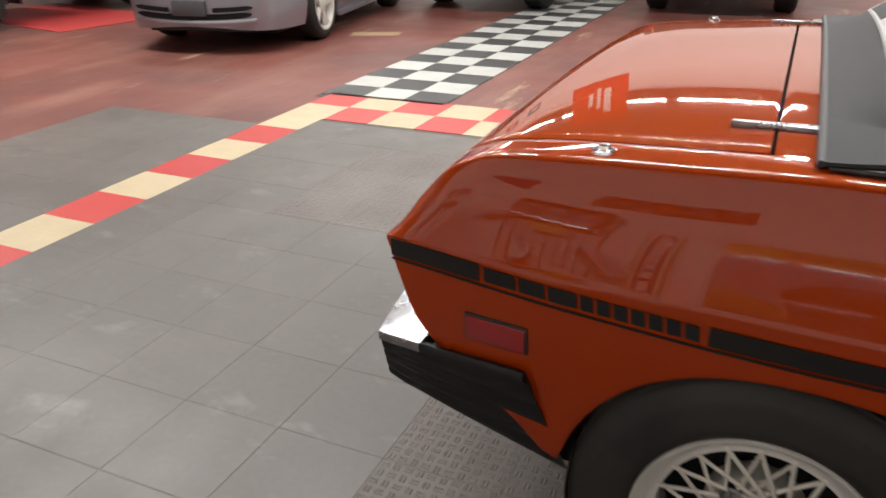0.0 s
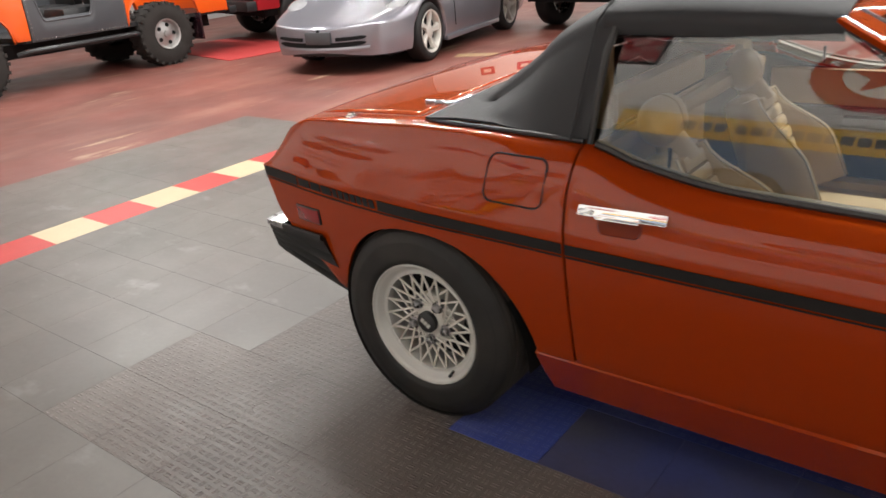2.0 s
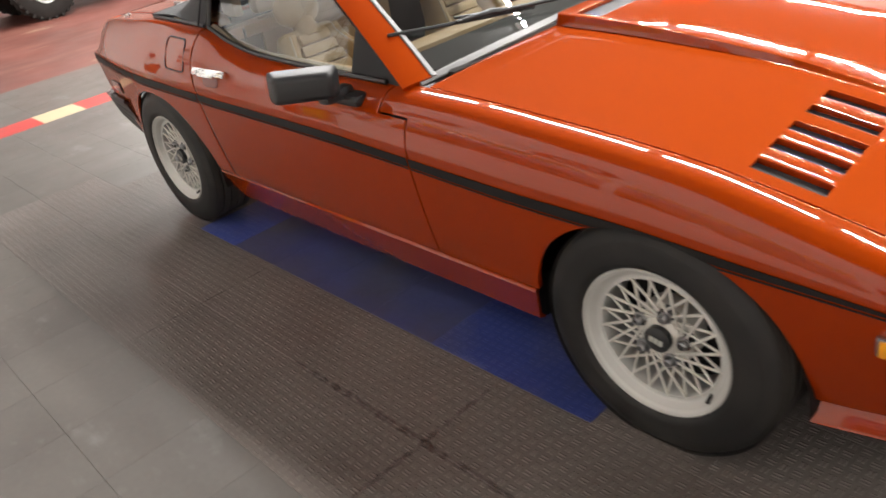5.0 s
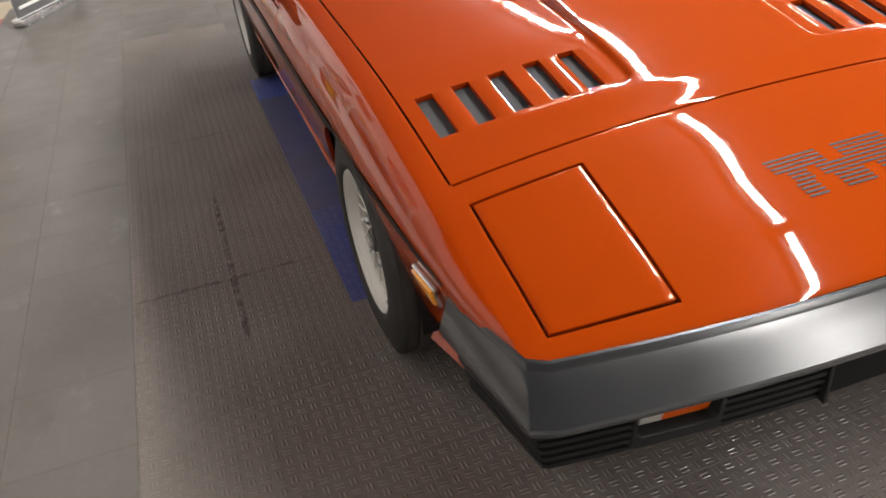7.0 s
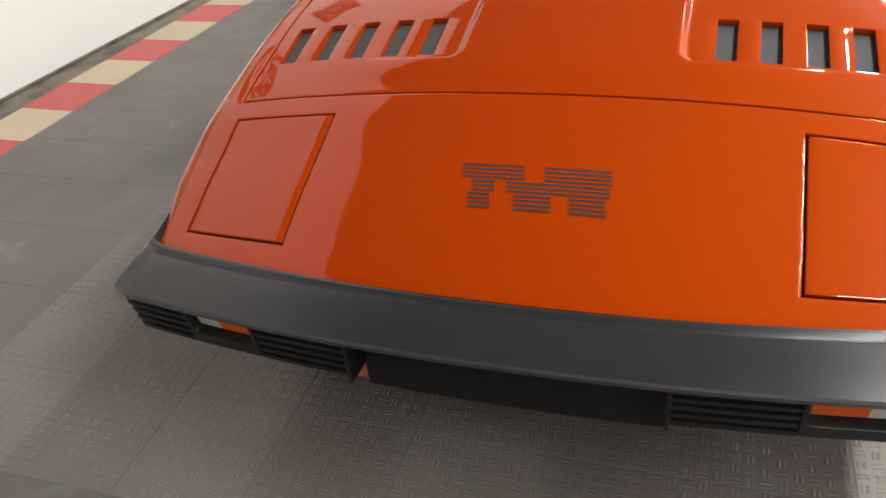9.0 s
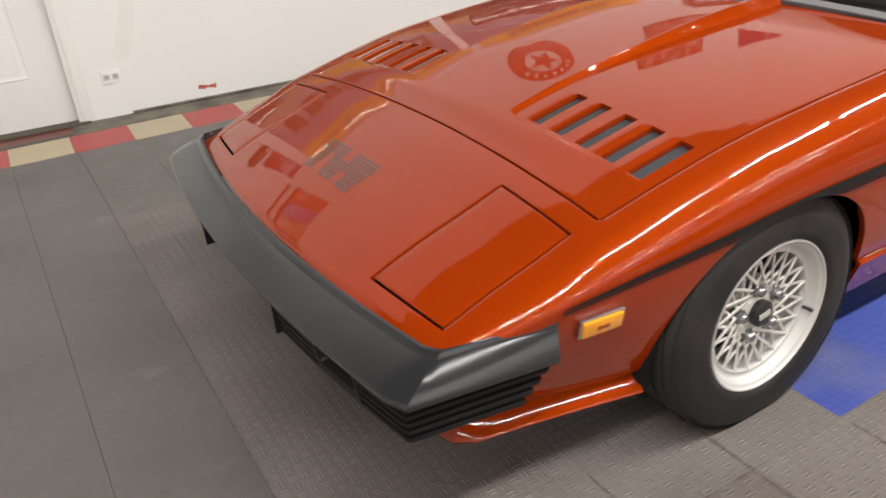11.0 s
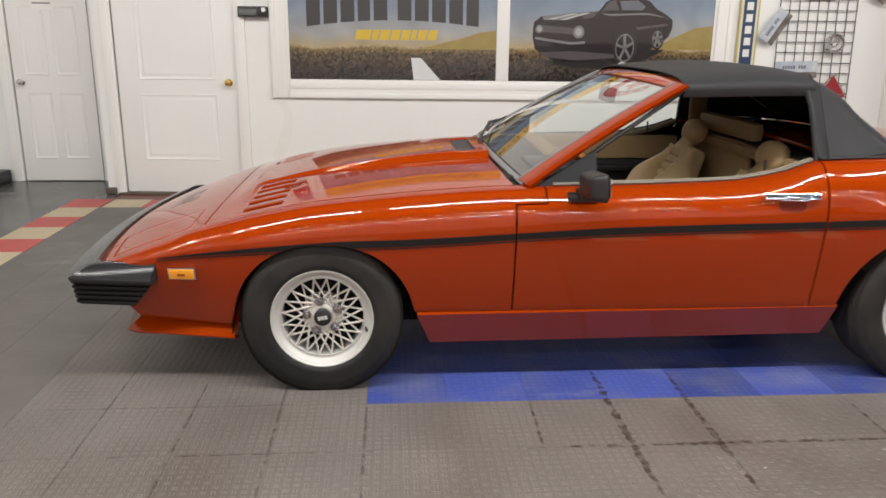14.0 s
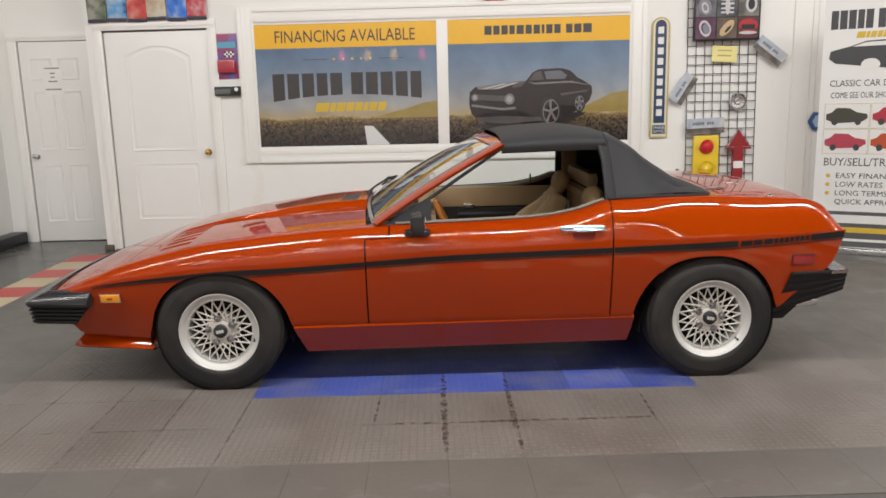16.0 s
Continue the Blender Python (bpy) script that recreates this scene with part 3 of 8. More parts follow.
MOULD = [(0.0, 0.25, 0.035), (0.2, 0.55, 0.024), (0.5, 0.85, 0.030), (0.8, 1.0, 0.016)]
MOULD_R = [(1 - b, 1 - a, d) for a, b, d in MOULD]
part("window_frame", frame_board(F0, -1.757, FZ0, FZ1, MOULD), M["trim"], window_1)
part("window_frame", frame_board(1.702, F1, FZ0, FZ1, MOULD_R), M["trim"], window_1)
part("window_frame", frame_board(-1.757, 1.702, 2.096, FZ1, MOULD_R), M["trim"], window_1)
part("window_sill", frame_board(-1.757, 1.702, FZ0, 0.975, MOULD), M["trim"], window_1)
part("mullion", box(-0.062, 0.042, -0.022, 0, 0.975, 2.096, 0.004), M["trim"], window_1)


def poster_sky():
    """Printed sky and ground of the poster: blue to pale cloud above, dusk hills, dark road below, by height on the sheet."""
    m = material("poster_landscape_print", (0.3, 0.4, 0.5), rough=0.25, coat=1.0, coat_rough=0.03)
    nt = m.node_tree
    n, link = nt.nodes, nt.links
    b = n["Principled BSDF"]
    co = n.new("ShaderNodeTexCoord")
    sep = n.new("ShaderNodeSeparateXYZ")
    link.new(co.outputs["Object"], sep.inputs[0])
    wob = n.new("ShaderNodeTexNoise")
    wob.inputs["Scale"].default_value = 2.4
    wob.inputs["Detail"].default_value = 6
    link.new(co.outputs["Object"], wob.inputs["Vector"])
    mad = n.new("ShaderNodeMath")
    mad.operation = "MULTIPLY_ADD"
    link.new(wob.outputs["Fac"], mad.inputs[0])
    mad.inputs[1].default_value = 0.12
    link.new(sep.outputs["Z"], mad.inputs[2])
    mr = n.new("ShaderNodeMapRange")
    mr.inputs["From Min"].default_value = 0.975
    mr.inputs["From Max"].default_value = 2.0
    link.new(mad.outputs[0], mr.inputs["Value"])
    ramp = n.new("ShaderNodeValToRGB")
    els = ramp.color_ramp.elements
    els[0].position, els[0].color = 0.0, (0.012, 0.011, 0.012, 1)
    els[1].position, els[1].color = 1.0, (0.085, 0.150, 0.260, 1)
    for p, c in ((0.15, (0.030, 0.024, 0.020)), (0.26, (0.070, 0.050, 0.028)), (0.30, (0.17, 0.115, 0.045)), (0.325, (0.40, 0.31, 0.17)), (0.42, (0.34, 0.34, 0.33)), (0.60, (0.22, 0.27, 0.335)), (0.80, (0.13, 0.20, 0.30))):
        e = els.new(p)
        e.color = (*c, 1)
    link.new(mr.outputs[0], ramp.inputs[0])
    cloud = n.new("ShaderNodeTexNoise")
    cloud.inputs["Scale"].default_value = 3.2
    cloud.inputs["Detail"].default_value = 8
    cloud.inputs["Distortion"].default_value = 0.6
    link.new(co.outputs["Object"], cloud.inputs["Vector"])
    hsv = n.new("ShaderNodeHueSaturation")
    link.new(ramp.outputs[0], hsv.inputs["Color"])
    val = n.new("ShaderNodeMapRange")
    val.inputs["To Min"].default_value = 0.62
    val.inputs["To Max"].default_value = 1.35
    link.new(cloud.outputs["Fac"], val.inputs["Value"])
    # gravel grain on the printed ground alone
    grain = n.new("ShaderNodeTexNoise")
    grain.inputs["Scale"].default_value = 55
    grain.inputs["Detail"].default_value = 5
    link.new(co.outputs["Object"], grain.inputs["Vector"])
    ground = n.new("ShaderNodeMapRange")
    ground.inputs["From Min"].default_value = 0.34
    ground.inputs["From Max"].default_value = 0.26
    link.new(mr.outputs[0], ground.inputs["Value"])
    rough_ground = n.new("ShaderNodeMapRange")
    rough_ground.inputs["From Min"].default_value = 0.35
    rough_ground.inputs["From Max"].default_value = 0.65
    rough_ground.inputs["To Min"].default_value = 0.3
    rough_ground.inputs["To Max"].default_value = 2.2
    link.new(grain.outputs["Fac"], rough_ground.inputs["Value"])
    both = n.new("ShaderNodeMix")
    link.new(ground.outputs[0], both.inputs[0])
    link.new(val.outputs[0], both.inputs[2])
    link.new(rough_ground.outputs[0], both.inputs[3])
    link.new(both.outputs[0], hsv.inputs["Value"])
    link.new(hsv.outputs[0], b.inputs["Base Color"])
    return m


M["poster"] = poster_sky()
YELLOW = flat("poster_yellow", (0.80, 0.44, 0.01), 0.3, 1.0)
INK = flat("poster_black_ink", (0.03, 0.028, 0.03), 0.3, 1.0)
GOLD = flat("poster_gold_ink", (0.62, 0.42, 0.03), 0.3, 1.0)
WHITE_INK = flat("poster_white_ink", (0.66, 0.66, 0.66), 0.3, 1.0)
for x0, x1 in ((-1.757, -0.062), (0.042, 1.702)):
    pane = part("pane", box(x0, x1, -0.008, 0.0, 0.975, 2.096), M["poster"], window_1)
    part("banner_print", box(x0, x1, -0.0095, -0.008, 1.880, 2.096), YELLOW, pane, "yellow printed band")


def ink_poly(points, depth, mat, parent, name="print"):
    """A flat printed shape from outline points (x, z)."""
    bm = bmesh.new()
    a = [bm.verts.new((x, -depth, z)) for x, z in points]
    f = bm.faces.new(a)
    out = bmesh.ops.extrude_face_region(bm, geom=[f])
    for v in out["geom"]:
        if isinstance(v, bmesh.types.BMVert):
            v.co.y += 0.0012
    bmesh.ops.recalc_face_normals(bm, faces=bm.faces)
    return part(name, bm, mat, parent, smooth=False)


def block_row(widths, x0, x1, z0, z1, depth, mat, parent, gap=0.16, lean=0.0):
    """A name drawn as plain upright blocks."""
    total = sum(widths) + gap * (len(widths) - 1)
    f = (x1 - x0) / total
    x = x0
    for w in widths:
        if w > 0.3:
            ink_poly([(x, z0), (x + w * f, z0), (x + w * f + lean, z1), (x + lean, z1)], depth, mat, parent, "name_block")
        x += (w + gap) * f


UP = pose(0, 0, 0, 90, 0, 0)
letters("FINANCING AVAILABLE", 0.155, INK, window_1, pose(-0.915, -0.0105, 1.978) @ UP, width=1.305)
block_row([0.8, 0.7, 0.7, 0.6, 0.8, 0.7, 0.7, 0.3001, 0.7, 0.7, 0.2, 0.7, 0.8, 0.95], 0.381, 1.358, 1.955, 2.035, 0.0098, INK, window_1, 0.2)
# the dealer's name as plain blocks, longer towards both ends
name_x = -1.61
for w_ in (1, 1, 1, 0.9, 1, 0.25, 1, 1, 1, 1, 0.9):
    if w_ > 0.3:
        a, b = name_x, name_x + 0.112 * w_
        drop = [1.450 - 0.055 * ((x + 0.885) / 0.725) ** 2 for x in (a, b)]
        ink_poly([(a, drop[0]), (b, drop[1]), (b, 1.650), (a, 1.650)], 0.0092, INK, window_1, "name_block")
    name_x += 0.112 * w_ + 0.0274
block_row([1.2, 0.5, 0.8, 0.7, 0.7, 0.4, 0.7, 0.7], -1.22, -0.56, 1.295, 1.375, 0.0092, GOLD, window_1, 0.12, 0.02)
for k in range(5):
    ink_poly([(-1.02 + 0.085 * k + 0.016 * math.cos(j * math.pi / 5 + 0.3) * (1 if j % 2 else 0.5), 1.775 + 0.016 * math.sin(j * math.pi / 5 + 0.3) * (1 if j % 2 else 0.5)) for j in range(10)], 0.0092, GOLD, window_1, "star")
for a, b in ((-1.31, -1.08), (-0.60, -0.37)):
    ink_poly([(a, 1.772), (b, 1.772), (b, 1.777), (a, 1.777)], 0.0092, INK, window_1, "rule")
# road stripe and hills on the first sheet, hills on the second
ink_poly([(-0.74, 0.978), (-0.52, 0.978), (-0.68, 1.155), (-0.76, 1.155)], 0.0092, WHITE_INK, window_1, "road_line")
HILL = flat("poster_hill_ink", (0.30, 0.22, 0.06), 0.3, 1.0, 0.2)
ink_poly([(-0.70, 1.225), (-0.066, 1.225), (-0.066, 1.375), (-0.20, 1.36), (-0.35, 1.31), (-0.52, 1.27)], 0.0089, HILL, window_1, "hill_print")
ink_poly([(1.20, 1.24), (1.698, 1.24), (1.698, 1.43), (1.55, 1.41), (1.40, 1.34)], 0.0089, HILL, window_1, "hill_print")
# printed coupe on the second sheet, three-quarter front view
CARI = flat("poster_car_ink", (0.020, 0.013, 0.015), 0.2, 1.0, 0.5)
GLEAM = flat("poster_car_gleam", (0.17, 0.165, 0.17), 0.3, 1.0, 0.3)
DIM = flat("poster_car_dim", (0.075, 0.065, 0.068), 0.3, 1.0, 0.3)
SX, SZ = 0.00527, 0.0051


def sheet(points):
    """Outline on the second sheet, counted from its lower left corner."""
    return [(0.042 + SX * x, 0.975 + SZ * z) for x, z in points]


def oval(cx, cz, rx, rz, n=20):
    return sheet([(cx + rx * math.cos(2 * math.pi * k / n), cz + rz * math.sin(2 * math.pi * k / n)) for k in range(n)])


ink_poly(sheet([(40, 52), (52, 42), (70, 32), (96, 30), (128, 31), (150, 34), (166, 30), (186, 30), (202, 42), (222, 60), (238, 64), (247, 72), (252, 86), (251, 98), (240, 106), (226, 114), (214, 126), (198, 131),
                (160, 130), (147, 124), (137, 110), (98, 107), (48, 101), (37, 92), (36, 70)]), 0.0090, CARI, window_1, "car_print")
ink_poly(sheet([(36, 34), (96, 22), (190, 22), (250, 56), (236, 66), (150, 34), (70, 34)]), 0.0086, flat("poster_shadow_ink", (0.012, 0.011, 0.011), 0.3, 1.0), window_1, "shadow_print")
ink_poly(sheet([(50, 101), (98, 107), (134, 109), (108, 103), (88, 96), (52, 96)]), 0.0094, GLEAM, window_1, "bonnet_print")
ink_poly(sheet([(112, 106), (136, 109), (128, 100), (112, 98)]), 0.0096, DIM, window_1, "bonnet_print")
STRIPE_INK = flat("poster_stripe_ink", (0.46, 0.45, 0.44), 0.3, 1.0, 0.15)
ink_poly(sheet([(58, 97), (68, 97), (104, 106), (96, 106)]), 0.0097, STRIPE_INK, window_1, "stripe_print")
ink_poly(sheet([(76, 96), (87, 97), (124, 107), (114, 107)]), 0.0097, STRIPE_INK, window_1, "stripe_print")
ink_poly(sheet([(160, 22), (178, 34), (196, 22)]), 0.0100, STRIPE_INK, window_1, "road_line")
ink_poly(sheet([(100, 48), (166, 44), (166, 38), (104, 34), (60, 38), (46, 46)]), 0.0093, DIM, window_1, "valance_print")
ink_poly(sheet([(141, 110), (151, 124), (162, 127), (168, 112)]), 0.0094, DIM, window_1, "glass_print")
ink_poly(sheet([(172, 112), (168, 126), (196, 127), (208, 118), (204, 112)]), 0.0094, flat("poster_glass_ink", (0.12, 0.13, 0.15), 0.3, 1.0), window_1, "glass_print")
ink_poly(sheet([(140, 108), (152, 106), (214, 108), (246, 100), (214, 105), (152, 103)]), 0.0095, GLEAM, window_1, "side_print")
ink_poly(sheet([(196, 86), (244, 92), (244, 89), (198, 82)]), 0.0095, DIM, window_1, "side_print")
ink_poly(sheet([(44, 88), (98, 84), (100, 74), (46, 78)]), 0.0094, DIM, window_1, "grille_print")
ink_poly(sheet([(40, 66), (96, 58), (118, 60), (118, 64), (96, 62), (40, 70)]), 0.0096, GLEAM, window_1, "bumper_print")
for cx, cz, r in ((46, 82, 6), (107, 78, 9)):
    ink_poly(oval(cx, cz, r, r * 1.1), 0.0098, GLEAM, window_1, "lamp_print")
    ink_poly(oval(cx, cz, r * 0.6, r * 0.66), 0.0101, flat("poster_lamp_ink", (0.34, 0.34, 0.35), 0.3, 1.0), window_1, "lamp_print")
for cx, cz, rx, rz in ((180, 54, 17, 25), (230, 68, 9, 15)):
    ink_poly(oval(cx, cz, rx * 1.12, rz * 1.1), 0.0098, flat("poster_shadow_ink", (0.012, 0.011, 0.011), 0.3, 1.0), window_1, "tyre_print")
    ink_poly(oval(cx, cz, rx * 0.86, rz * 0.88), 0.0101, GLEAM, window_1, "rim_print")
    ink_poly(oval(cx, cz, rx * 0.76, rz * 0.79), 0.0104, CARI, window_1, "rim_print")
    for k in range(5):
        a = 2 * math.pi * k / 5 + 0.4
        dx, dz = math.cos(a), math.sin(a)
        ink_poly(sheet([(cx - 2 * dz, cz + 2 * dx), (cx + 2 * dz, cz - 2 * dx), (cx + rx * 0.78 * dx + 2 * dz, cz + rz * 0.8 * dz - 2 * dx), (cx + rx * 0.78 * dx - 2 * dz, cz + rz * 0.8 * dz + 2 * dx)]), 0.0107, GLEAM, window_1, "rim_print")

# ---- tiles ----
def tread(mat, amount, cell=0.0304):
    """Raised tread: little groups of bars, turned by a quarter from cell to cell."""
    nt = mat.node_tree
    n, link = nt.nodes, nt.links
    geo = n.new("ShaderNodeNewGeometry")
    sep = n.new("ShaderNodeSeparateXYZ")
    link.new(geo.outputs["Position"], sep.inputs[0])

    def op(kind, a, b=0.0, c=0.0):
        t = n.new("ShaderNodeMath")
        t.operation = kind
        for k, v in enumerate((a, b, c)):
            if isinstance(v, (int, float)):
                t.inputs[k].default_value = v
            else:
                link.new(v, t.inputs[k])
        return t.outputs[0]

    gx, gy = op("DIVIDE", op("ADD", sep.outputs["X"], 1.03), cell), op("DIVIDE", op("ADD", sep.outputs["Y"], 0.95), cell)
    fx, fy = op("FRACT", gx), op("FRACT", gy)
    odd = op("FLOORED_MODULO", op("ADD", op("FLOOR", gx), op("FLOOR", gy)), 2.0)
    even = op("SUBTRACT", 1.0, odd)
    along = op("ADD", op("MULTIPLY", fx, odd), op("MULTIPLY", fy, even))
    across = op("ADD", op("MULTIPLY", fy, odd), op("MULTIPLY", fx, even))
    ends = op("MULTIPLY", op("SUBTRACT", 0.35, op("ABSOLUTE", op("SUBTRACT", along, 0.5))), 11.0)
    bars = op("MULTIPLY", op("SUBTRACT", 0.105, op("ABSOLUTE", op("SUBTRACT", op("ABSOLUTE", op("SUBTRACT", across, 0.5)), 0.165))), 11.0)
    height = op("MAXIMUM", op("MINIMUM", op("MINIMUM", ends, bars), 1.0), 0.0)
    bn = n.new("ShaderNodeBump")
    bn.inputs["Strength"].default_value = amount
    bn.inputs["Distance"].default_value = 0.0020
    link.new(height, bn.inputs["Height"])
    b = n["Principled BSDF"]
    if b.inputs["Normal"].links:
        link.new(b.inputs["Normal"].links[0].from_socket, bn.inputs["Normal"])
    link.new(bn.outputs[0], b.inputs["Normal"])
    # polished bar tops: smoother than the grimy ground between
    if b.inputs["Roughness"].links:
        src = b.inputs["Roughness"].links[0].from_socket
        link.new(op("SUBTRACT", src, op("MULTIPLY", height, 0.20 * amount)), b.inputs["Roughness"])
    link.new(op("ADD", 0.44 - 0.04 * amount, op("MULTIPLY", height, 0.30 * amount)), b.inputs["Specular IOR Level"])
    # glints put into the colour: bar tops paler, more or less by worn patch
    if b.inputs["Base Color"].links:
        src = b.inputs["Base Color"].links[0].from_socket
        glint_patch = n.new("ShaderNodeTexNoise")
        glint_patch.inputs["Scale"].default_value = 3.5
        glint_patch.inputs["Detail"].default_value = 5
        link.new(geo.outputs["Position"], glint_patch.inputs["Vector"])
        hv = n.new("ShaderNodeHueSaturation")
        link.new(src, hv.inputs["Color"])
        link.new(op("ADD", 1.0, op("MULTIPLY", height, op("MULTIPLY", op("SUBTRACT", 0.63, glint_patch.outputs["Fac"]), 1.5 * amount))), hv.inputs["Value"])
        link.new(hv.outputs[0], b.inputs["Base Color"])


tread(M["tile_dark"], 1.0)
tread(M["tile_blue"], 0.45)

X_LINES = [-3.23 + 0.3143 * k for k in range(7)] + [-1.03 + 0.304 * k for k in range(17)]
Y_LINES = [-0.95 - 0.35 * k for k in (3, 2, 1)] + [-0.95 + 0.304 * k for k in range(6)] + [0.874 + 0.3132 * k for k in range(6)]
TILE_MESH = {}


def tile_mesh(w, d, mat):
    """A floor tile with a softened top edge, centred, top at z=0."""
    key = (round(w, 3), round(d, 3), mat.name)
    if key not in TILE_MESH:
        g, e, z = 0.0003, 0.0005, -0.0045
        bm = bmesh.new()
        rows = [[Vector((sx * (w / 2 - i), sy * (d / 2 - i), zz)) for sx, sy in ((-1, -1), (1, -1), (1, 1), (-1, 1))] for i, zz in ((g, z), (g, -0.0008), (g + e, 0.0))]
        vs = add_grid(bm, rows, close=True)
        bm.faces.new(vs[-1])
        bmesh.ops.recalc_face_normals(bm, faces=bm.faces)
        me = bpy.data.meshes.new("tile")
        bm.to_mesh(me)
        bm.free()
        me.materials.append(mat)
        TILE_MESH[key] = me
    return TILE_MESH[key]


def lay(x0, x1, y0, y1, mat, parent):
    ob = new("tile", tile_mesh(x1 - x0, y1 - y0, mat))
    ob.parent = parent
    ob.matrix_basis = pose((x0 + x1) / 2, (y0 + y1) / 2, 0)
    return ob


bm = box(-3.55, 4.128, -2.655, 2.90, -0.0058, -0.0045)
add_box(bm, 4.128, 5.3, -1.816, 2.80, -0.0058, -0.0045)
pave = structure("pavement_bed", bm, M["bed"], "interlocking floor tiles: grey tread tiles, a blue patch and a red and cream border")


def patchy(mat, low, high, scale):
    """Thin dirt: the surface below shows through where there is none."""
    nt = mat.node_tree
    n, link = nt.nodes, nt.links
    geo, tex, ramp, clear, mix = n.new("ShaderNodeNewGeometry"), n.new("ShaderNodeTexNoise"), n.new("ShaderNodeMapRange"), n.new("ShaderNodeBsdfTransparent"), n.new("ShaderNodeMixShader")
    tex.inputs["Scale"].default_value = scale
    tex.inputs["Detail"].default_value = 6
    ramp.inputs["From Min"].default_value = low
    ramp.inputs["From Max"].default_value = high
    ramp.inputs["To Max"].default_value = 0.85
    link.new(geo.outputs["Position"], tex.inputs["Vector"])
    link.new(tex.outputs["Fac"], ramp.inputs["Value"])
    link.new(ramp.outputs[0], mix.inputs[0])
    link.new(clear.outputs[0], mix.inputs[1])
    link.new(n["Principled BSDF"].outputs[0], mix.inputs[2])
    link.new(mix.outputs[0], n["Material Output"].inputs["Surface"])


patchy(M["grime"], 0.40, 0.66, 26)
patchy(M["grime_faint"], 0.38, 0.70, 22)


def grime_line(a, b, width, seed):
    """A dark ragged stain that has crept along a joint."""
    rng = random.Random(seed)
    n = 60
    d = Vector((b[0] - a[0], b[1] - a[1], 0))
    side = Vector((-d.y, d.x, 0)).normalized()
    rows = []
    for k in range(n + 1):
        p = Vector((a[0], a[1], 0.0006 + 0.0002 * (seed % 20))) + d * (k / n)
        swell = (0.35 + 0.65 * math.sin(math.pi * k / n) ** 0.5) * width
        rows.append([p + side * swell * rng.uniform(0.35, 1.0), p - side * swell * rng.uniform(0.35, 1.0)])
    bm = bmesh.new()
    add_grid(bm, rows)
    bmesh.ops.recalc_face_normals(bm, faces=bm.faces)
    if bm.faces[:][0].normal.z < 0:
        bmesh.ops.reverse_faces(bm, faces=bm.faces)
    return bm


for k, (a, b, w) in enumerate((((-0.118, -0.70), (-0.125, -1.60), 0.021), ((0.186, -0.72), (0.180, -1.58), 0.017), ((-0.52, -1.300), (0.78, -1.298), 0.015), ((0.80, -1.0), (0.79, -1.35), 0.009),
                                ((-0.42, -0.96), (-0.43, -1.3), 0.009), ((-0.12, 1.187), (-1.05, 1.187), 0.016), ((-0.726, 0.93), (-0.726, 1.48), 0.014), ((0.49, 0.90), (0.49, 1.46), 0.007),
                                ((-1.03, -1.62), (-1.03, -0.98), 0.009), ((-1.344, -1.60), (-1.344, -0.70), 0.008), ((-1.659, -1.62), (-1.659, -0.75), 0.009), ((-1.973, -1.50), (-1.973, -0.6), 0.006),
                                ((-2.20, -1.300), (-1.0, -1.299), 0.007), ((-2.25, -0.950), (-1.30, -0.951), 0.006))):
    part("grime", grime_line(a, b, w, 40 + k), M["grime"] if k < 5 else M["grime_faint"], pave)


def tile_kind(x, y):
    if -0.42 < x < 0.79 and 0.57 < y < 0.874:
        return M["tile_blue_worn"]
    if -1.03 < x < 1.098 and -0.95 < y < 0.874:
        return M["tile_blue"]
    if -2.29 < x < 2.30 and 0.874 < y < 1.50 and not (x > 2.0 and y < 0.9):
        return M["tile_dark"]
    if -2.29 < x < 3.2 and -1.65 < y < -0.64:
        return M["tile_dark"]
    if -2.29 < x < 2.0 and -1.65 < y < 0.874:
        return M["tile_dark"]
    return M["tile_grey"]


def border_y(x):
    """Inner edge of the border that follows the poster wall."""
    return 2.43 - 0.035 * (x - 0.3)


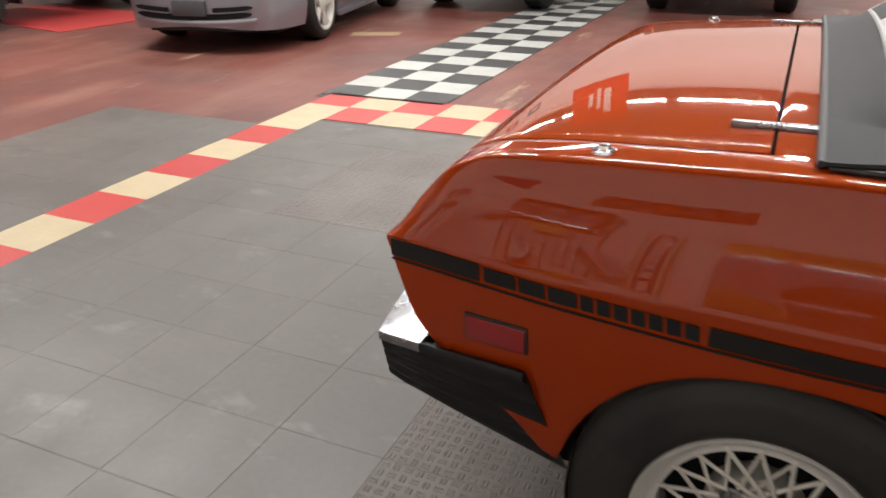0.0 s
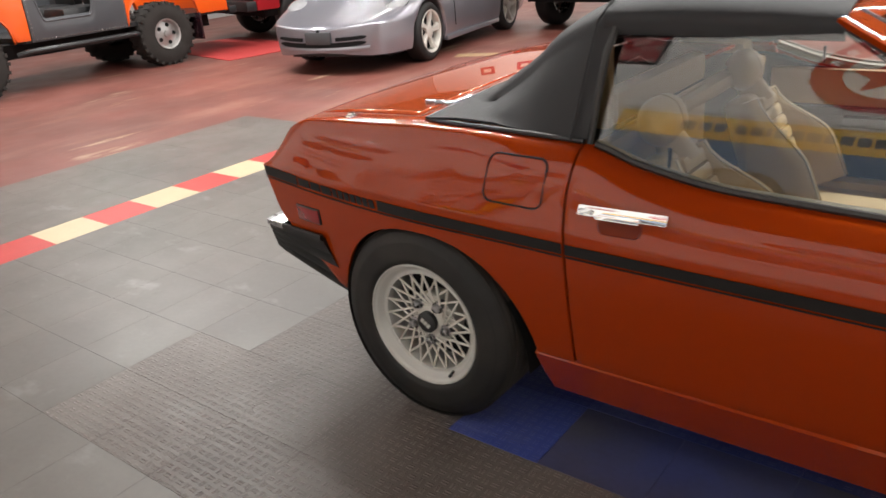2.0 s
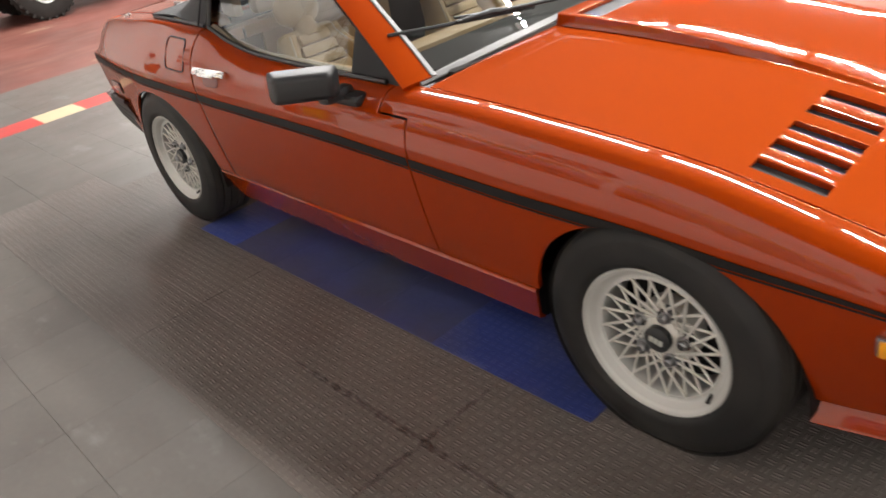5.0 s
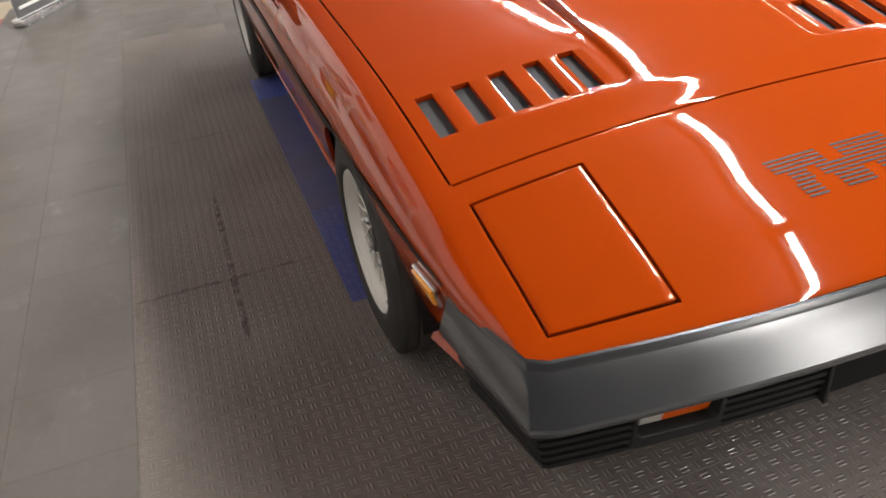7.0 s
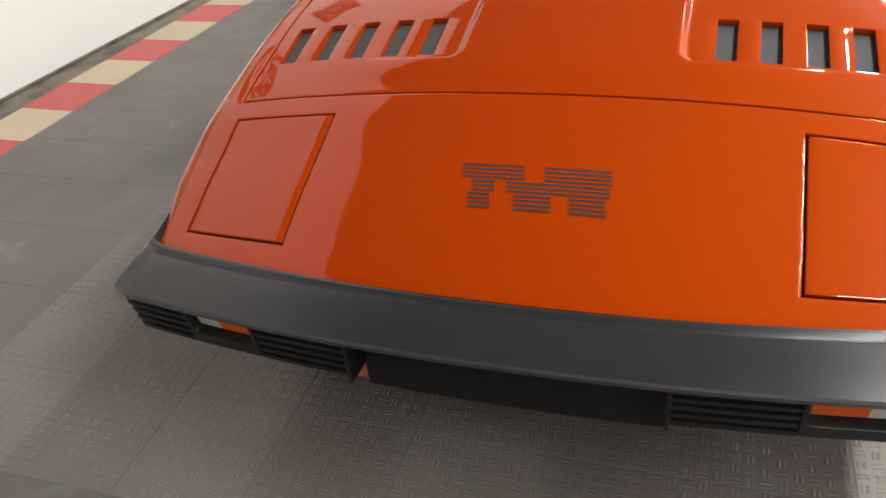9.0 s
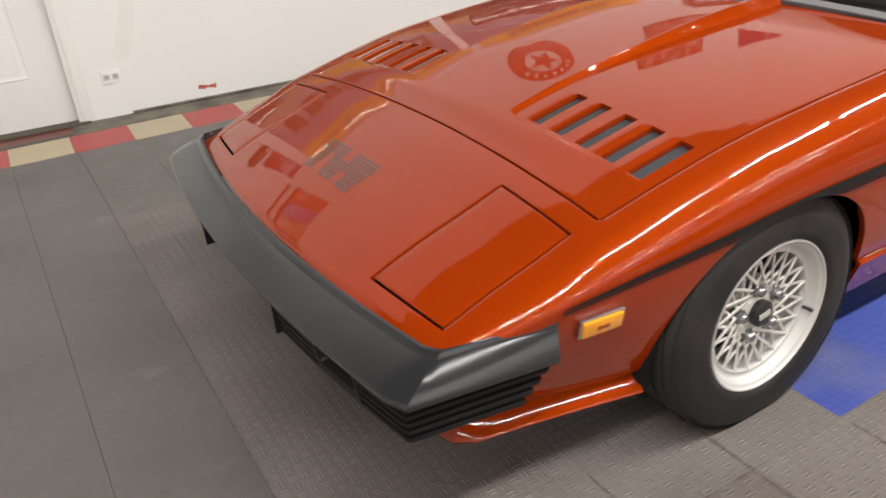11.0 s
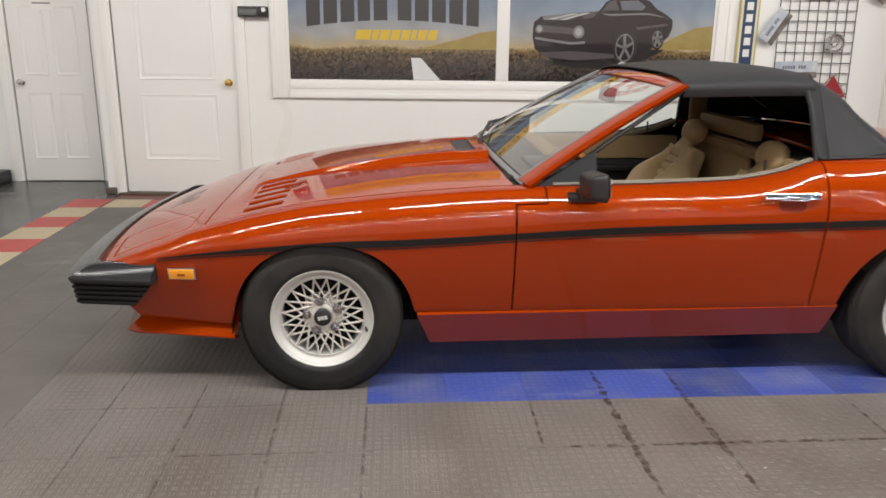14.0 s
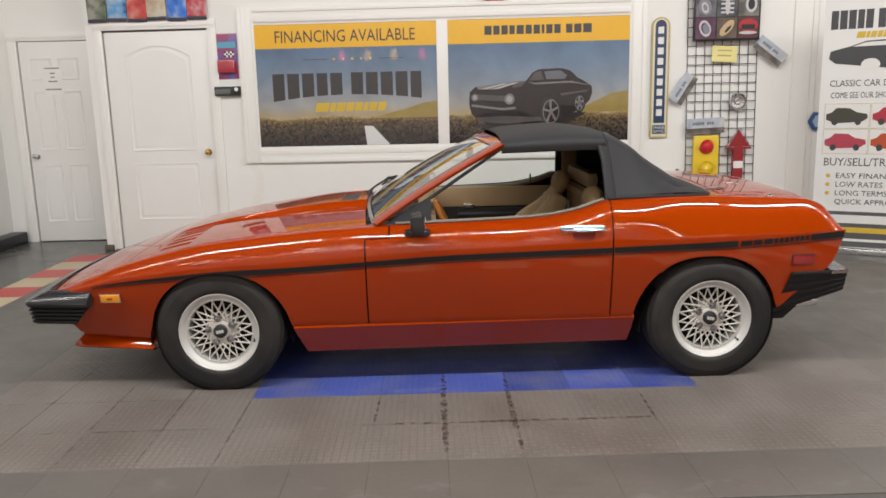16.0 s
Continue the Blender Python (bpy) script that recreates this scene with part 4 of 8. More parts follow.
def lay_tiles():
    for x0, x1 in zip(X_LINES, X_LINES[1:]):
        for y0, y1 in zip(Y_LINES, Y_LINES[1:]):
            if y1 > 2.4:
                y1 = border_y((x0 + x1) / 2) - 0.002
            lay(x0, x1, y0, y1, tile_kind((x0 + x1) / 2, (y0 + y1) / 2), pave)
    colours = (M["tile_red"], M["tile_yellow"])
    k = 0
    y = 0.041 + 0.305 * 8
    # border along the rear
    for k in range(14):
        lay(3.834, 4.13, y - 0.305 * (k + 1), y - 0.305 * k, colours[k % 2 == 0], pave)
    lay(3.834, 4.13, -2.045, y - 0.305 * 14, colours[1], pave)
    # border along the poster wall
    for k in range(-10, 14):
        x = -0.452 + 0.307 * k
        if x > -3.25 and x < 3.6:
            ob = lay(x, x + 0.307, 2.44, 2.745, colours[k % 2], pave)
            ob.matrix_basis = pose(x + 0.1535, border_y(x + 0.1535) + 0.1535, 0, 0, 0, -2.0)
    # border beside the door
    for k in range(-1, 13):
        lay(-3.540, -3.235, 2.548 - 0.328 * (k + 1), 2.548 - 0.328 * k, colours[k % 2 == 0], pave)
    lay(-3.540, -3.235, -2.045, 2.548 - 0.328 * 13, colours[0], pave)
    # double row on the open side
    for k in range(25):
        for r in range(2):
            x, y1 = 4.13 - 0.305 * k, -2.045 - 0.305 * r
            lay(x - 0.305, x, y1 - 0.305, y1, colours[(k + r) % 2 == 0], pave)
    # grey strip behind the border
    for a in range(4):
        for b in range(14):
            lay(4.132 + 0.29 * a, 4.132 + 0.29 * (a + 1), 2.44 - 0.304 * (b + 1), 2.44 - 0.304 * b, M["tile_grey"], pave)
    checker = structure("pavement_checker", box(3.27, 4.21, -11.0, -2.54, -0.0058, -0.0045), M["joint"], "black and white checkered tile lane across the red floor")
    for k in range(27):
        for c in range(3):
            lay(3.28 + 0.305 * c, 3.28 + 0.305 * (c + 1), -2.612 - 0.305 * (k + 1), -2.612 - 0.305 * k, (M["tile_black"], M["tile_white"])[(k + c) % 2], checker)

# ---- the wedge-shaped orange convertible: nose towards -x ----
AXLE_F, AXLE_R, TYRE_R = -1.196, 1.196, 0.305
ARCH = ((-1.188, 0.350, 0.388), (1.168, 0.366, 0.412))     # centre, half width, height over 0.2
half_width = curve([(-2.06, 0.752), (-1.6, 0.772), (-1.2, 0.784), (-0.45, 0.792), (0.7, 0.776), (1.2, 0.76), (1.5, 0.745), (1.85, 0.735)])
shoulder = curve([(-2.06, 0.488), (-1.6, 0.632), (-1.2, 0.722), (-0.9, 0.757), (-0.45, 0.786), (-0.1, 0.792), (0.35, 0.806), (0.55, 0.838), (0.71, 0.884),
                  (1.15, 0.888), (1.4, 0.878), (1.66, 0.862), (1.74, 0.835), (1.80, 0.775), (1.845, 0.716)])
spine = curve([(-2.06, 0.503), (-1.87, 0.591), (-1.58, 0.678), (-1.2, 0.760), (-0.8, 0.803), (-0.45, 0.822), (0.7, 0.900), (1.0, 0.914), (1.25, 0.913), (1.5, 0.903),
               (1.70, 0.876), (1.80, 0.80), (1.845, 0.722)])
belt_z = curve([(-2.06, 0.470), (-1.8, 0.535), (-1.63, 0.572), (-1.4, 0.600), (-1.13, 0.622), (-0.87, 0.634), (-0.47, 0.657), (-0.06, 0.678), (0.7, 0.696), (1.28, 0.708), (1.845, 0.712)])
belt_y = curve([(-2.06, 0.756), (-1.8, 0.812), (-1.6, 0.836), (-1.3, 0.853), (-0.5, 0.866), (0.5, 0.872), (1.1, 0.864), (1.5, 0.838), (1.845, 0.795)])
low_y = curve([(-2.06, 0.70), (-1.9, 0.69), (-1.7, 0.73), (-1.5, 0.77), (-0.84, 0.795), (0.82, 0.802), (1.5, 0.79), (1.845, 0.77)])
hem = curve([(-2.06, 0.462), (-1.975, 0.36), (-1.93, 0.285), (-1.88, 0.262), (-1.52, 0.258), (-1.50, 0.308), (1.47, 0.322), (1.545, 0.346), (1.60, 0.40), (1.70, 0.475), (1.79, 0.56), (1.845, 0.706)])


def bottom(x):
    z = hem(x)
    for c, w, h in ARCH:
        if abs(x - c) < w:
            z = max(z if abs(x - c) > 0.9 * w else 0, 0.2 + h * (1 - abs((x - c) / w) ** 2.3) ** (1 / 2.3))
    return z


def side_y(x, z):
    """Half width of the body's flank at a height."""
    zb, zs = belt_z(x), shoulder(x)
    if z >= zb:
        t = min((z - zb) / max(zs - zb, 0.004), 1.0)
        c = 0.25 + 0.45 * ramp01(x, 0.75, 1.05)
        return belt_y(x) - (belt_y(x) - half_width(x)) * (c * t + (1 - c) * t ** 3.0)
    t = min((zb - z) / max(zb - 0.25, 0.05), 1.2)
    return belt_y(x) - (belt_y(x) - low_y(x)) * t ** 1.5


def ramp01(x, a, b):
    t = min(max((x - a) / (b - a), 0.0), 1.0)
    return t * t * (3 - 2 * t)


def bulge(x, y):
    """The raised centre of the bonnet; its front edge turns outwards ahead of the vents with a rounded corner."""
    rise = 0.009 + 0.023 * ramp01(x, -1.5, -0.62)
    qx, qy, r = x + 1.497, abs(y) - 0.240, 0.032
    d = r - math.hypot(r - qx, r - qy) if qx < r and qy < r else min(qx, qy)
    sunk = ramp01(d, -0.008, 0.006)
    ahead = 1 - ramp01(abs(y), 0.30, 0.62) * (1 - ramp01(x, -1.48, -1.40))
    return rise * (1 - sunk) * ahead * ramp01(x, -1.60, -1.52) if x < -0.40 else 0.0


def raw(u, v):
    w = min(v, 1.0)
    dx = (1 - ramp01(u, -2.06, -1.8)) * (-0.030 + 0.066 * w * w)
    dx += ramp01(u, -1.8, -1.62) * (1 - ramp01(u, -1.25, -0.95)) * (-0.012 - 0.022 * w * w)
    dx += ramp01(u, -0.95, -0.47) * (1 - ramp01(u, -0.3, 0.1)) * (-0.040 * (1 - w * w))
    if v > 1:
        dx *= 1 - ramp01(v, 1.0, 1.7) * (u > -1.85)
    x = u + dx
    if v <= 1:
        zs, zc = shoulder(u), spine(u)
        return Vector((x, half_width(u) * v, zs + (zc - zs) * (1 - v ** 2.2) + bulge(x, half_width(u) * v)))
    z = shoulder(u) + (belt_z(u) - shoulder(u)) * (v - 1) if v <= 2 else belt_z(u) + (min(bottom(u), belt_z(u)) - belt_z(u)) * (v - 2)
    return Vector((x, side_y(u, z), z))


def skin(u, v):
    """A point of the body's left half: v 0 at the spine, 1 at the shoulder, 2 at the belt, 3 at the hem."""
    if 0.90 < v < 1.16:
        e = 0.07 - 0.045 * ramp01(u, 0.80, 1.10)      # a crisper edge along the rear deck
        return (raw(u, v - e) + raw(u, v - e / 2) * 2 + raw(u, v) * 2 + raw(u, v + e / 2) * 2 + raw(u, v + e)) / 8
    return raw(u, v)


SLOTS = [(0.302 + 0.0875 * k, 0.344 + 0.0875 * k) for k in range(5)]
SLOT_V = [tuple(y / 0.775 for y in s) for s in SLOTS]
G = 0.0032           # half of a panel gap
STEP_V = 1.40


def lines(spans):
    out = []
    for a, b, n in spans:
        out += [a + (b - a) * k / n for k in range(n)]
    return out + [spans[-1][1]]


U_LINES = sorted(set(round(u, 5) for u in lines([(-2.06, -1.5, 26), (-1.5, -1.2, 24), (-1.2, -0.8, 24), (-0.8, 0.75, 44), (0.75, 1.845, 56)])
                     + [s + d for s in (-1.6, -0.475, -0.36, 0.70, 1.26, 1.79, -2.005, -1.665) for d in (-G, G)]
                     + [-1.465, -1.315, -0.47, -0.42, -1.505, -1.498, -1.491, -1.485, -1.479, -1.472, -0.620, -0.525]
                     + [c + s * w * f for c, w, h in ARCH for s in (-1, 1) for f in (0.9, 0.95, 0.975, 0.99, 0.998, 1.0, 1.003)]))
V_LINES = sorted(set(round(v, 5) for v in lines([(0, 0.27, 6), (0.27, 0.35, 12), (0.35, 0.94, 14), (0.94, 1.2, 12), (1.2, 2.0, 20), (2.0, 3.0, 14)])
                     + [a for s in SLOT_V for a in s] + [0.613 - 0.004, 0.613 + 0.004, 0.925 - 0.004, 0.925 + 0.004, 0.945 - 0.004, 0.945 + 0.004, 0.90 - 0.004, 0.90 + 0.004,
                                                       STEP_V - 0.02, STEP_V + 0.02]))


def cell_owner(u, v):
    """Which panel a small piece of the skin belongs to; None for gaps, slots and openings."""
    near = lambda a, b, d: abs(a - b) < d
    if u < -1.6 + G:
        if near(u, -1.6, G) and v < 0.945:
            return None
        if -2.005 - G < u < -1.665 + G and 0.613 - 0.004 < v < 0.925 + 0.004:
            inside = -2.005 + G < u < -1.665 - G and 0.617 < v < 0.921
            return "headlamp_cover" if inside else None
        return "front_shell"
    if u < -0.42:
        if near(v, 0.945, 0.004):
            return None
        if v < 0.945:
            if u > -0.47:
                return None
            if -1.465 < u < -1.315 and any(a < v < b for a, b in SLOT_V):
                return None
            if -0.620 < u < -0.525 and v < 0.2699:
                return None
            return "bonnet"
    if u < 0.70 + G:
        if v < 0.965 and u > -0.42:
            return None
        if near(u, 0.70, G):
            return None
        edge = -0.36 if v < STEP_V else -0.475
        if near(u, edge, G) or (near(v, STEP_V, 0.02) and -0.475 - G < u < -0.36 + G):
            return None
        return "front_shell" if u < edge else "door"
    if v < 0.90 + 0.004 and u < 0.80:
        return None
    if v < 0.90 + 0.004 and 1.26 - G < u < 1.79 + G:
        inside = v < 0.896 and 1.26 + G < u < 1.79 - G
        return "boot_lid" if inside else None
    return "rear_shell"


def panels():
    """Cut the skin into its panels, each a mesh with its own thickness."""
    cells = {}
    pts = {(i, j): skin(u, v) for i, u in enumerate(U_LINES) for j, v in enumerate(V_LINES)}
    for i in range(len(U_LINES) - 1):
        for j in range(len(V_LINES) - 1):
            who = cell_owner((U_LINES[i] + U_LINES[i + 1]) / 2, (V_LINES[j] + V_LINES[j + 1]) / 2)
            if who:
                cells.setdefault(who, []).append((i, j))
    out = {}
    for who, cs in cells.items():
        sides = ((1,), (-1,)) if who in ("door", "headlamp_cover") else ((1, -1),)
        for group in sides:
            bm = bmesh.new()
            vs = {}

            def vert(i, j, s):
                key = (i, j, s if j else 1)
                if key not in vs:
                    p = pts[(i, j)]
                    vs[key] = bm.verts.new((p.x, p.y * s, p.z))
                return vs[key]
            for s in group:
                for i, j in cs:
                    q = [vert(i, j, s), vert(i + 1, j, s), vert(i + 1, j + 1, s), vert(i, j + 1, s)]
                    if len(set(q)) == 4:
                        bm.faces.new(q if s < 0 else q[::-1])
            bmesh.ops.remove_doubles(bm, verts=bm.verts, dist=0.0004)
            bmesh.ops.dissolve_degenerate(bm, edges=bm.edges, dist=0.0003)
            bmesh.ops.recalc_face_normals(bm, faces=bm.faces)
            # outward
            best = max(bm.faces, key=lambda f: f.calc_area())
            c = best.calc_center_median()
            if best.normal.dot(Vector((0, c.y, max(c.z - 0.45, 0.05)))) < 0:
                bmesh.ops.reverse_faces(bm, faces=bm.faces)
            out.setdefault(who, []).append(bm)
    return out


sports_car = thing("convertible_car", "copper-orange wedge-shaped convertible with black soft top up and mesh alloys", "car")
made = panels()
PANEL = {}
for who, bms in made.items():
    for bm in bms:
        ob = part(who, bm, M["paint"], sports_car)
        solid(ob, 0.014, {"bonnet": 0.0013, "front_shell": 0.002}.get(who, 0.0022))
        PANEL.setdefault(who, []).append(ob)

# dark inner structure behind the gaps and slots
bm = bmesh.new()
for s in (1, -1):
    for u0, u1, v0, v1, n, k in ((-2.02, -0.40, 0.0, 2.2, 40, 26), (0.72, 1.80, 0.0, 2.2, 24, 22), (-0.52, 0.74, 1.02, 3.0, 30, 14)):
        rows = []
        for a in range(n + 1):
            u = u0 + (u1 - u0) * a / n
            row = []
            for b in range(k + 1):
                v = v0 + (v1 - v0) * b / k
                p = skin(u, min(v, 3.0))
                row.append(Vector((p.x, s * max(p.y - 0.030 * min(v, 1), 0), p.z - (0.032 + bulge(p.x, p.y) if v < 1.3 else 0.0))))
            rows.append(row)
        add_grid(bm, rows)
part("inner_shell", bm, M["dark_void"], sports_car)
for s in (1, -1):
    bm = bmesh.new()
    rows = []
    for k in range(4):
        u = -1.47 + 0.17 * k / 3
        rows.append([Vector((skin(u, vv).x, s * skin(u, vv).y, skin(u, vv).z - 0.0155)) for vv in lines([(0.37, 0.92, 12)])])
    add_grid(bm, rows)
    part("vent_mesh", bm, M["mesh"], sports_car, "grey mesh under the bonnet slots")

# wheel housings and floor pan
for cx in (AXLE_F, AXLE_R):
    for s in (1, -1):
        bm = bmesh.new()
        rows = []
        for k in range(17):
            a = radians(24 if cx > 0 else 0) + radians(156 if cx > 0 else 180) * k / 16
            rows.append([Vector((cx + 0.345 * math.cos(a), s * y, 0.225 + 0.345 * math.sin(a))) for y in (0.50, 0.62, 0.74, 0.80)])
        add_grid(bm, rows)
        add_box(bm, cx - 0.335, cx + (0.30 if cx > 0 else 0.335), min(s * 0.49, s * 0.5), max(s * 0.49, s * 0.5), 0.24, 0.56)
        part("wheel_housing", bm, M["dark_void"], sports_car)
bm = bmesh.new()
add_box(bm, -1.95, 1.55, -0.49, 0.49, 0.16, 0.30)
add_box(bm, -0.80, 0.78, -0.74, 0.74, 0.17, 0.30)
add_box(bm, -0.70, 0.78, -0.70, 0.70, 0.28, 0.34)
part("floor_pan", bm, M["dark_void"], sports_car)

# sills: a recessed panel under each door with a bright top edge
for s in (1, -1):
    bm = bmesh.new()
    rows = []
    for k in range(25):
        t = k / 24
        x0, x1 = -0.838 + 1.658 * t, -0.785 + 1.585 * t
        sec = [(0.307 + 0.012 * t, 0.800, x0), (0.305 + 0.012 * t, 0.810, x0), (0.301 + 0.012 * t, 0.8125, x0), (0.297 + 0.012 * t, 0.810, x0), (0.23 + 0.006 * t, 0.779, (x0 + x1) / 2), (0.166 + 0.014 * t, 0.750, x1), (0.160 + 0.014 * t, 0.73, x1)]
        rows.append([Vector((x, s * y, z)) for z, y, x in sec])
    add_grid(bm, rows)
    bmesh.ops.recalc_face_normals(bm, faces=bm.faces)
    ob = part("sill", bm, M["paint"], sports_car)
    solid(ob, 0.01, 0.0, offset=0.0)


def skin_strip(u0, u1, z_low, z_high, n, s, lift=0.0025, lean=0.0):
    """A thin film on the flank between two heights given along x."""
    rows = []
    for k in range(n + 1):
        u = u0 + (u1 - u0) * k / n
        row = []
        for j in range(4):
            z = z_low(u) + (z_high(u) - z_low(u)) * j / 3
            row.append(Vector((u + lean * (z - z_low(u)), s * (side_y(u, z) + lift), z)))
        rows.append(row)
    bm = bmesh.new()
    add_grid(bm, rows)
    bmesh.ops.recalc_face_normals(bm, faces=bm.faces)
    best = bm.faces[:][0]
    if best.normal.y * s < 0:
        bmesh.ops.reverse_faces(bm, faces=bm.faces)
    return bm


stripe_top = curve([(-1.80, 0.533), (-1.63, 0.557), (-1.4, 0.581), (-1.13, 0.602), (-0.87, 0.610), (-0.47, 0.631), (-0.06, 0.653), (0.7, 0.670), (1.28, 0.684), (1.83, 0.709)])
stripe_low = curve([(-1.80, 0.530), (-1.63, 0.547), (-1.4, 0.562), (-1.13, 0.574), (-0.87, 0.583), (-0.47, 0.606), (-0.06, 0.625), (0.7, 0.643), (1.28, 0.653), (1.83, 0.678)])
line_low = lambda u: stripe_low(u) - 0.0085
line_top = lambda u: stripe_low(u) - 0.0045
clear_arch = lambda f: (lambda u: max(f(u), bottom(u) + 0.002))
for s in (1, -1):
    for a, b in ((-1.79, -0.479), (-0.471, 0.696), (0.704, 1.30)):
        ob = part("stripe", skin_strip(a, b, clear_arch(stripe_low), lambda u: max(stripe_top(u), bottom(u) + 0.003), 40, s), M["stripe"], sports_car, "black vinyl side stripe")
        solid(ob, 0.0012, 0.0, offset=1.0)
        ob = part("pinstripe", skin_strip(a, b, clear_arch(line_low), clear_arch(line_top), 40, s), M["stripe"], sports_car)
        solid(ob, 0.0010, 0.0, offset=1.0)
    # model name as plain blocks broken out of the stripe
    widths = (0.056, 0.044, 0.046) + (0.020,) * 7
    x = 1.312
    for w in (widths if s < 0 else widths[::-1]):
        a, b = x, x + w
        ob = part("name_block", skin_strip(a, b, lambda u: stripe_low(u) + 0.003, lambda u: stripe_top(u) - 0.003, 3, s, lean=0.10), M["stripe"], sports_car)
        solid(ob, 0.0012, 0.0, offset=1.0)
        x = b + 0.0062
    ob = part("stripe", skin_strip(x + 0.004, 1.835, stripe_low, stripe_top, 10, s), M["stripe"], sports_car)
    solid(ob, 0.0012, 0.0, offset=1.0)
    ob = part("pinstripe", skin_strip(1.30, 1.835, line_low, line_top, 10, s), M["stripe"], sports_car)
    solid(ob, 0.0010, 0.0, offset=1.0)


def on_flank(x, z, s, out=0.0):
    """The pose of a flat thing on the flank: local x along the car, local y up the flank, local z out."""
    p0, p1, p2 = Vector((x, side_y(x, z), z)), Vector((x + 0.02, side_y(x + 0.02, z), z)), Vector((x, side_y(x, z + 0.02), z + 0.02))
    ax = (p1 - p0).normalized()
    up = (p2 - p0).normalized()
    nrm = ax.cross(up)
    if nrm.y < 0:
        nrm = -nrm
    up = nrm.cross(ax) if nrm.cross(ax).z > 0 else -nrm.cross(ax)
    m = Matrix(((ax.x, up.x, nrm.x, p0.x), (ax.y, up.y, nrm.y, p0.y), (ax.z, up.z, nrm.z, p0.z), (0, 0, 0, 1))) @ Matrix.Translation((0, 0, out))
    return m if s > 0 else Matrix.Diagonal((1, -1, 1, 1)) @ m


def flank_part(name, bm, mat, s, x, z, out=0.0, parent=None, label=""):
    bm.transform(on_flank(x, z, s, out))
    bmesh.ops.recalc_face_normals(bm, faces=bm.faces)
    return part(name, bm, mat, parent or sports_car, label)


def rounded(w, h, r, k):
    out = []
    for cx, cy, a0 in ((w - r, h - r, 0), (-w + r, h - r, 90), (-w + r, -h + r, 180), (w - r, -h + r, 270)):
        for j in range(k + 1):
            a = radians(a0 + 90 * j / k)
            out.append((cx + r * math.cos(a), cy + r * math.sin(a)))
    return out


for s in (1, -1):
    door = PANEL["door"][0 if s > 0 else 1]
    # handle: flat patch of darkened paint as the dish's shade, chrome bar with its flap
    cup = bmesh.new()
    add_grid(cup, [[Vector((cx * f, cy * f - 0.002, cz)) for cx, cy in rounded(0.050, 0.021, 0.018, 6)] for f, cz in ((1.06, 0.0002), (1.03, 0.0012), (0.98, 0.0012), (0.5, 0.0010), (0.02, 0.0010))], close=True)
    flank_part("handle_dish", cup, M["paint_shade"], s, 0.560, 0.735, 0.002, door)
    h = flank_part("door_handle", box(-0.104, 0.104, -0.013, 0.013, 0.0, 0.020, 0.005), M["chrome"], s, 0.553, 0.757, 0.002, door, "chrome door handle")
    flank_part("handle_flap", box(-0.045, 0.060, -0.012, 0.002, 0.012, 0.024, 0.004), M["chrome"], s, 0.553, 0.752, 0.002, door)
    flank_part("lock", lathe([(0.0, 0.024), (0.006, 0.024), (0.007, 0.018)], 12, pose(0, 0, 0, 90, 0, 0)), M["steel"], s, 0.622, 0.757, 0.0, door)
    # side marker lamps
    m0 = flank_part("side_marker", box(-0.052, 0.052, -0.024, 0.024, 0.0, 0.012, 0.004), M["steel"], s, -1.702, 0.478, 0.0)
    flank_part("marker_lens", box(-0.046, 0.046, -0.019, 0.019, 0.008, 0.018, 0.004), M["marker_amber"], s, -1.702, 0.478, 0.0, m0, "amber side lamp")
    flank_part("marker_bar", box(-0.014, 0.014, -0.005, 0.005, 0.017, 0.0195, 0.001), M["amber_dark"], s, -1.702, 0.478, 0.0, m0)
    m1 = flank_part("rear_marker", box(-0.058, 0.058, -0.026, 0.026, -0.012, 0.0035, 0.002), M["black"], s, 1.634, 0.577, 0.0)
    flank_part("marker_lens", box(-0.054, 0.054, -0.0225, 0.0215, -0.002, 0.006, 0.002), M["red_lens"], s, 1.634, 0.577, 0.0, m1, "red side lamp")
    # stud at the rear deck edge
    p = skin(1.50, 0.955)
    part("deck_stud", lathe([(0.0, 0.012), (0.010, 0.011), (0.012, 0.006), (0.018, 0.004), (0.019, -0.004)], 16, pose(p.x, s * p.y, p.z, 90, 0, 0)), M["chrome"], sports_car)

# fuel flap on the wall side only
bm = bmesh.new()


def flank_loop(x, z, w, h, r, lift, s, skew=0.0):
    out = []
    for dx, dz in rounded(w, h, r, 6):
        zz = z + dz
        xx = x + dx + skew * dz
        out.append(Vector((xx, s * (side_y(xx, zz) + lift), zz)))
    return out


add_grid(bm, [flank_loop(0.849, 0.797, w, h, r, lift, 1) for w, h, r, lift in ((0.0885, 0.0565, 0.026, 0.0), (0.0885, 0.0565, 0.026, 0.0030), (0.0850, 0.0530, 0.023, 0.0030), (0.0850, 0.0530, 0.023, 0.0))], close=True)
part("fuel_flap_gap", bm, M["stripe"], sports_car, "dark gap round the fuel flap", smooth=False)

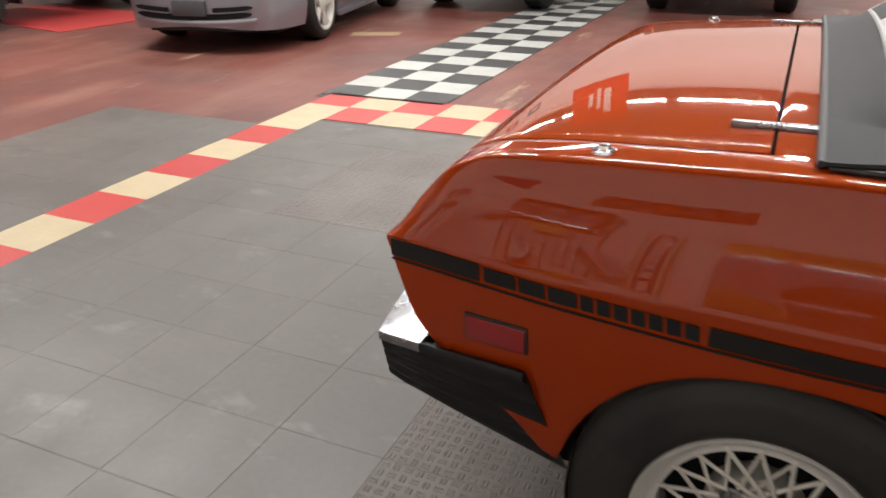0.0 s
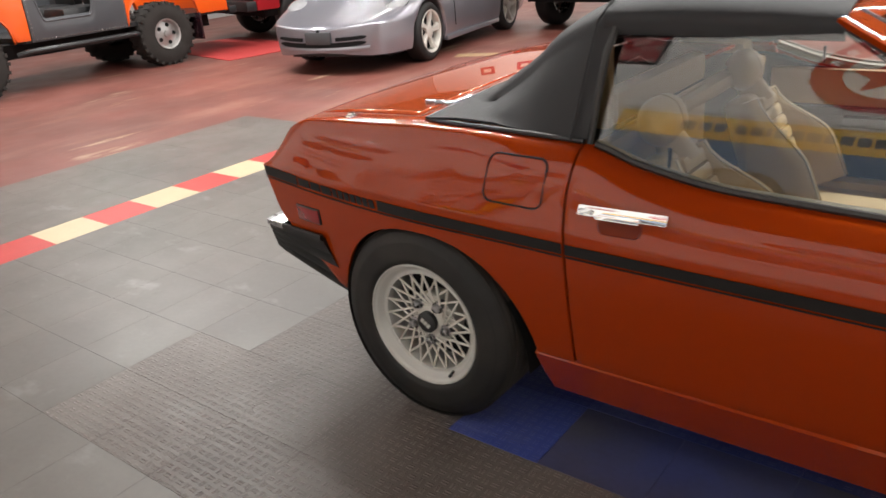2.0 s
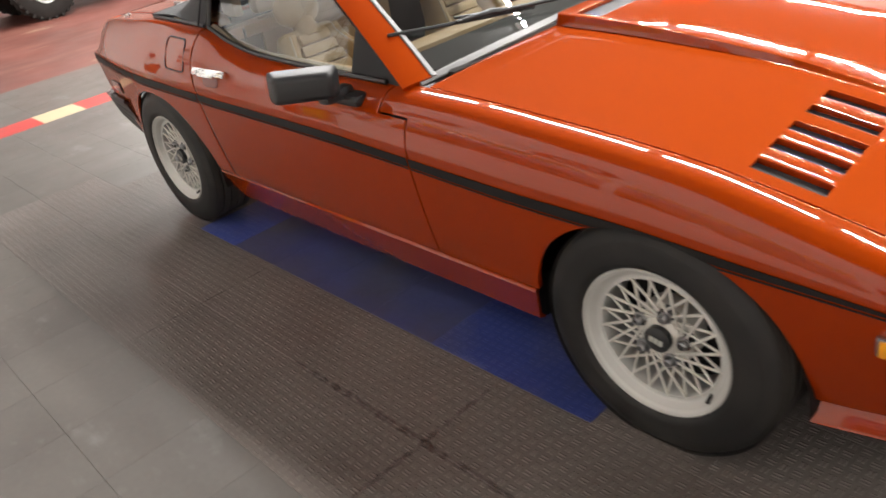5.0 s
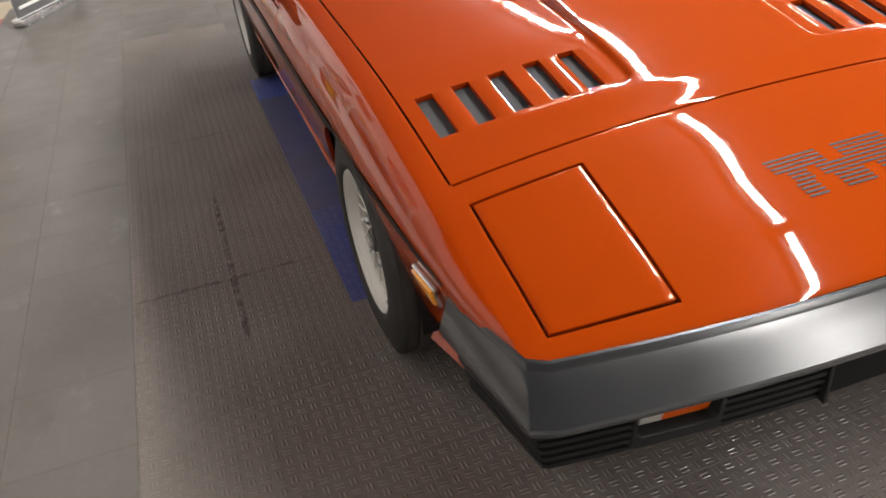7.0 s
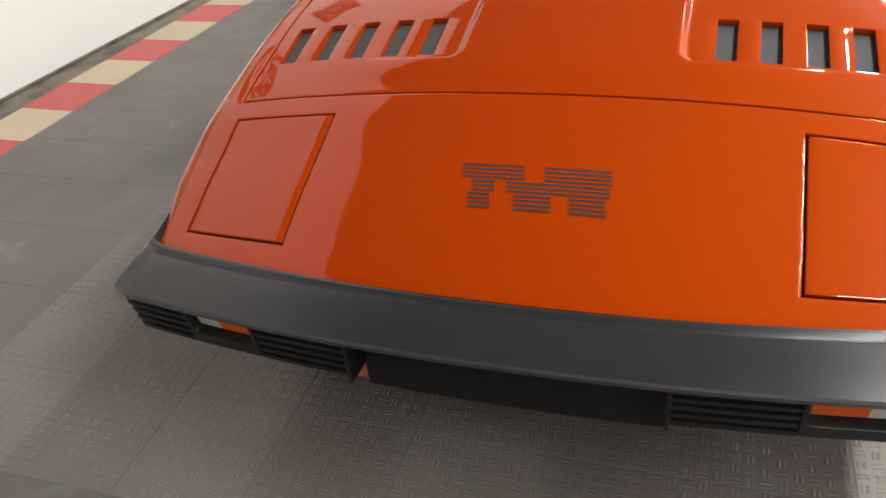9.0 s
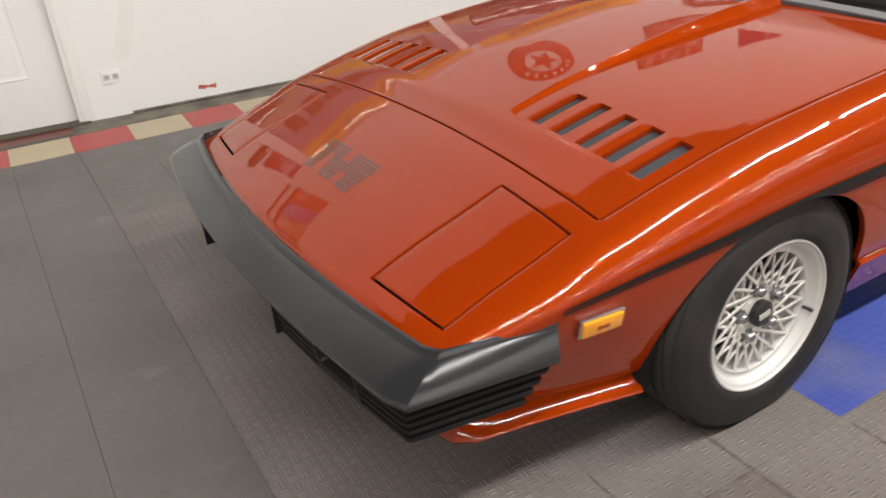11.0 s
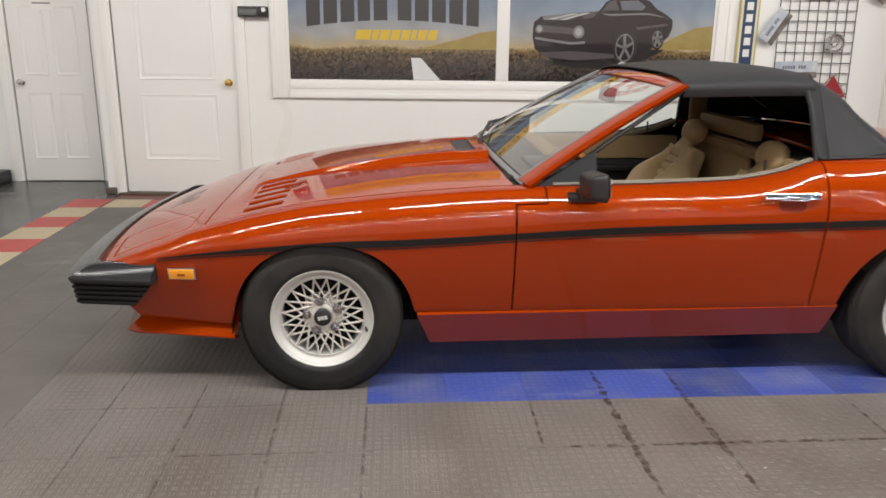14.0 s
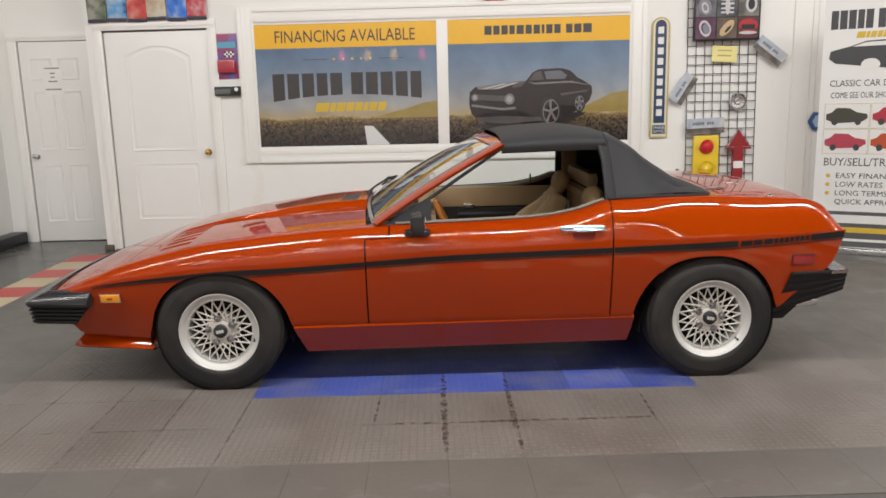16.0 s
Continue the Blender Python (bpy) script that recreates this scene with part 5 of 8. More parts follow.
# emblem of the nose: striped plain blocks
for k in range(11):
    t = k / 10
    x = -1.912 + 0.100 * t
    lean = 0.020 * (t - 0.5)
    if t > 0.62:
        spans = [(0.014, 0.136), (-0.148, -0.024)]
    elif t > 0.3:
        spans = [(0.072, 0.116), (-0.142, 0.050)]
    else:
        spans = [(0.080, 0.124), (-0.034, 0.036), (-0.132, -0.066)]
    for y0, y1 in spans:
        rows = []
        for j in range(7):
            y = y0 + (y1 - y0) * j / 6 + lean
            row = []
            for xx in (x - 0.0024, x + 0.0024):
                zz = raw(xx + 0.03 * (1 - ramp01(xx, -2.06, -1.8)), abs(y) / half_width(xx)).z
                row.append(Vector((xx, y, zz + 0.0009)))
            rows.append(row)
        bm = bmesh.new()
        add_grid(bm, rows)
        bmesh.ops.recalc_face_normals(bm, faces=bm.faces)
        if bm.faces[:][0].normal.z < 0:
            bmesh.ops.reverse_faces(bm, faces=bm.faces)
        part("badge_stripe", bm, M["silver_bar"], sports_car)


# ---- bumpers ----
def nose_x(y, x0, dx, p=2.0, half=0.79):
    return x0 + dx * (abs(y) / half) ** p


def sweep(path_sections, close=False):
    bm = bmesh.new()
    add_grid(bm, path_sections, close=close)
    bmesh.ops.recalc_face_normals(bm, faces=bm.faces)
    return bm


def front_path():
    """Stations round the nose: (t, outer lip point, inner edge point), from one side's rear end to the other's."""
    st = []
    for k in range(13):
        t = k / 12
        st.append((Vector((-1.815 - 0.305 * t, 0.838 - 0.038 * t, 0.452 + 0.005 * t)), Vector((-1.797 - 0.215 * t, 0.806 - 0.052 * t, 0.512 - 0.002 * t))))
    for k in range(1, 25):
        y = 0.792 * (1 - k / 24)
        st.append((Vector((nose_x(y, -2.203, 0.066), y, 0.460 + 0.004 * k / 24)), Vector((nose_x(y * 0.95, -2.092, 0.068, 2.0, 0.75), y * 0.95, 0.506))))
    mirror = [(Vector((a.x, -a.y, a.z)), Vector((b.x, -b.y, b.z))) for a, b in st[:-1]]
    return st + mirror[::-1]


rows = []
for lip, inner in front_path():
    out = (lip - inner)
    out.z = 0
    out.normalize()
    rows.append([inner + Vector((0, 0, -0.04)), inner + out * 0.002 + Vector((0, 0, -0.006)), inner + out * 0.005 + Vector((0, 0, 0.001)), inner.lerp(lip, 0.10) + Vector((0, 0, 0.005)), inner.lerp(lip, 0.17) + Vector((0, 0, 0.003)),
                 inner.lerp(lip, 0.20) + Vector((0, 0, 0.0)), inner.lerp(lip, 0.36) + Vector((0, 0, 0.004)), inner.lerp(lip, 0.7) + Vector((0, 0, 0.004)),
                 inner.lerp(lip, 0.97) + Vector((0, 0, 0.001)), lip + Vector((0, 0, -0.002)), lip - out * 0.004 + Vector((0, 0, -0.013)), lip - out * 0.03 + Vector((0, 0, -0.014)), inner + Vector((0, 0, -0.06))])
bm = bmesh.new()
add_grid(bm, rows, close=True, cap=True)
bmesh.ops.recalc_face_normals(bm, faces=bm.faces)
front_bumper = part("front_bumper", bm, M["bumper"], sports_car, "dark grey rubber bumper cover", angle=24)


def fin_block(stations, z0, z1, fins, depth, mat, name, taper=0.0, deep=0.075):
    """Horizontal ribs swept along stations of (point, outward)."""
    rows = []
    for p, out in stations:
        row = []
        for k in range(fins):
            za, zb = z0 + (z1 - z0) * k / fins, z0 + (z1 - z0) * (k + 1) / fins
            h = zb - za
            back = -taper * (z1 - za)
            row += [Vector((p.x, p.y, za)) + out * (-depth + back), Vector((p.x, p.y, za + 0.25 * h)) + out * (-depth + back),
                    Vector((p.x, p.y, za + 0.42 * h)) + out * back, Vector((p.x, p.y, za + 0.85 * h)) + out * back]
        row += [Vector((p.x, p.y, z1)) - out * depth, Vector((p.x, p.y, z1)) - out * deep, Vector((p.x, p.y, z0)) - out * deep]
        rows.append(row)
    bm = bmesh.new()
    add_grid(bm, rows, close=True, cap=True)
    bmesh.ops.recalc_face_normals(bm, faces=bm.faces)
    return bm


def lip_stations(y0, y1, n, s, inset):
    out = []
    for k in range(n + 1):
        y = y0 + (y1 - y0) * k / n
        x = nose_x(y, -2.203, 0.066)
        d = Vector((-1, 0.10 * y / 0.79, 0)).normalized()
        p = Vector((x, y, 0)) - d * inset
        out.append((Vector((p.x, s * p.y, 0)), Vector((d.x, s * d.y, 0))))
    return out


def side_stations(n, s, inset):
    out = []
    for k in range(n + 1):
        t = k / n
        p = Vector((-2.120 + 0.315 * t, 0.800 + 0.036 * t, 0))
        d = Vector((0.12, 1, 0)).normalized()
        p -= d * inset
        out.append((Vector((p.x, s * p.y, 0)), Vector((d.x, s * d.y, 0))))
    return out


def bumper_face(y, z, s, back):
    """A point of the ribbed face, a little behind it."""
    return Vector((nose_x(y, -2.203, 0.066) + 0.014 + 0.14 * (0.445 - z) + back, s * y, z))


for s in (1, -1):
    corner = lip_stations(0.63, 0.770, 5, s, 0.014) + [(Vector((-2.121, s * 0.789, 0)), Vector((-1, s, 0)))] + side_stations(10, s, 0.012)[1:]
    bm = fin_block(corner, 0.346, 0.445, 5, 0.013, M["fin"], "ribs", 0.14, 0.034)
    for v in bm.verts:
        f = min(max((v.co.x + 2.10) / 0.29, 0), 1)
        v.co.x -= 0.80 * (0.445 - v.co.z) * f
    part("bumper_ribs", bm, M["fin"], front_bumper, "black ribbed bumper corner")
    part("bumper_ribs", fin_block(lip_stations(0.275, 0.470, 6, s, 0.014), 0.346, 0.445, 5, 0.013, M["fin"], "ribs", 0.14), M["fin"], front_bumper)
    # indicator in a rounded pocket between the ribs
    yc, zc = 0.550, 0.4085
    bm = bmesh.new()
    loops = []
    for w, h, r, back in ((0.081, 0.046, 0.004, 0.06), (0.081, 0.046, 0.004, 0.004), (0.079, 0.044, 0.006, 0.0), (0.072, 0.033, 0.014, 0.0), (0.070, 0.031, 0.013, 0.003), (0.068, 0.028, 0.010, 0.045)):
        up = 0.006 if h < 0.04 else -0.008
        loops.append([bumper_face(yc + a, zc + b + up, s, back) for a, b in rounded(w, h, r, 5)])
    add_grid(bm, loops, close=True)
    bmesh.ops.recalc_face_normals(bm, faces=bm.faces)
    lamp = part("indicator_housing", bm, M["fin"], front_bumper)
    for name, y0, y1, mat, label in (("indicator_lens", 0.483, 0.566, M["amber"], "amber indicator lens"), ("parking_lens", 0.567, 0.617, M["clear_lens"], "clear parking lens")):
        bm = bmesh.new()
        add_grid(bm, [[bumper_face(y0 + (y1 - y0) * j / 4, z, s, back) for j in range(5)] for z, back in ((0.386, 0.034), (0.390, 0.024), (0.410, 0.021), (0.434, 0.020), (0.440, 0.030))])
        bmesh.ops.recalc_face_normals(bm, faces=bm.faces)
        ob = part(name, bm, mat, lamp, label)
        solid(ob, 0.004, 0.0, offset=0.0)
    # black cheek at the side of the centre recess
    part("recess_cheek", box(-2.180, -2.09, min(s * 0.272, s * 0.280), max(s * 0.272, s * 0.280), 0.350, 0.446, 0.002), M["fin"], front_bumper)
rows = []
for p, d in lip_stations(-0.28, 0.28, 10, 1, 0.085):
    rows.append([Vector((p.x, p.y, z)) for z in (0.285, 0.36, 0.45)])
part("plate_recess", sweep(rows), M["dark_void"], front_bumper, "black recessed panel in the bumper")
part("recess_screw", lathe([(0, 0.004), (0.006, 0.003), (0.007, 0)], 12, pose(-2.121, 0.02, 0.41, 0, 0, 90)), M["black"], front_bumper)

# front spoiler under the bumper
rows = []
for k in range(-24, 25):
    t = k / 24
    a = abs(t)
    if a > 0.55:
        f = (a - 0.55) / 0.45
        x, y = -1.945 + 0.415 * f, 0.680 + 0.082 * f ** 1.2
        o = Vector((-0.25, 1, 0)).normalized()
    else:
        y = 0.680 * a / 0.55
        x = -2.015 + 0.07 * (a / 0.55) ** 2.4
        o = Vector((-1, 0.3 * a, 0)).normalized()
    sg = 1 if t >= 0 else -1
    o = Vector((o.x, o.y * sg, 0))
    p = Vector((x, y * sg, 0))
    rows.append([p - o * 0.050 + Vector((0, 0, 0.345)), p - o * 0.036 + Vector((0, 0, 0.29)), p - o * 0.030 + Vector((0, 0, 0.258)), p - o * 0.026 + Vector((0, 0, 0.253)), p + o * 0.018 + Vector((0, 0, 0.212)),
                 p + o * 0.021 + Vector((0, 0, 0.206)), p + o * 0.016 + Vector((0, 0, 0.199)), p - o * 0.03 + Vector((0, 0, 0.196))])
part("front_spoiler", sweep(rows), M["paint"], sports_car)

# rear bumper: a flat-faced block with a slim rim along its top
rows = []
st = []
for k in range(11):
    t = k / 10
    st.append((Vector((1.580 + 0.288 * t, 0.836 - 0.036 * t, 0)), Vector((0.12, 1, 0)).normalized(), t))
for k in range(1, 17):
    y = 0.80 * (1 - k / 16)
    st.append((Vector((1.945 - 0.077 * (y / 0.80) ** 2, y, 0)), Vector((1, 0.08 * y, 0)).normalized(), 1.0))
st = st + [(Vector((p.x, -p.y, 0)), Vector((d.x, -d.y, 0)), t) for p, d, t in st[:-1]][::-1]
for p, d, t in st:
    zt, zl = 0.520 - 0.005 * t, 0.305 + 0.105 * t
    slope = 0.22 if t < 1 else 0.26
    shear = -0.05 * (1 - t)
    row = [p - d * 0.10 + Vector((0, 0, zt - 0.012)), p - d * 0.014 + Vector((0, 0, zt - 0.012)), p - d * 0.012 + Vector((0, 0, zt - 0.001)), p - d * 0.003 + Vector((0, 0, zt)), p + Vector((0, 0, zt - 0.004)), p + Vector((0, 0, zt - 0.016))]
    for k in range(4):
        h = (zt - 0.018 - zl) / 4
        z0 = zt - 0.018 - h * k
        for dz, dep in ((0.06, 0.0022), (0.16, 0.0), (0.88, 0.0), (0.96, 0.0022)):
            z = z0 - dz * h
            row.append(p - d * (dep + slope * (zt - z)) + Vector((shear * (zt - z) / 0.15, 0, z)))
    row.append(p - d * (0.012 + slope * (zt - zl)) + Vector((shear, 0, zl)))
    row.append(p - d * 0.12 + Vector((shear, 0, zl + 0.004)))
    rows.append(row)
bm = bmesh.new()
add_grid(bm, rows, close=True, cap=True)
bmesh.ops.recalc_face_normals(bm, faces=bm.faces)
rear_bumper = part("rear_bumper", bm, M["fin"], sports_car, "black ribbed rear bumper")
for s in (1, -1):
    rows = []
    for p, d, t in st:
        if p.y * s > 0.45 and p.x > 1.755:
            rows.append([p - d * 0.10 + Vector((0, 0, 0.530)), p - d * 0.05 + Vector((0, 0, 0.526)), p + d * 0.001 + Vector((0, 0, 0.518)), p + d * 0.002 + Vector((0, 0, 0.512)), p + d * 0.001 + Vector((0, 0, 0.500))])
    ob = part("bumper_cap", sweep(rows), M["satin"], rear_bumper, "chrome end cap")
    bm = bmesh.new()
    rows = [[Vector((x, s * y, z)) for x, z in ((1.555, 0.36), (1.56, 0.315), (1.60, 0.325), (1.63, 0.40), (1.60, 0.47))] for y in (0.35, 0.52)]
    add_grid(bm, rows)
    bm.faces.new([v for v in bm.verts if abs(v.co.y - s * 0.52) < 1e-5][::1])
    bmesh.ops.recalc_face_normals(bm, faces=bm.faces)
    part("rear_valance", bm, M["fin"], sports_car, "black lower rear panel")
for s, low_end in ((1, 0.308), (-1, 0.270)):
    bm = bmesh.new()
    rows = [[Vector((x, s * y, z)) for x, z in ((1.505, 0.38), (1.50, low_end), (1.575, low_end), (1.640, low_end + 0.06), (1.640, 0.40))] for y in (0.60, 0.765)]
    vs = add_grid(bm, rows, close=True)
    bm.faces.new(vs[0])
    bm.faces.new(vs[1])
    bmesh.ops.recalc_face_normals(bm, faces=bm.faces)
    part("rear_flap", bm, M["fin"], sports_car, "black lower corner behind the wheel", smooth=False)
bm = bmesh.new()
add_box(bm, 1.52, 1.76, -0.76, 0.76, 0.42, 0.50, 0.01)
part("rear_panel", bm, M["fin"], sports_car)
exhaust = tube([(1.45, -0.56, 0.285), (1.70, -0.56, 0.29), (1.835, -0.56, 0.305)], [0.026, 0.027, 0.029], 20)
part("exhaust_pipe", exhaust, M["chrome"], sports_car, "chrome exhaust pipe")

# ---- wheels ----
def tread_rubber():
    """Tyre rubber with slanted cuts across the shoulders of the tread, by the angle round the axle."""
    m = material("tyre_tread_rubber", (0.0098, 0.0095, 0.0095), rough=0.60, spec=0.4, var=0.25, scale=9, fine=0.12, fine_scale=300, second=(0.020, 0.018, 0.0165), mix_scale=5.0)
    nt = m.node_tree
    n, link = nt.nodes, nt.links

    def op(kind, a, b=0.0):
        t = n.new("ShaderNodeMath")
        t.operation = kind
        for k, v in enumerate((a, b)):
            if isinstance(v, (int, float)):
                t.inputs[k].default_value = v
            else:
                link.new(v, t.inputs[k])
        return t.outputs[0]

    co, sep = n.new("ShaderNodeTexCoord"), n.new("ShaderNodeSeparateXYZ")
    link.new(co.outputs["Object"], sep.inputs[0])
    side = op("ABSOLUTE", sep.outputs["Y"])
    turn = op("ADD", op("MULTIPLY", op("ARCTAN2", sep.outputs["Z"], sep.outputs["X"]), 74 / (2 * math.pi)), op("MULTIPLY", side, 26.0))
    cut = op("LESS_THAN", op("FRACT", turn), 0.26)
    radius = op("SQRT", op("ADD", op("MULTIPLY", sep.outputs["X"], sep.outputs["X"]), op("MULTIPLY", sep.outputs["Z"], sep.outputs["Z"])))
    shoulder_zone = op("MULTIPLY", op("GREATER_THAN", radius, 0.286), op("GREATER_THAN", side, 0.030))
    ring = op("MULTIPLY", op("LESS_THAN", op("ABSOLUTE", op("SUBTRACT", radius, 0.262)), 0.0016), 0.5)
    bn = n.new("ShaderNodeBump")
    bn.inputs["Strength"].default_value = 1.0
    bn.inputs["Distance"].default_value = 0.004
    link.new(op("ADD", op("SUBTRACT", 1.0, op("MULTIPLY", cut, shoulder_zone)), ring), bn.inputs["Height"])
    link.new(bn.outputs[0], n["Principled BSDF"].inputs["Normal"])
    return m


M["tread_rubber"] = tread_rubber()
# worn grey-brown, lifted in colour to stand in for light on the tread
M["tread_lifted"] = material("lifted_worn_tread", (0.050, 0.045, 0.040), rough=0.8, spec=0.2, var=0.3, scale=14, fine=0.2, fine_scale=120)


def road_wheel():
    """Mesh-spoked alloy wheel with tyre; axis along y, outside face towards -y."""
    w = thing("wheel", "", "")
    R = TYRE_R
    prof = [(0.180, 0.10), (0.215, 0.112), (0.255, 0.110), (0.287, 0.100), (0.300, 0.085)]
    for k in range(5):
        y = 0.078 - 0.036 * k
        prof += [(R - 0.001, y), (R, y - 0.004), (R, y - 0.026), (R - 0.001, y - 0.030), (R - 0.008, y - 0.031), (R - 0.008, y - 0.035)]
    prof = prof[:-2] + [(0.301, -0.083), (0.296, -0.092), (0.287, -0.099), (0.266, -0.107), (0.259, -0.1095), (0.250, -0.110), (0.232, -0.1115), (0.215, -0.112), (0.205, -0.1105), (0.197, -0.1055), (0.190, -0.098), (0.183, -0.090)]
    bm = lathe(prof, 72)
    for f in bm.faces:
        c = f.calc_center_median()
        f.material_index = 1 if math.hypot(c.x, c.z) > 0.2935 and abs(c.y) < 0.088 else 0
    ty = part("tyre", bm, M["tread_rubber"], w, "black tyre", angle=28)
    ty.data.materials.append(M["tread_lifted"])
    rim = part("rim", lathe([(0.170, 0.09), (0.182, 0.085), (0.184, -0.085), (0.191, -0.097), (0.194, -0.102), (0.1925, -0.106), (0.189, -0.106), (0.1865, -0.1015), (0.183, -0.0985), (0.1805, -0.0975), (0.178, -0.095), (0.171, -0.080), (0.168, -0.077), (0.163, -0.076), (0.158, -0.077), (0.155, -0.079), (0.153, -0.075), (0.153, -0.03), (0.162, 0.0), (0.162, 0.08)], 72), M["rim_lip"], w, "silver alloy rim")
    for k in range(20):
        a = 2 * math.pi * k / 20
        for d in (1, -1):
            b = a + d * 0.96
            p0 = Vector((0.050 * math.cos(a), -0.0625 - 0.0015 * d, 0.050 * math.sin(a)))
            p1 = Vector((0.160 * math.cos(b), -0.074 - 0.002 * d, 0.160 * math.sin(b)))
            bm = bmesh.new()
            ax = (p1 - p0)
            q = ax.to_track_quat("X", "Y")
            add_box(bm, 0, ax.length, -0.0034, 0.0034, -0.0026, 0.0026, 0.0011, Matrix.Translation(p0) @ q.to_matrix().to_4x4(), 1)
            part("spoke", bm, M["alloy"], rim)
    part("hub", lathe([(0.080, 0.0), (0.082, -0.040), (0.078, -0.0470), (0.070, -0.0490), (0.056, -0.0520), (0.050, -0.064), (0.045, -0.067), (0.036, -0.069), (0.0, -0.069)], 40), M["alloy"], rim)
    part("barrel", lathe([(0.0, 0.012), (0.12, 0.012), (0.160, 0.030)], 40), M["dark_void"], rim)
    cap = part("centre_cap", lathe([(0.033, -0.066), (0.033, -0.084), (0.029, -0.087), (0.0, -0.088)], 28), M["black"], w, "black centre cap")
    for k, (cx, wd) in enumerate(((-0.0125, 0.0105), (0.0, 0.0105), (0.0125, 0.0105))):
        part("cap_mark", box(cx - wd / 2, cx + wd / 2, -0.0895, -0.0876, -0.0075, 0.0075), M["clear_lens"], cap)
    for k in range(5):
        a = 2 * math.pi * k / 5 + 0.3
        part("wheel_nut", lathe([(0.020, -0.045), (0.0185, -0.070), (0.0135, -0.071), (0.0132, -0.081), (0.009, -0.086), (0.0, -0.087)], 10, pose(0.062 * math.cos(a), 0, 0.062 * math.sin(a))), M["satin"], rim)
    part("valve", tube([(0.150, -0.074, -0.075), (0.152, -0.090, -0.076), (0.154, -0.101, -0.078)], 0.0045, 8), M["black"], rim)
    return w


def place_wheel(src, m, parent):
    """A wheel as a part of its car: the Empty becomes its tyre mesh with the rest below it."""
    kids = {c.name.split(".")[0]: c for c in src.children}
    new_obs = {}
    for o in (kids["tyre"], kids["rim"], kids["centre_cap"]):
        c = o.copy()
        scene.collection.objects.link(c)
        c.parent = parent
        c.matrix_basis = m
        new_obs[o] = c
        for kid in o.children:
            k2 = kid.copy()
            scene.collection.objects.link(k2)
            k2.parent = c
    return new_obs


proto = road_wheel()
for cx, steer in ((AXLE_F, 0.0), (AXLE_R, 0.0)):
    for s in (-1, 1):
        turn = pose(cx, s * 0.730, 0.303 if s > 0 and cx > 0 else 0.294, 0, 0, 0 if s < 0 else 180)
        place_wheel(proto, turn @ pose(0, 0, 0, 0, 23 * (cx > 0) + 11 * s, 0), sports_car)
# the tyres stand flat on the floor: squash the lowest part of each tread
for o in [c for c in sports_car.children if c.name.split(".")[0] == "tyre"]:
    o.data = o.data.copy()
    inv = o.matrix_basis.inverted()
    for v in o.data.vertices:
        p = o.matrix_basis @ v.co
        if p.z < 0.001:
            p.z = 0.001
            v.co = inv @ p
for o in [proto, *proto.children_recursive]:
    bpy.data.objects.remove(o)

# ---- windscreen ----
W_BASE = lambda t: Vector((-0.505 + 0.065 * abs(t) ** 2.0, 0.745 * t, 0.836 - 0.043 * abs(t) ** 2))
W_TOP = lambda t: Vector((0.130 + 0.060 * abs(t) ** 2, 0.605 * t, 1.172 - 0.020 * abs(t) ** 2))


def screen_point(t, k, out=0.0):
    a, b = W_BASE(t), W_TOP(t)
    p = a.lerp(b, k)
    return p + Vector((-0.42, 0.10 * t, 0.90)).normalized() * (0.022 * 4 * k * (1 - k) * (1 - 0.5 * t * t) + out)


bm = bmesh.new()
add_grid(bm, [[screen_point(-0.965 + 1.93 * j / 24, 0.03 + 0.94 * k / 10) for j in range(25)] for k in range(11)])
bmesh.ops.recalc_face_normals(bm, faces=bm.faces)
screen = part("windscreen", bm, M["glass"], sports_car, "clear windscreen glass")
screen.visible_shadow = False


def ribbon_frame(line, inner, thick, mat, name, up=Vector((-0.42, 0, 0.9))):
    """A rounded bar along a line, its width towards inner points."""
    rows = []
    for p, q in zip(line, inner):
        d = (q - p)
        rows.append([p + up * thick * 0.1, p + up * thick * 0.8, p.lerp(q, 0.2) + up * thick, p.lerp(q, 0.8) + up * thick, q + up * thick * 0.7, q - up * thick * 0.4, p.lerp(q, 0.5) - up * thick, p - up * thick * 0.5])
    bm = bmesh.new()
    add_grid(bm, rows, close=True, cap=True)
    bmesh.ops.recalc_face_normals(bm, faces=bm.faces)
    return part(name, bm, mat, sports_car, angle=14)


for s in (1, -1):
    ks = [k / 16 for k in range(17)]
    outer = [screen_point(s * (1.0 + 0.02), k) + Vector((0.018, s * (0.030 - 0.010 * k), -0.004)) for k in ks]
    inner = [screen_point(s * (0.945 - 0.005 * k), k) for k in ks]
    ribbon_frame(outer, inner, 0.012, M["paint"], "pillar", Vector((-0.30, 0.62 * s, 0.72)))
    a = [screen_point(s * (0.952 - 0.005 * k), k, 0.008) for k in ks]
    b = [screen_point(s * (0.930 - 0.005 * k), k, 0.003) for k in ks]
    ribbon_frame(a, b, 0.005, flat("grey_seal", (0.22, 0.22, 0.225), 0.35), "screen_seal")
ts = [-1.0 + 2.0 * k / 24 for k in range(25)]
ribbon_frame([screen_point(t, 1.0) + Vector((0.035, 0, 0.006)) for t in ts], [screen_point(t, 0.955) for t in ts], 0.010, M["paint"], "header_rail")
ribbon_frame([screen_point(t, 0.0) + Vector((-0.004, 0, -0.004)) for t in ts], [screen_point(t, 0.020) for t in ts], 0.004, flat("grey_seal", (0.22, 0.22, 0.225), 0.35), "screen_base_seal")
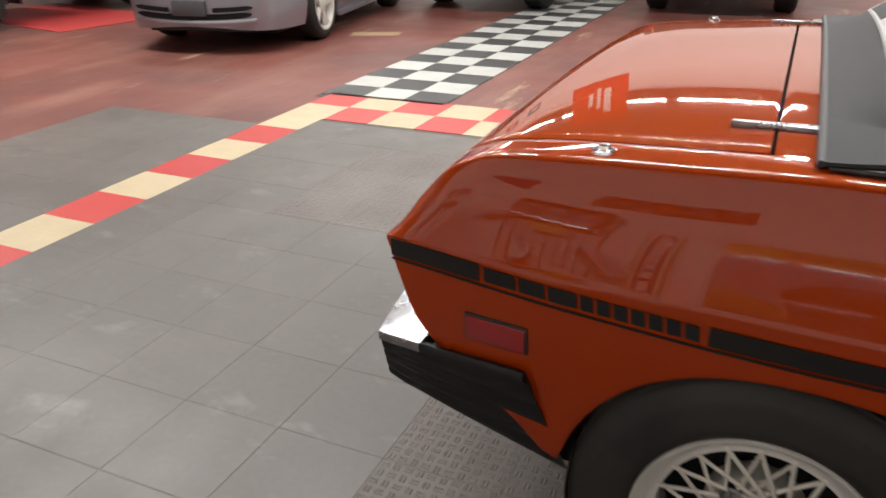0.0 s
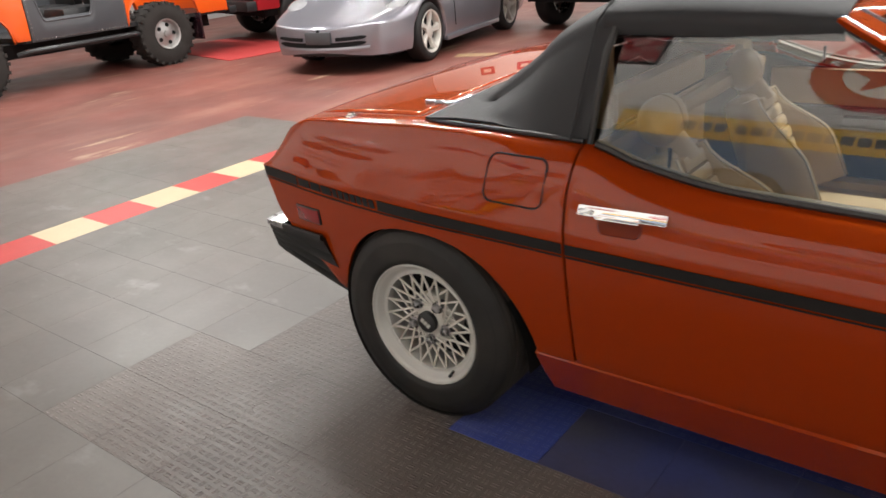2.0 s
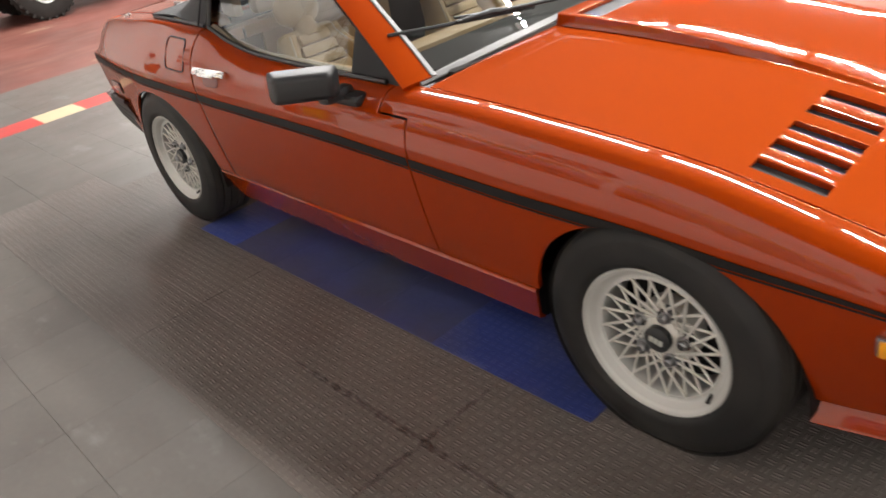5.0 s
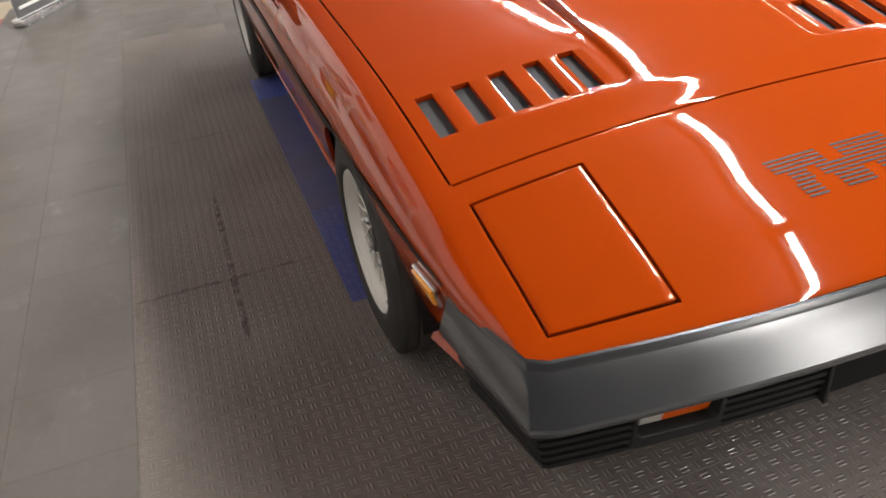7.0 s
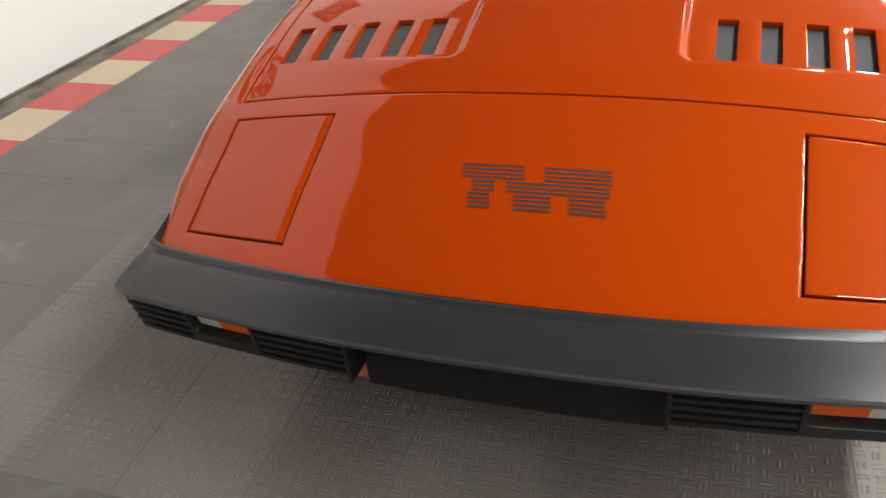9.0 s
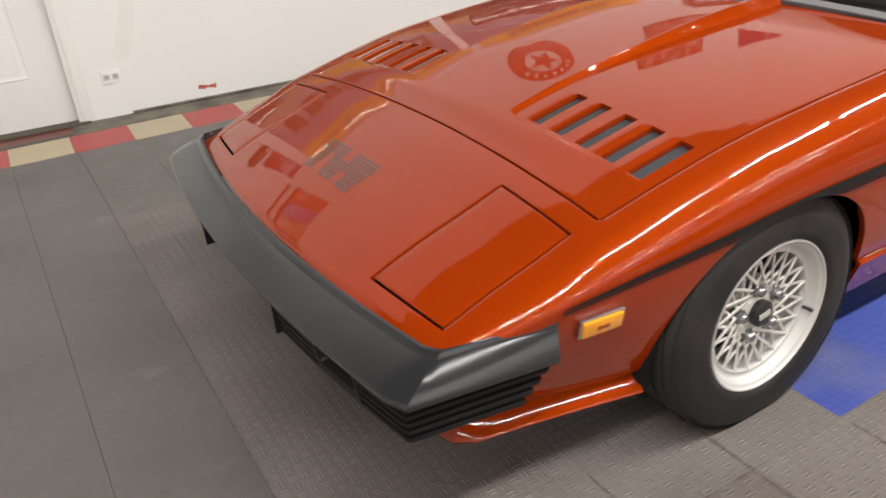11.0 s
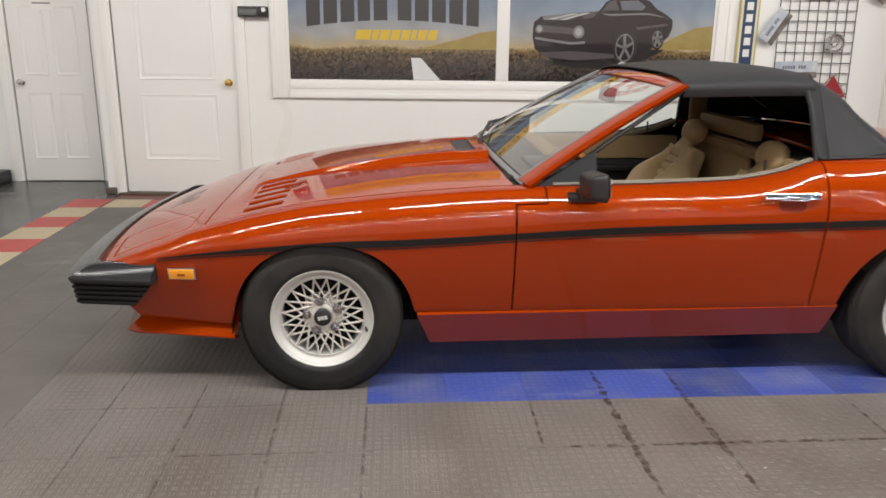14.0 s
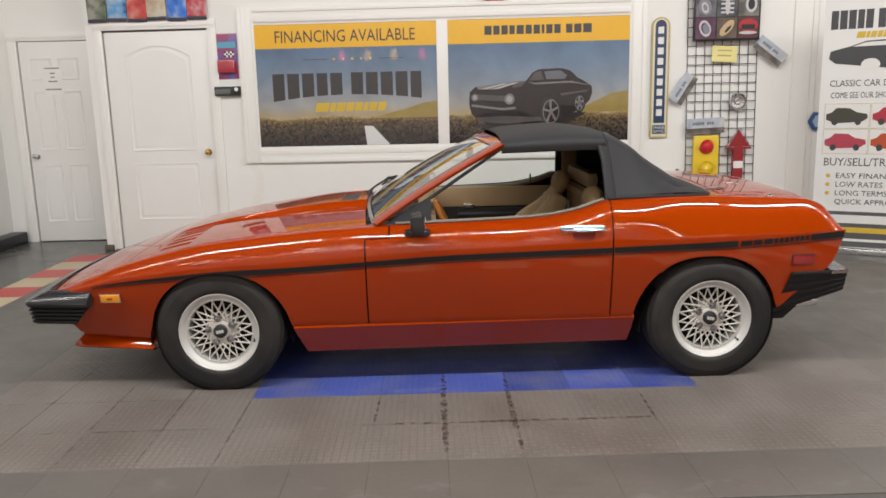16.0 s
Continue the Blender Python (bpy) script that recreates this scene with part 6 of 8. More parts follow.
# scuttle under the bonnet's rear edge
bm = bmesh.new()
add_grid(bm, [[Vector((-0.535 + 0.065 * t * t + 0.06 * k, 0.735 * t, 0.786 - 0.020 * t * t + 0.006 * k)) for t in ts] for k in (0, 1)])
part("scuttle", bm, M["black"], sports_car)
# dark grille in the slot at the rear end of the bulge
bm = bmesh.new()
add_grid(bm, [[Vector((x, y, raw(x + 0.04, abs(y) / 0.79).z - 0.011)) for y in lines([(-0.225, 0.225, 10)])] for x in (-0.672, -0.61, -0.548)])
part("bulge_grille", bm, M["slot_mesh"], sports_car, "dark mesh in the bonnet's rear slot")

# wiper, parked low along the glass
root = Vector((-0.512, 0.03, 0.862))
knee = screen_point(0.40 / 0.73, 0.115, 0.030)
wiper = part("wiper_arm", tube([root - Vector((0, 0, 0.02)), root, screen_point(0.16 / 0.73, 0.05, 0.028), knee, screen_point(0.52 / 0.72, 0.185, 0.022)], [0.011, 0.009, 0.006, 0.0065, 0.004], 8), M["black"], sports_car, "black wiper arm")
part("wiper_blade", tube([screen_point(0.27 / 0.73, 0.085, 0.012), screen_point(0.50 / 0.73, 0.155, 0.016), screen_point(0.715 / 0.72, 0.255, 0.012)], 0.0055, 6), M["black"], wiper)
part("blade_bridge", tube([screen_point(0.33 / 0.73, 0.10, 0.020), screen_point(0.42 / 0.73, 0.125, 0.032), screen_point(0.53 / 0.73, 0.165, 0.020)], [0.005, 0.010, 0.005], 8), M["black"], wiper)
part("wiper_nut", lathe([(0.0, 0.016), (0.010, 0.015), (0.014, 0.006), (0.015, -0.01)], 14, pose(-0.512, 0.03, 0.852, 90, 0, 0)), M["black"], wiper)

# door mirrors
for s in (1, -1):
    x0, y0, z0 = (-0.200 if s > 0 else -0.225), 0.958, (0.830 if s > 0 else 0.824)
    head = bmesh.new()
    add_box(head, -0.036, 0.036, -0.102, 0.102, -0.047, 0.047, 0.020, None, 3)
    for v in head.verts:
        f = (v.co.x + 0.036) / 0.072
        v.co.y *= 0.78 + 0.22 * f
        v.co.z *= 0.76 + 0.24 * f
        if s < 0:
            v.co.x *= 0.84
            v.co.z *= 1.12
    place = pose(x0, s * y0, z0, 4 * s, 0, -36 if s > 0 else 2)
    head.transform(place)
    mir = part("door_mirror", head, M["black"], sports_car, "black door mirror")
    gl = box(0.0355, 0.0385, -0.086, 0.086, -0.033, 0.033, 0.001)
    gl.transform(place)
    part("mirror_glass", gl, M["chrome"], mir)
    arm = bmesh.new()
    a, b = sorted((s * 0.815, s * 0.915))
    add_box(arm, x0 - 0.030, x0 + 0.020, a, b, 0.760, 0.796, 0.012)
    a, b = sorted((s * 0.800, s * 0.858))
    add_box(arm, -0.285, -0.165, a, b, 0.742, 0.775, 0.012)
    part("mirror_arm", arm, M["black"], mir)
    # quarter light panel in front of the door glass
    pts = [(-0.395, 0.786), (-0.158, 0.796), (-0.158, 0.916), (-0.176, 0.908)]
    bm = bmesh.new()
    rows = [[Vector((x, s * (0.765 - (z - 0.79) * 0.40 + d), z)) for x, z in pts] for d in (-0.008, 0.004)]
    vs = add_grid(bm, rows, close=True)
    bm.faces.new(vs[1])
    bmesh.ops.recalc_face_normals(bm, faces=bm.faces)
    part("quarter_panel", bm, M["quarter"], sports_car, "matt grey quarter panel")

# ---- soft top ----
roof_z = curve([(0.13, 1.172), (0.34, 1.202), (0.54, 1.212), (0.68, 1.200), (0.77, 1.170), (0.86, 1.122), (0.92, 1.072), (1.06, 0.980), (1.15, 0.925), (1.19, 0.903)])
rail_z = lambda x: 1.140 + 0.010 * ramp01(x, 0.15, 0.7)


def top_section(x, y_base, z_base, n=18):
    """Half of a hoop: from the base edge up and over to the middle."""
    out = []
    zt = roof_z(x) + 0.010
    for k in range(n + 1):
        a = math.pi / 2 * k / n
        c, s_ = math.cos(a) ** 0.62, math.sin(a) ** 0.80
        out.append(Vector((x, y_base * c, z_base + (zt - z_base) * s_)))
    return out


bm = bmesh.new()
rows = []
for k in range(15):
    x = 0.195 + (0.70 - 0.195) * k / 14
    yb = 0.632 + 0.026 * k / 14
    half = top_section(x, yb, rail_z(x) - 0.004)
    rows.append([Vector((x, yb - 0.012, rail_z(x) - 0.030))] + half + [Vector((p.x, -p.y, p.z)) for p in half[:-1]][::-1] + [Vector((x, -yb + 0.012, rail_z(x) - 0.030))])
add_grid(bm, rows)
rows = []
for k in range(21):
    t = k / 20
    x = 0.676 + (1.190 - 0.676) * t
    zb = shoulder(min(x, 1.8)) + 0.002 + 0.006 * (1 - t)
    yb = 0.752 - 0.030 * t
    n = 20
    zt = roof_z(max(x, 0.70)) + 0.010
    half = []
    for j in range(n + 1):
        h = j / n
        if h < 0.5:
            f = h / 0.5
            y_top = 0.655 - 0.10 * t
            zz = zb + (max(min(zt - 0.07, rail_z(x)), zb) - zb) * f
            half.append(Vector((x + 0.020 * (1 - f) * (1 - t), yb + (y_top - yb) * f - 0.010 * math.sin(math.pi * f) * t + (0.006 * math.sin(9 * t + 7 * f) + 0.0035 * math.sin(21 * t - 9 * f)) * t * (1 - 0.5 * f), zz)))
        else:
            f = (h - 0.5) / 0.5
            a = math.pi / 2 * f
            z0 = max(min(zt - 0.07, rail_z(x)), zb)
            half.append(Vector((x, (0.655 - 0.10 * t) * math.cos(a) ** 0.62, z0 + (zt - z0) * math.sin(a) ** 0.80)))
    for q in half:
        deck = raw(q.x, min(abs(q.y) / half_width(q.x), 1.0)).z
        q.z = max(q.z, deck + 0.006 + 0.030 * (1 - t) * ramp01(x, 0.9, 1.1))
    rows.append(half + [Vector((p.x, -p.y, p.z)) for p in half[:-1]][::-1])
last = rows[-1]
rows.append([Vector((q.x + 0.010, q.y, raw(q.x, min(abs(q.y) / half_width(q.x), 1.0)).z + 0.001)) for q in last])
add_grid(bm, rows)
rear_edge = [q + Vector((0.006, 0, 0.002)) for q in last]
bmesh.ops.recalc_face_normals(bm, faces=bm.faces)
soft = part("soft_top", bm, M["canvas"], sports_car, "black canvas soft top, raised")
solid(soft, 0.006, 0.0, angle=60, offset=1.0)
for s in (1, -1):
    # window rear post, rail and welt
    part("window_post", tube([(0.692, s * 0.748, 0.880), (0.688, s * 0.715, 0.98), (0.682, s * 0.680, 1.08), (0.672, s * 0.650, 1.138)], 0.009, 8), M["black"], soft)
    part("side_rail", tube([(0.20, s * 0.622, 1.132), (0.45, s * 0.640, 1.142), (0.66, s * 0.650, 1.142)], 0.009, 8), M["black"], soft)
    part("canvas_seam", tube([(0.735, s * 0.768, 0.888), (0.730, s * 0.738, 0.96), (0.722, s * 0.700, 1.06), (0.712, s * 0.668, 1.150), (0.70, s * 0.60, 1.196)], 0.0035, 6), M["canvas"], soft)
    welt = [Vector((0.70 + 0.485 * k / 12, s * (0.760 - 0.030 * k / 12), shoulder(0.70 + 0.485 * k / 12) + 0.006)) for k in range(13)]
    part("canvas_welt", tube(welt, [0.007] * 11 + [0.006, 0.003], 8), M["black"], soft)
    # chrome hinge blades on the deck
    p = skin(1.275, 0.745)
    bm = box(-0.085, 0.055, -0.015, 0.015, -0.006, 0.006, 0.004)
    for v in bm.verts:
        v.co.y *= 1.0 - 0.75 * max(v.co.x, 0.0) / 0.055
    bm.transform(pose(p.x, s * p.y, p.z + 0.003))
    part("hinge", bm, M["satin"], sports_car, "slim silver boot hinge")
part("canvas_welt", tube(rear_edge, 0.006, 8), M["black"], soft)
# rear plastic window
bm = bmesh.new()
rows = []
for k in range(9):
    x = 0.80 + 0.30 * k / 8
    rows.append([Vector((x, -0.44 + 0.88 * j / 12, roof_z(x) + 0.0185 - 0.02 * ((-1 + 2 * j / 12) ** 2))) for j in range(13)])
add_grid(bm, rows)
part("rear_window", bm, M["plastic_window"], soft, "clear plastic rear window")
edge = [rows[k][12] for k in range(9)] + [rows[8][j] for j in range(11, -1, -1)] + [rows[k][0] for k in range(7, -1, -1)] + [rows[0][j] for j in range(1, 13)]
part("window_border", tube([q + Vector((0, 0, 0.002)) for q in edge], 0.0055, 6), flat("pale_window_border", (0.42, 0.42, 0.42), 0.5), soft, "pale welded border of the rear window")

# ---- glass of the wall-side door, wound up; the other door's glass is down ----
def door_glass_rows(s):
    rows = []
    for k in range(19):
        x = -0.13 + 0.82 * k / 18
        z0 = shoulder(x) + 0.004
        zt = min(rail_z(x), 0.925 + (x + 0.13) * (1.138 - 0.925) / 0.35 + 0.01)
        row = []
        for j in range(7):
            z = z0 + (zt - z0) * j / 6
            f = (z - 0.79) / 0.35
            row.append(Vector((x, s * (0.764 - (z - 0.79) * 0.394 + 0.0065 * 4 * f * (1 - f)), z)))
        rows.append(row)
    return rows


bm = bmesh.new()
add_grid(bm, door_glass_rows(1))
pane = part("door_window", bm, M["door_glass"], PANEL["door"][0], "raised door glass")
pane.visible_shadow = False
for s in (1, -1):
    # waist seal and frame round the opening
    pts = [Vector((-0.33 + 1.0 * k / 20, s * (half_width(-0.33 + 1.0 * k / 20) - 0.018), shoulder(-0.33 + 1.0 * k / 20) + 0.008)) for k in range(21)]
    part("waist_seal", tube(pts, 0.008, 6), flat("cream_seal", (0.15, 0.135, 0.105), 0.5) if s < 0 else M["black"], PANEL["door"][0 if s > 0 else 1])
    pts = [Vector((-0.33 + 0.53 * k / 10, s * (0.742 - 0.120 * k / 10), 0.800 + 0.335 * k / 10)) for k in range(11)]
    part("frame_seal", tube(pts, 0.009, 6), M["black"], sports_car)

# ---- interior ----
def seat(y, dx, dz):
    """A low bucket seat: horizontal pleats between padded bolsters, a round headrest on a narrow neck."""
    base = bmesh.new()
    add_box(base, 0.00, 0.50, y - 0.235, y + 0.235, 0.335, 0.405, 0.03, None, 3)
    st = part("seat_cushion", base, M["tan"], sports_car, "tan leather seat")
    for e in (-1, 1):
        part("cushion_bolster", box(0.00, 0.48, y + e * 0.205 - 0.04, y + e * 0.205 + 0.04, 0.36, 0.435, 0.03), M["tan"], st)
    lean = pose(0.475 + dx, y, 0.40 + dz, 0, 22, 0)
    back = bmesh.new()
    add_box(back, -0.030, 0.070, -0.20, 0.20, 0.0, 0.415, 0.035, None, 3)
    for v in back.verts:
        v.co.y *= 1 - 0.42 * ramp01(v.co.z, 0.22, 0.415)
    back.transform(lean)
    b = part("seat_back", back, M["tan"], sports_car, "tan leather backrest")
    for k in range(8):
        z = 0.03 + 0.045 * k
        wide = 0.115 - 0.045 * ramp01(z, 0.18, 0.36)
        fl = box(-0.052, -0.012, -wide, wide, z, z + 0.043, 0.014)
        fl.transform(lean)
        part("seat_pleat", fl, M["tan"], b)
    for e in (-1, 1):
        rows = []
        for k in range(13):
            t = k / 12
            z = 0.01 + 0.385 * t
            yc = e * (0.175 - 0.075 * ramp01(t, 0.45, 1.0))
            depth = 0.115 * (1 - ramp01(t, 0.35, 1.0)) + 0.035
            half = 0.046 - 0.010 * t
            rows.append([lean @ Vector((-0.012 - depth * max(math.cos(a), -0.25), yc + half * math.sin(a), z)) for a in (2 * math.pi * j / 14 for j in range(14))])
        bm = bmesh.new()
        add_grid(bm, rows, close=True, cap=True)
        bmesh.ops.recalc_face_normals(bm, faces=bm.faces)
        bol = part("back_bolster", bm, M["tan"], b)
        part("piping", tube([(r[0] + r[1]) / 2 + Vector((-0.002, 0, 0)) for r in rows], 0.0035, 6), flat("cream_piping", (0.55, 0.47, 0.33), 0.4), b)
    head = bmesh.new()
    bmesh.ops.create_uvsphere(head, u_segments=24, v_segments=14, radius=1)
    for v in head.verts:
        v.co = Vector((0.056 * v.co.x, 0.098 * math.copysign(abs(v.co.y) ** 0.85, v.co.y), 0.068 * math.copysign(abs(v.co.z) ** 0.9, v.co.z)))
    head.transform(pose(0.660 + dx, y, 0.856 + dz, 0, 16, 0))
    hr = part("headrest", head, M["tan"], sports_car, "rounded tan headrest")
    part("headrest_seam", tube([pose(0.660 + dx, y, 0.856 + dz, 0, 16, 0) @ Vector((0.0565 * math.cos(a), 0, 0.0685 * math.sin(a))) for a in (2 * math.pi * k / 24 for k in range(25))], 0.002, 5), M["tan_dark"], hr)
    part("headrest_neck", tube([(0.600 + dx, y, 0.745 + dz), (0.648 + dx, y, 0.82 + dz)], [0.055, 0.042], 14), M["tan"], hr)


seat(-0.40, 0.035, -0.012)
seat(0.39, 0.0, 0.0)
dash = bmesh.new()
add_box(dash, -0.50, -0.16, -0.68, 0.68, 0.56, 0.79, 0.04, None, 3)
part("dashboard", dash, M["black"], sports_car, "black dashboard")
dt = bmesh.new()
add_box(dt, -0.485, -0.20, -0.66, 0.66, 0.775, 0.806, 0.014, None, 2)
part("dash_top", dt, M["carpet"], sports_car)
part("dash_rail", box(-0.23, -0.135, -0.66, 0.66, 0.745, 0.822, 0.02), M["tan_dark"], sports_car)
binn = bmesh.new()
add_box(binn, -0.36, -0.14, -0.55, -0.21, 0.775, 0.825, 0.02, None, 2)
part("instrument_cowl", binn, M["black"], sports_car)
part("centre_console", box(-0.30, 0.50, -0.10, 0.10, 0.30, 0.52, 0.025), M["tan_dark"], sports_car)
part("cabin_floor", box(-0.60, 0.70, -0.70, 0.70, 0.30, 0.345), M["carpet"], sports_car)
part("rear_bulkhead", box(0.745, 0.785, -0.66, 0.66, 0.34, 0.845, 0.015), M["carpet"], sports_car)
part("bulkhead_roll", box(0.725, 0.79, -0.12, 0.52, 0.862, 0.955, 0.03), M["tan_dark"], sports_car, "padded tan roll behind the seats")
part("bulkhead_pad", box(0.725, 0.745, -0.12, 0.52, 0.60, 0.856, 0.01), M["tan_dark"], sports_car)
shelf = bmesh.new()
add_box(shelf, 0.70, 1.22, -0.68, 0.68, 0.80, 0.85, 0.02)
part("rear_shelf", shelf, M["tan_dark"], sports_car, "tan trimmed rear shelf")
for s in (1, -1):
    a, b = sorted((s * 0.610, s * 0.735))
    part("quarter_trim", box(0.76, 1.04, a, b, 0.50, 0.905, 0.04), M["tan_dark"], sports_car, "tan rear quarter trim")
    a, b = sorted((s * 0.585, s * 0.625))
    if s > 0:
        part("post_trim", box(0.705, 0.80, a, b, 0.88, 1.125, 0.015), M["tan_dark"], sports_car, "tan trim of the hood post")
    a, b = sorted((s * 0.700, s * 0.735))
    part("lock_pin", tube([(0.512, s * 0.712, 0.82), (0.512, s * 0.708, 0.878)], [0.004, 0.0055], 8), M["black"], PANEL["door"][0 if s > 0 else 1])
    part("door_pocket", box(-0.40, 0.69, a, b, 0.36, 0.664, 0.014), M["carpet"], PANEL["door"][0 if s > 0 else 1], "dark lower door trim")
    part("door_latch", box(0.06, 0.13, min(s * 0.690, s * 0.700), max(s * 0.690, s * 0.700), 0.66, 0.69, 0.006), M["steel"], PANEL["door"][0 if s > 0 else 1])
    cap = [Vector((-0.32 + 1.0 * k / 16, s * 0.735, shoulder(-0.32 + 1.0 * k / 16) - 0.004)) for k in range(17)]
    part("door_cap", tube(cap, 0.016, 8), flat("greyed_cream", (0.24, 0.21, 0.155), 0.55), PANEL["door"][0 if s > 0 else 1])
    part("door_card", box(-0.40, 0.69, a, b, 0.668, 0.80, 0.014), M["tan_dark"], PANEL["door"][0 if s > 0 else 1], "tan leather door trim")
    a, b = sorted((s * 0.655, s * 0.705))
    part("door_pull", box(0.02, 0.42, a, b, 0.60, 0.64, 0.015), M["black"], PANEL["door"][0 if s > 0 else 1])
bm = bmesh.new()
add_lathe(bm, [(0.178 + 0.015 * math.cos(k * math.pi / 4), 0.015 * math.sin(k * math.pi / 4)) for k in range(9)], 36)
bm.transform(pose(-0.06, -0.38, 0.685, 0, 0, 90) @ pose(0, 0, 0, -24, 0, 0))
sw = part("steering_wheel", bm, M["wood"], sports_car, "wood-rimmed steering wheel")
for k in range(3):
    a = -math.pi / 2 + 2 * math.pi * k / 3
    m = pose(-0.06, -0.38, 0.685, 0, 0, 90) @ pose(0, 0, 0, -24, 0, 0)
    part("wheel_spoke", tube([m @ Vector((0, 0.02, 0)), m @ Vector((0.175 * math.cos(a), 0, 0.175 * math.sin(a)))], 0.009, 6), M["steel"], sw)
part("wheel_boss", tube([(-0.20, -0.38, 0.63), (-0.06, -0.38, 0.685)], [0.03, 0.045], 16), M["black"], sw)
# rear-view mirror on the screen
im = bmesh.new()
add_box(im, -0.016, 0.010, -0.105, 0.105, -0.034, 0.034, 0.018, None, 3)
im.transform(pose(0.075, 0, 1.075, 0, 12, 0))
im = part("inner_mirror", im, M["black"], sports_car, "black rear-view mirror")
bm = bmesh.new()
add_grid(bm, [[screen_point(0.215 + 0.075 * j / 3, 0.775 + 0.085 * k / 3, -0.002) for j in range(4)] for k in range(4)])
part("screen_sticker", bm, flat("pale_green_sticker", (0.42, 0.52, 0.46), 0.5), sports_car, "pale green sticker inside the windscreen")
part("mirror_stem", tube([(0.07, 0, 1.10), (0.10, 0, 1.16)], 0.006, 8), M["black"], im)

# ---- cars behind ----
FLOOR_Z = -0.006


KNOB = {}


def plain_wheel(parent, m, radius, width, rim_r, rim_mat, spokes, knobs=0, holes=0, rubber=None):
    """A tyre with its rim, axis along local y, outside face towards -y."""
    h = width / 2
    prof = [(rim_r, h - 0.01), (rim_r + 0.03, h), (radius - 0.04, h), (radius - 0.012, h - 0.018), (radius, h - 0.035), (radius, -h + 0.035), (radius - 0.012, -h + 0.018), (radius - 0.04, -h), (rim_r + 0.03, -h), (rim_r, -h + 0.012)]
    bm = lathe(prof, 40, m)
    rubber = rubber or M["rubber"]
    tyre = part("tyre", bm, rubber, parent, "black knobbly tyre" if knobs else "black tyre")
    for k in range(knobs):
        for side in (-1, 1):
            key = (side, round(h, 3))
            if key not in KNOB:
                bm = bmesh.new()
                add_box(bm, -0.03, 0.007, min(side * h * 0.25, side * (h + 0.002)), max(side * h * 0.25, side * (h + 0.002)), -0.019, 0.019)
                KNOB[key] = bpy.data.meshes.new("tread_block")
                bm.to_mesh(KNOB[key])
                bm.free()
                KNOB[key].materials.append(rubber)
            a = 2 * math.pi * (k + 0.25 * side) / knobs
            block = new("tread_block", KNOB[key])
            block.parent = tyre
            block.matrix_basis = m @ Matrix.Rotation(-a, 4, "Y") @ pose(radius, 0, 0)
    rim = part("rim", lathe([(rim_r + 0.006, -h + 0.004), (rim_r + 0.004, -h - 0.002), (rim_r - 0.012, -h + 0.004), (rim_r - 0.022, -h + 0.035), (rim_r - 0.03, -h + 0.055), (rim_r * 0.5, -h + 0.045), (0.045, -h + 0.035), (0.04, -h + 0.01), (0.0, -h + 0.006)] if not spokes else
                            [(rim_r + 0.006, -h + 0.004), (rim_r + 0.004, -h - 0.002), (rim_r - 0.012, -h + 0.004), (rim_r - 0.02, -h + 0.03), (rim_r - 0.02, h - 0.02)], 36, m), rim_mat, tyre)
    if holes:
        for k in range(holes):
            a = 2 * math.pi * k / holes
            part("rim_hole", lathe([(0.026, -h + 0.046), (0.024, -h + 0.038), (0.0, -h + 0.038)], 14, m @ pose(rim_r * 0.62 * math.cos(a), 0, rim_r * 0.62 * math.sin(a))), M["dark_void"], rim)
    if spokes:
        for k in range(spokes):
            a = 2 * math.pi * k / spokes
            bm = bmesh.new()
            mm = m @ Matrix.Rotation(-a, 4, "Y")
            rows = [[mm @ Vector((r, y, w_ + sk)) for w_, y in ((-wd, -h + 0.03 + dp), (-wd * 0.7, -h + 0.012 + dp), (wd * 0.7, -h + 0.012 + dp), (wd, -h + 0.03 + dp), (wd, -h + 0.06), (-wd, -h + 0.06))]
                    for r, wd, dp, sk in ((0.03, 0.030, 0.016, 0.0), (rim_r * 0.5, 0.026, 0.012, 0.004), (rim_r * 0.8, 0.034, 0.004, 0.020), (rim_r - 0.012, 0.05, 0.0, 0.040))]
            add_grid(bm, rows, close=True, cap=True)
            bmesh.ops.recalc_face_normals(bm, faces=bm.faces)
            part("spoke", bm, rim_mat, rim)
        part("hub", lathe([(0.07, -h + 0.04), (0.068, -h + 0.022), (0.03, -h + 0.014), (0.0, -h + 0.014)], 24, m), rim_mat, rim)
        part("brake_disc", lathe([(rim_r * 0.86, -h + 0.075), (0.0, -h + 0.075)], 28, m), M["dark_void"], rim)
    return tyre


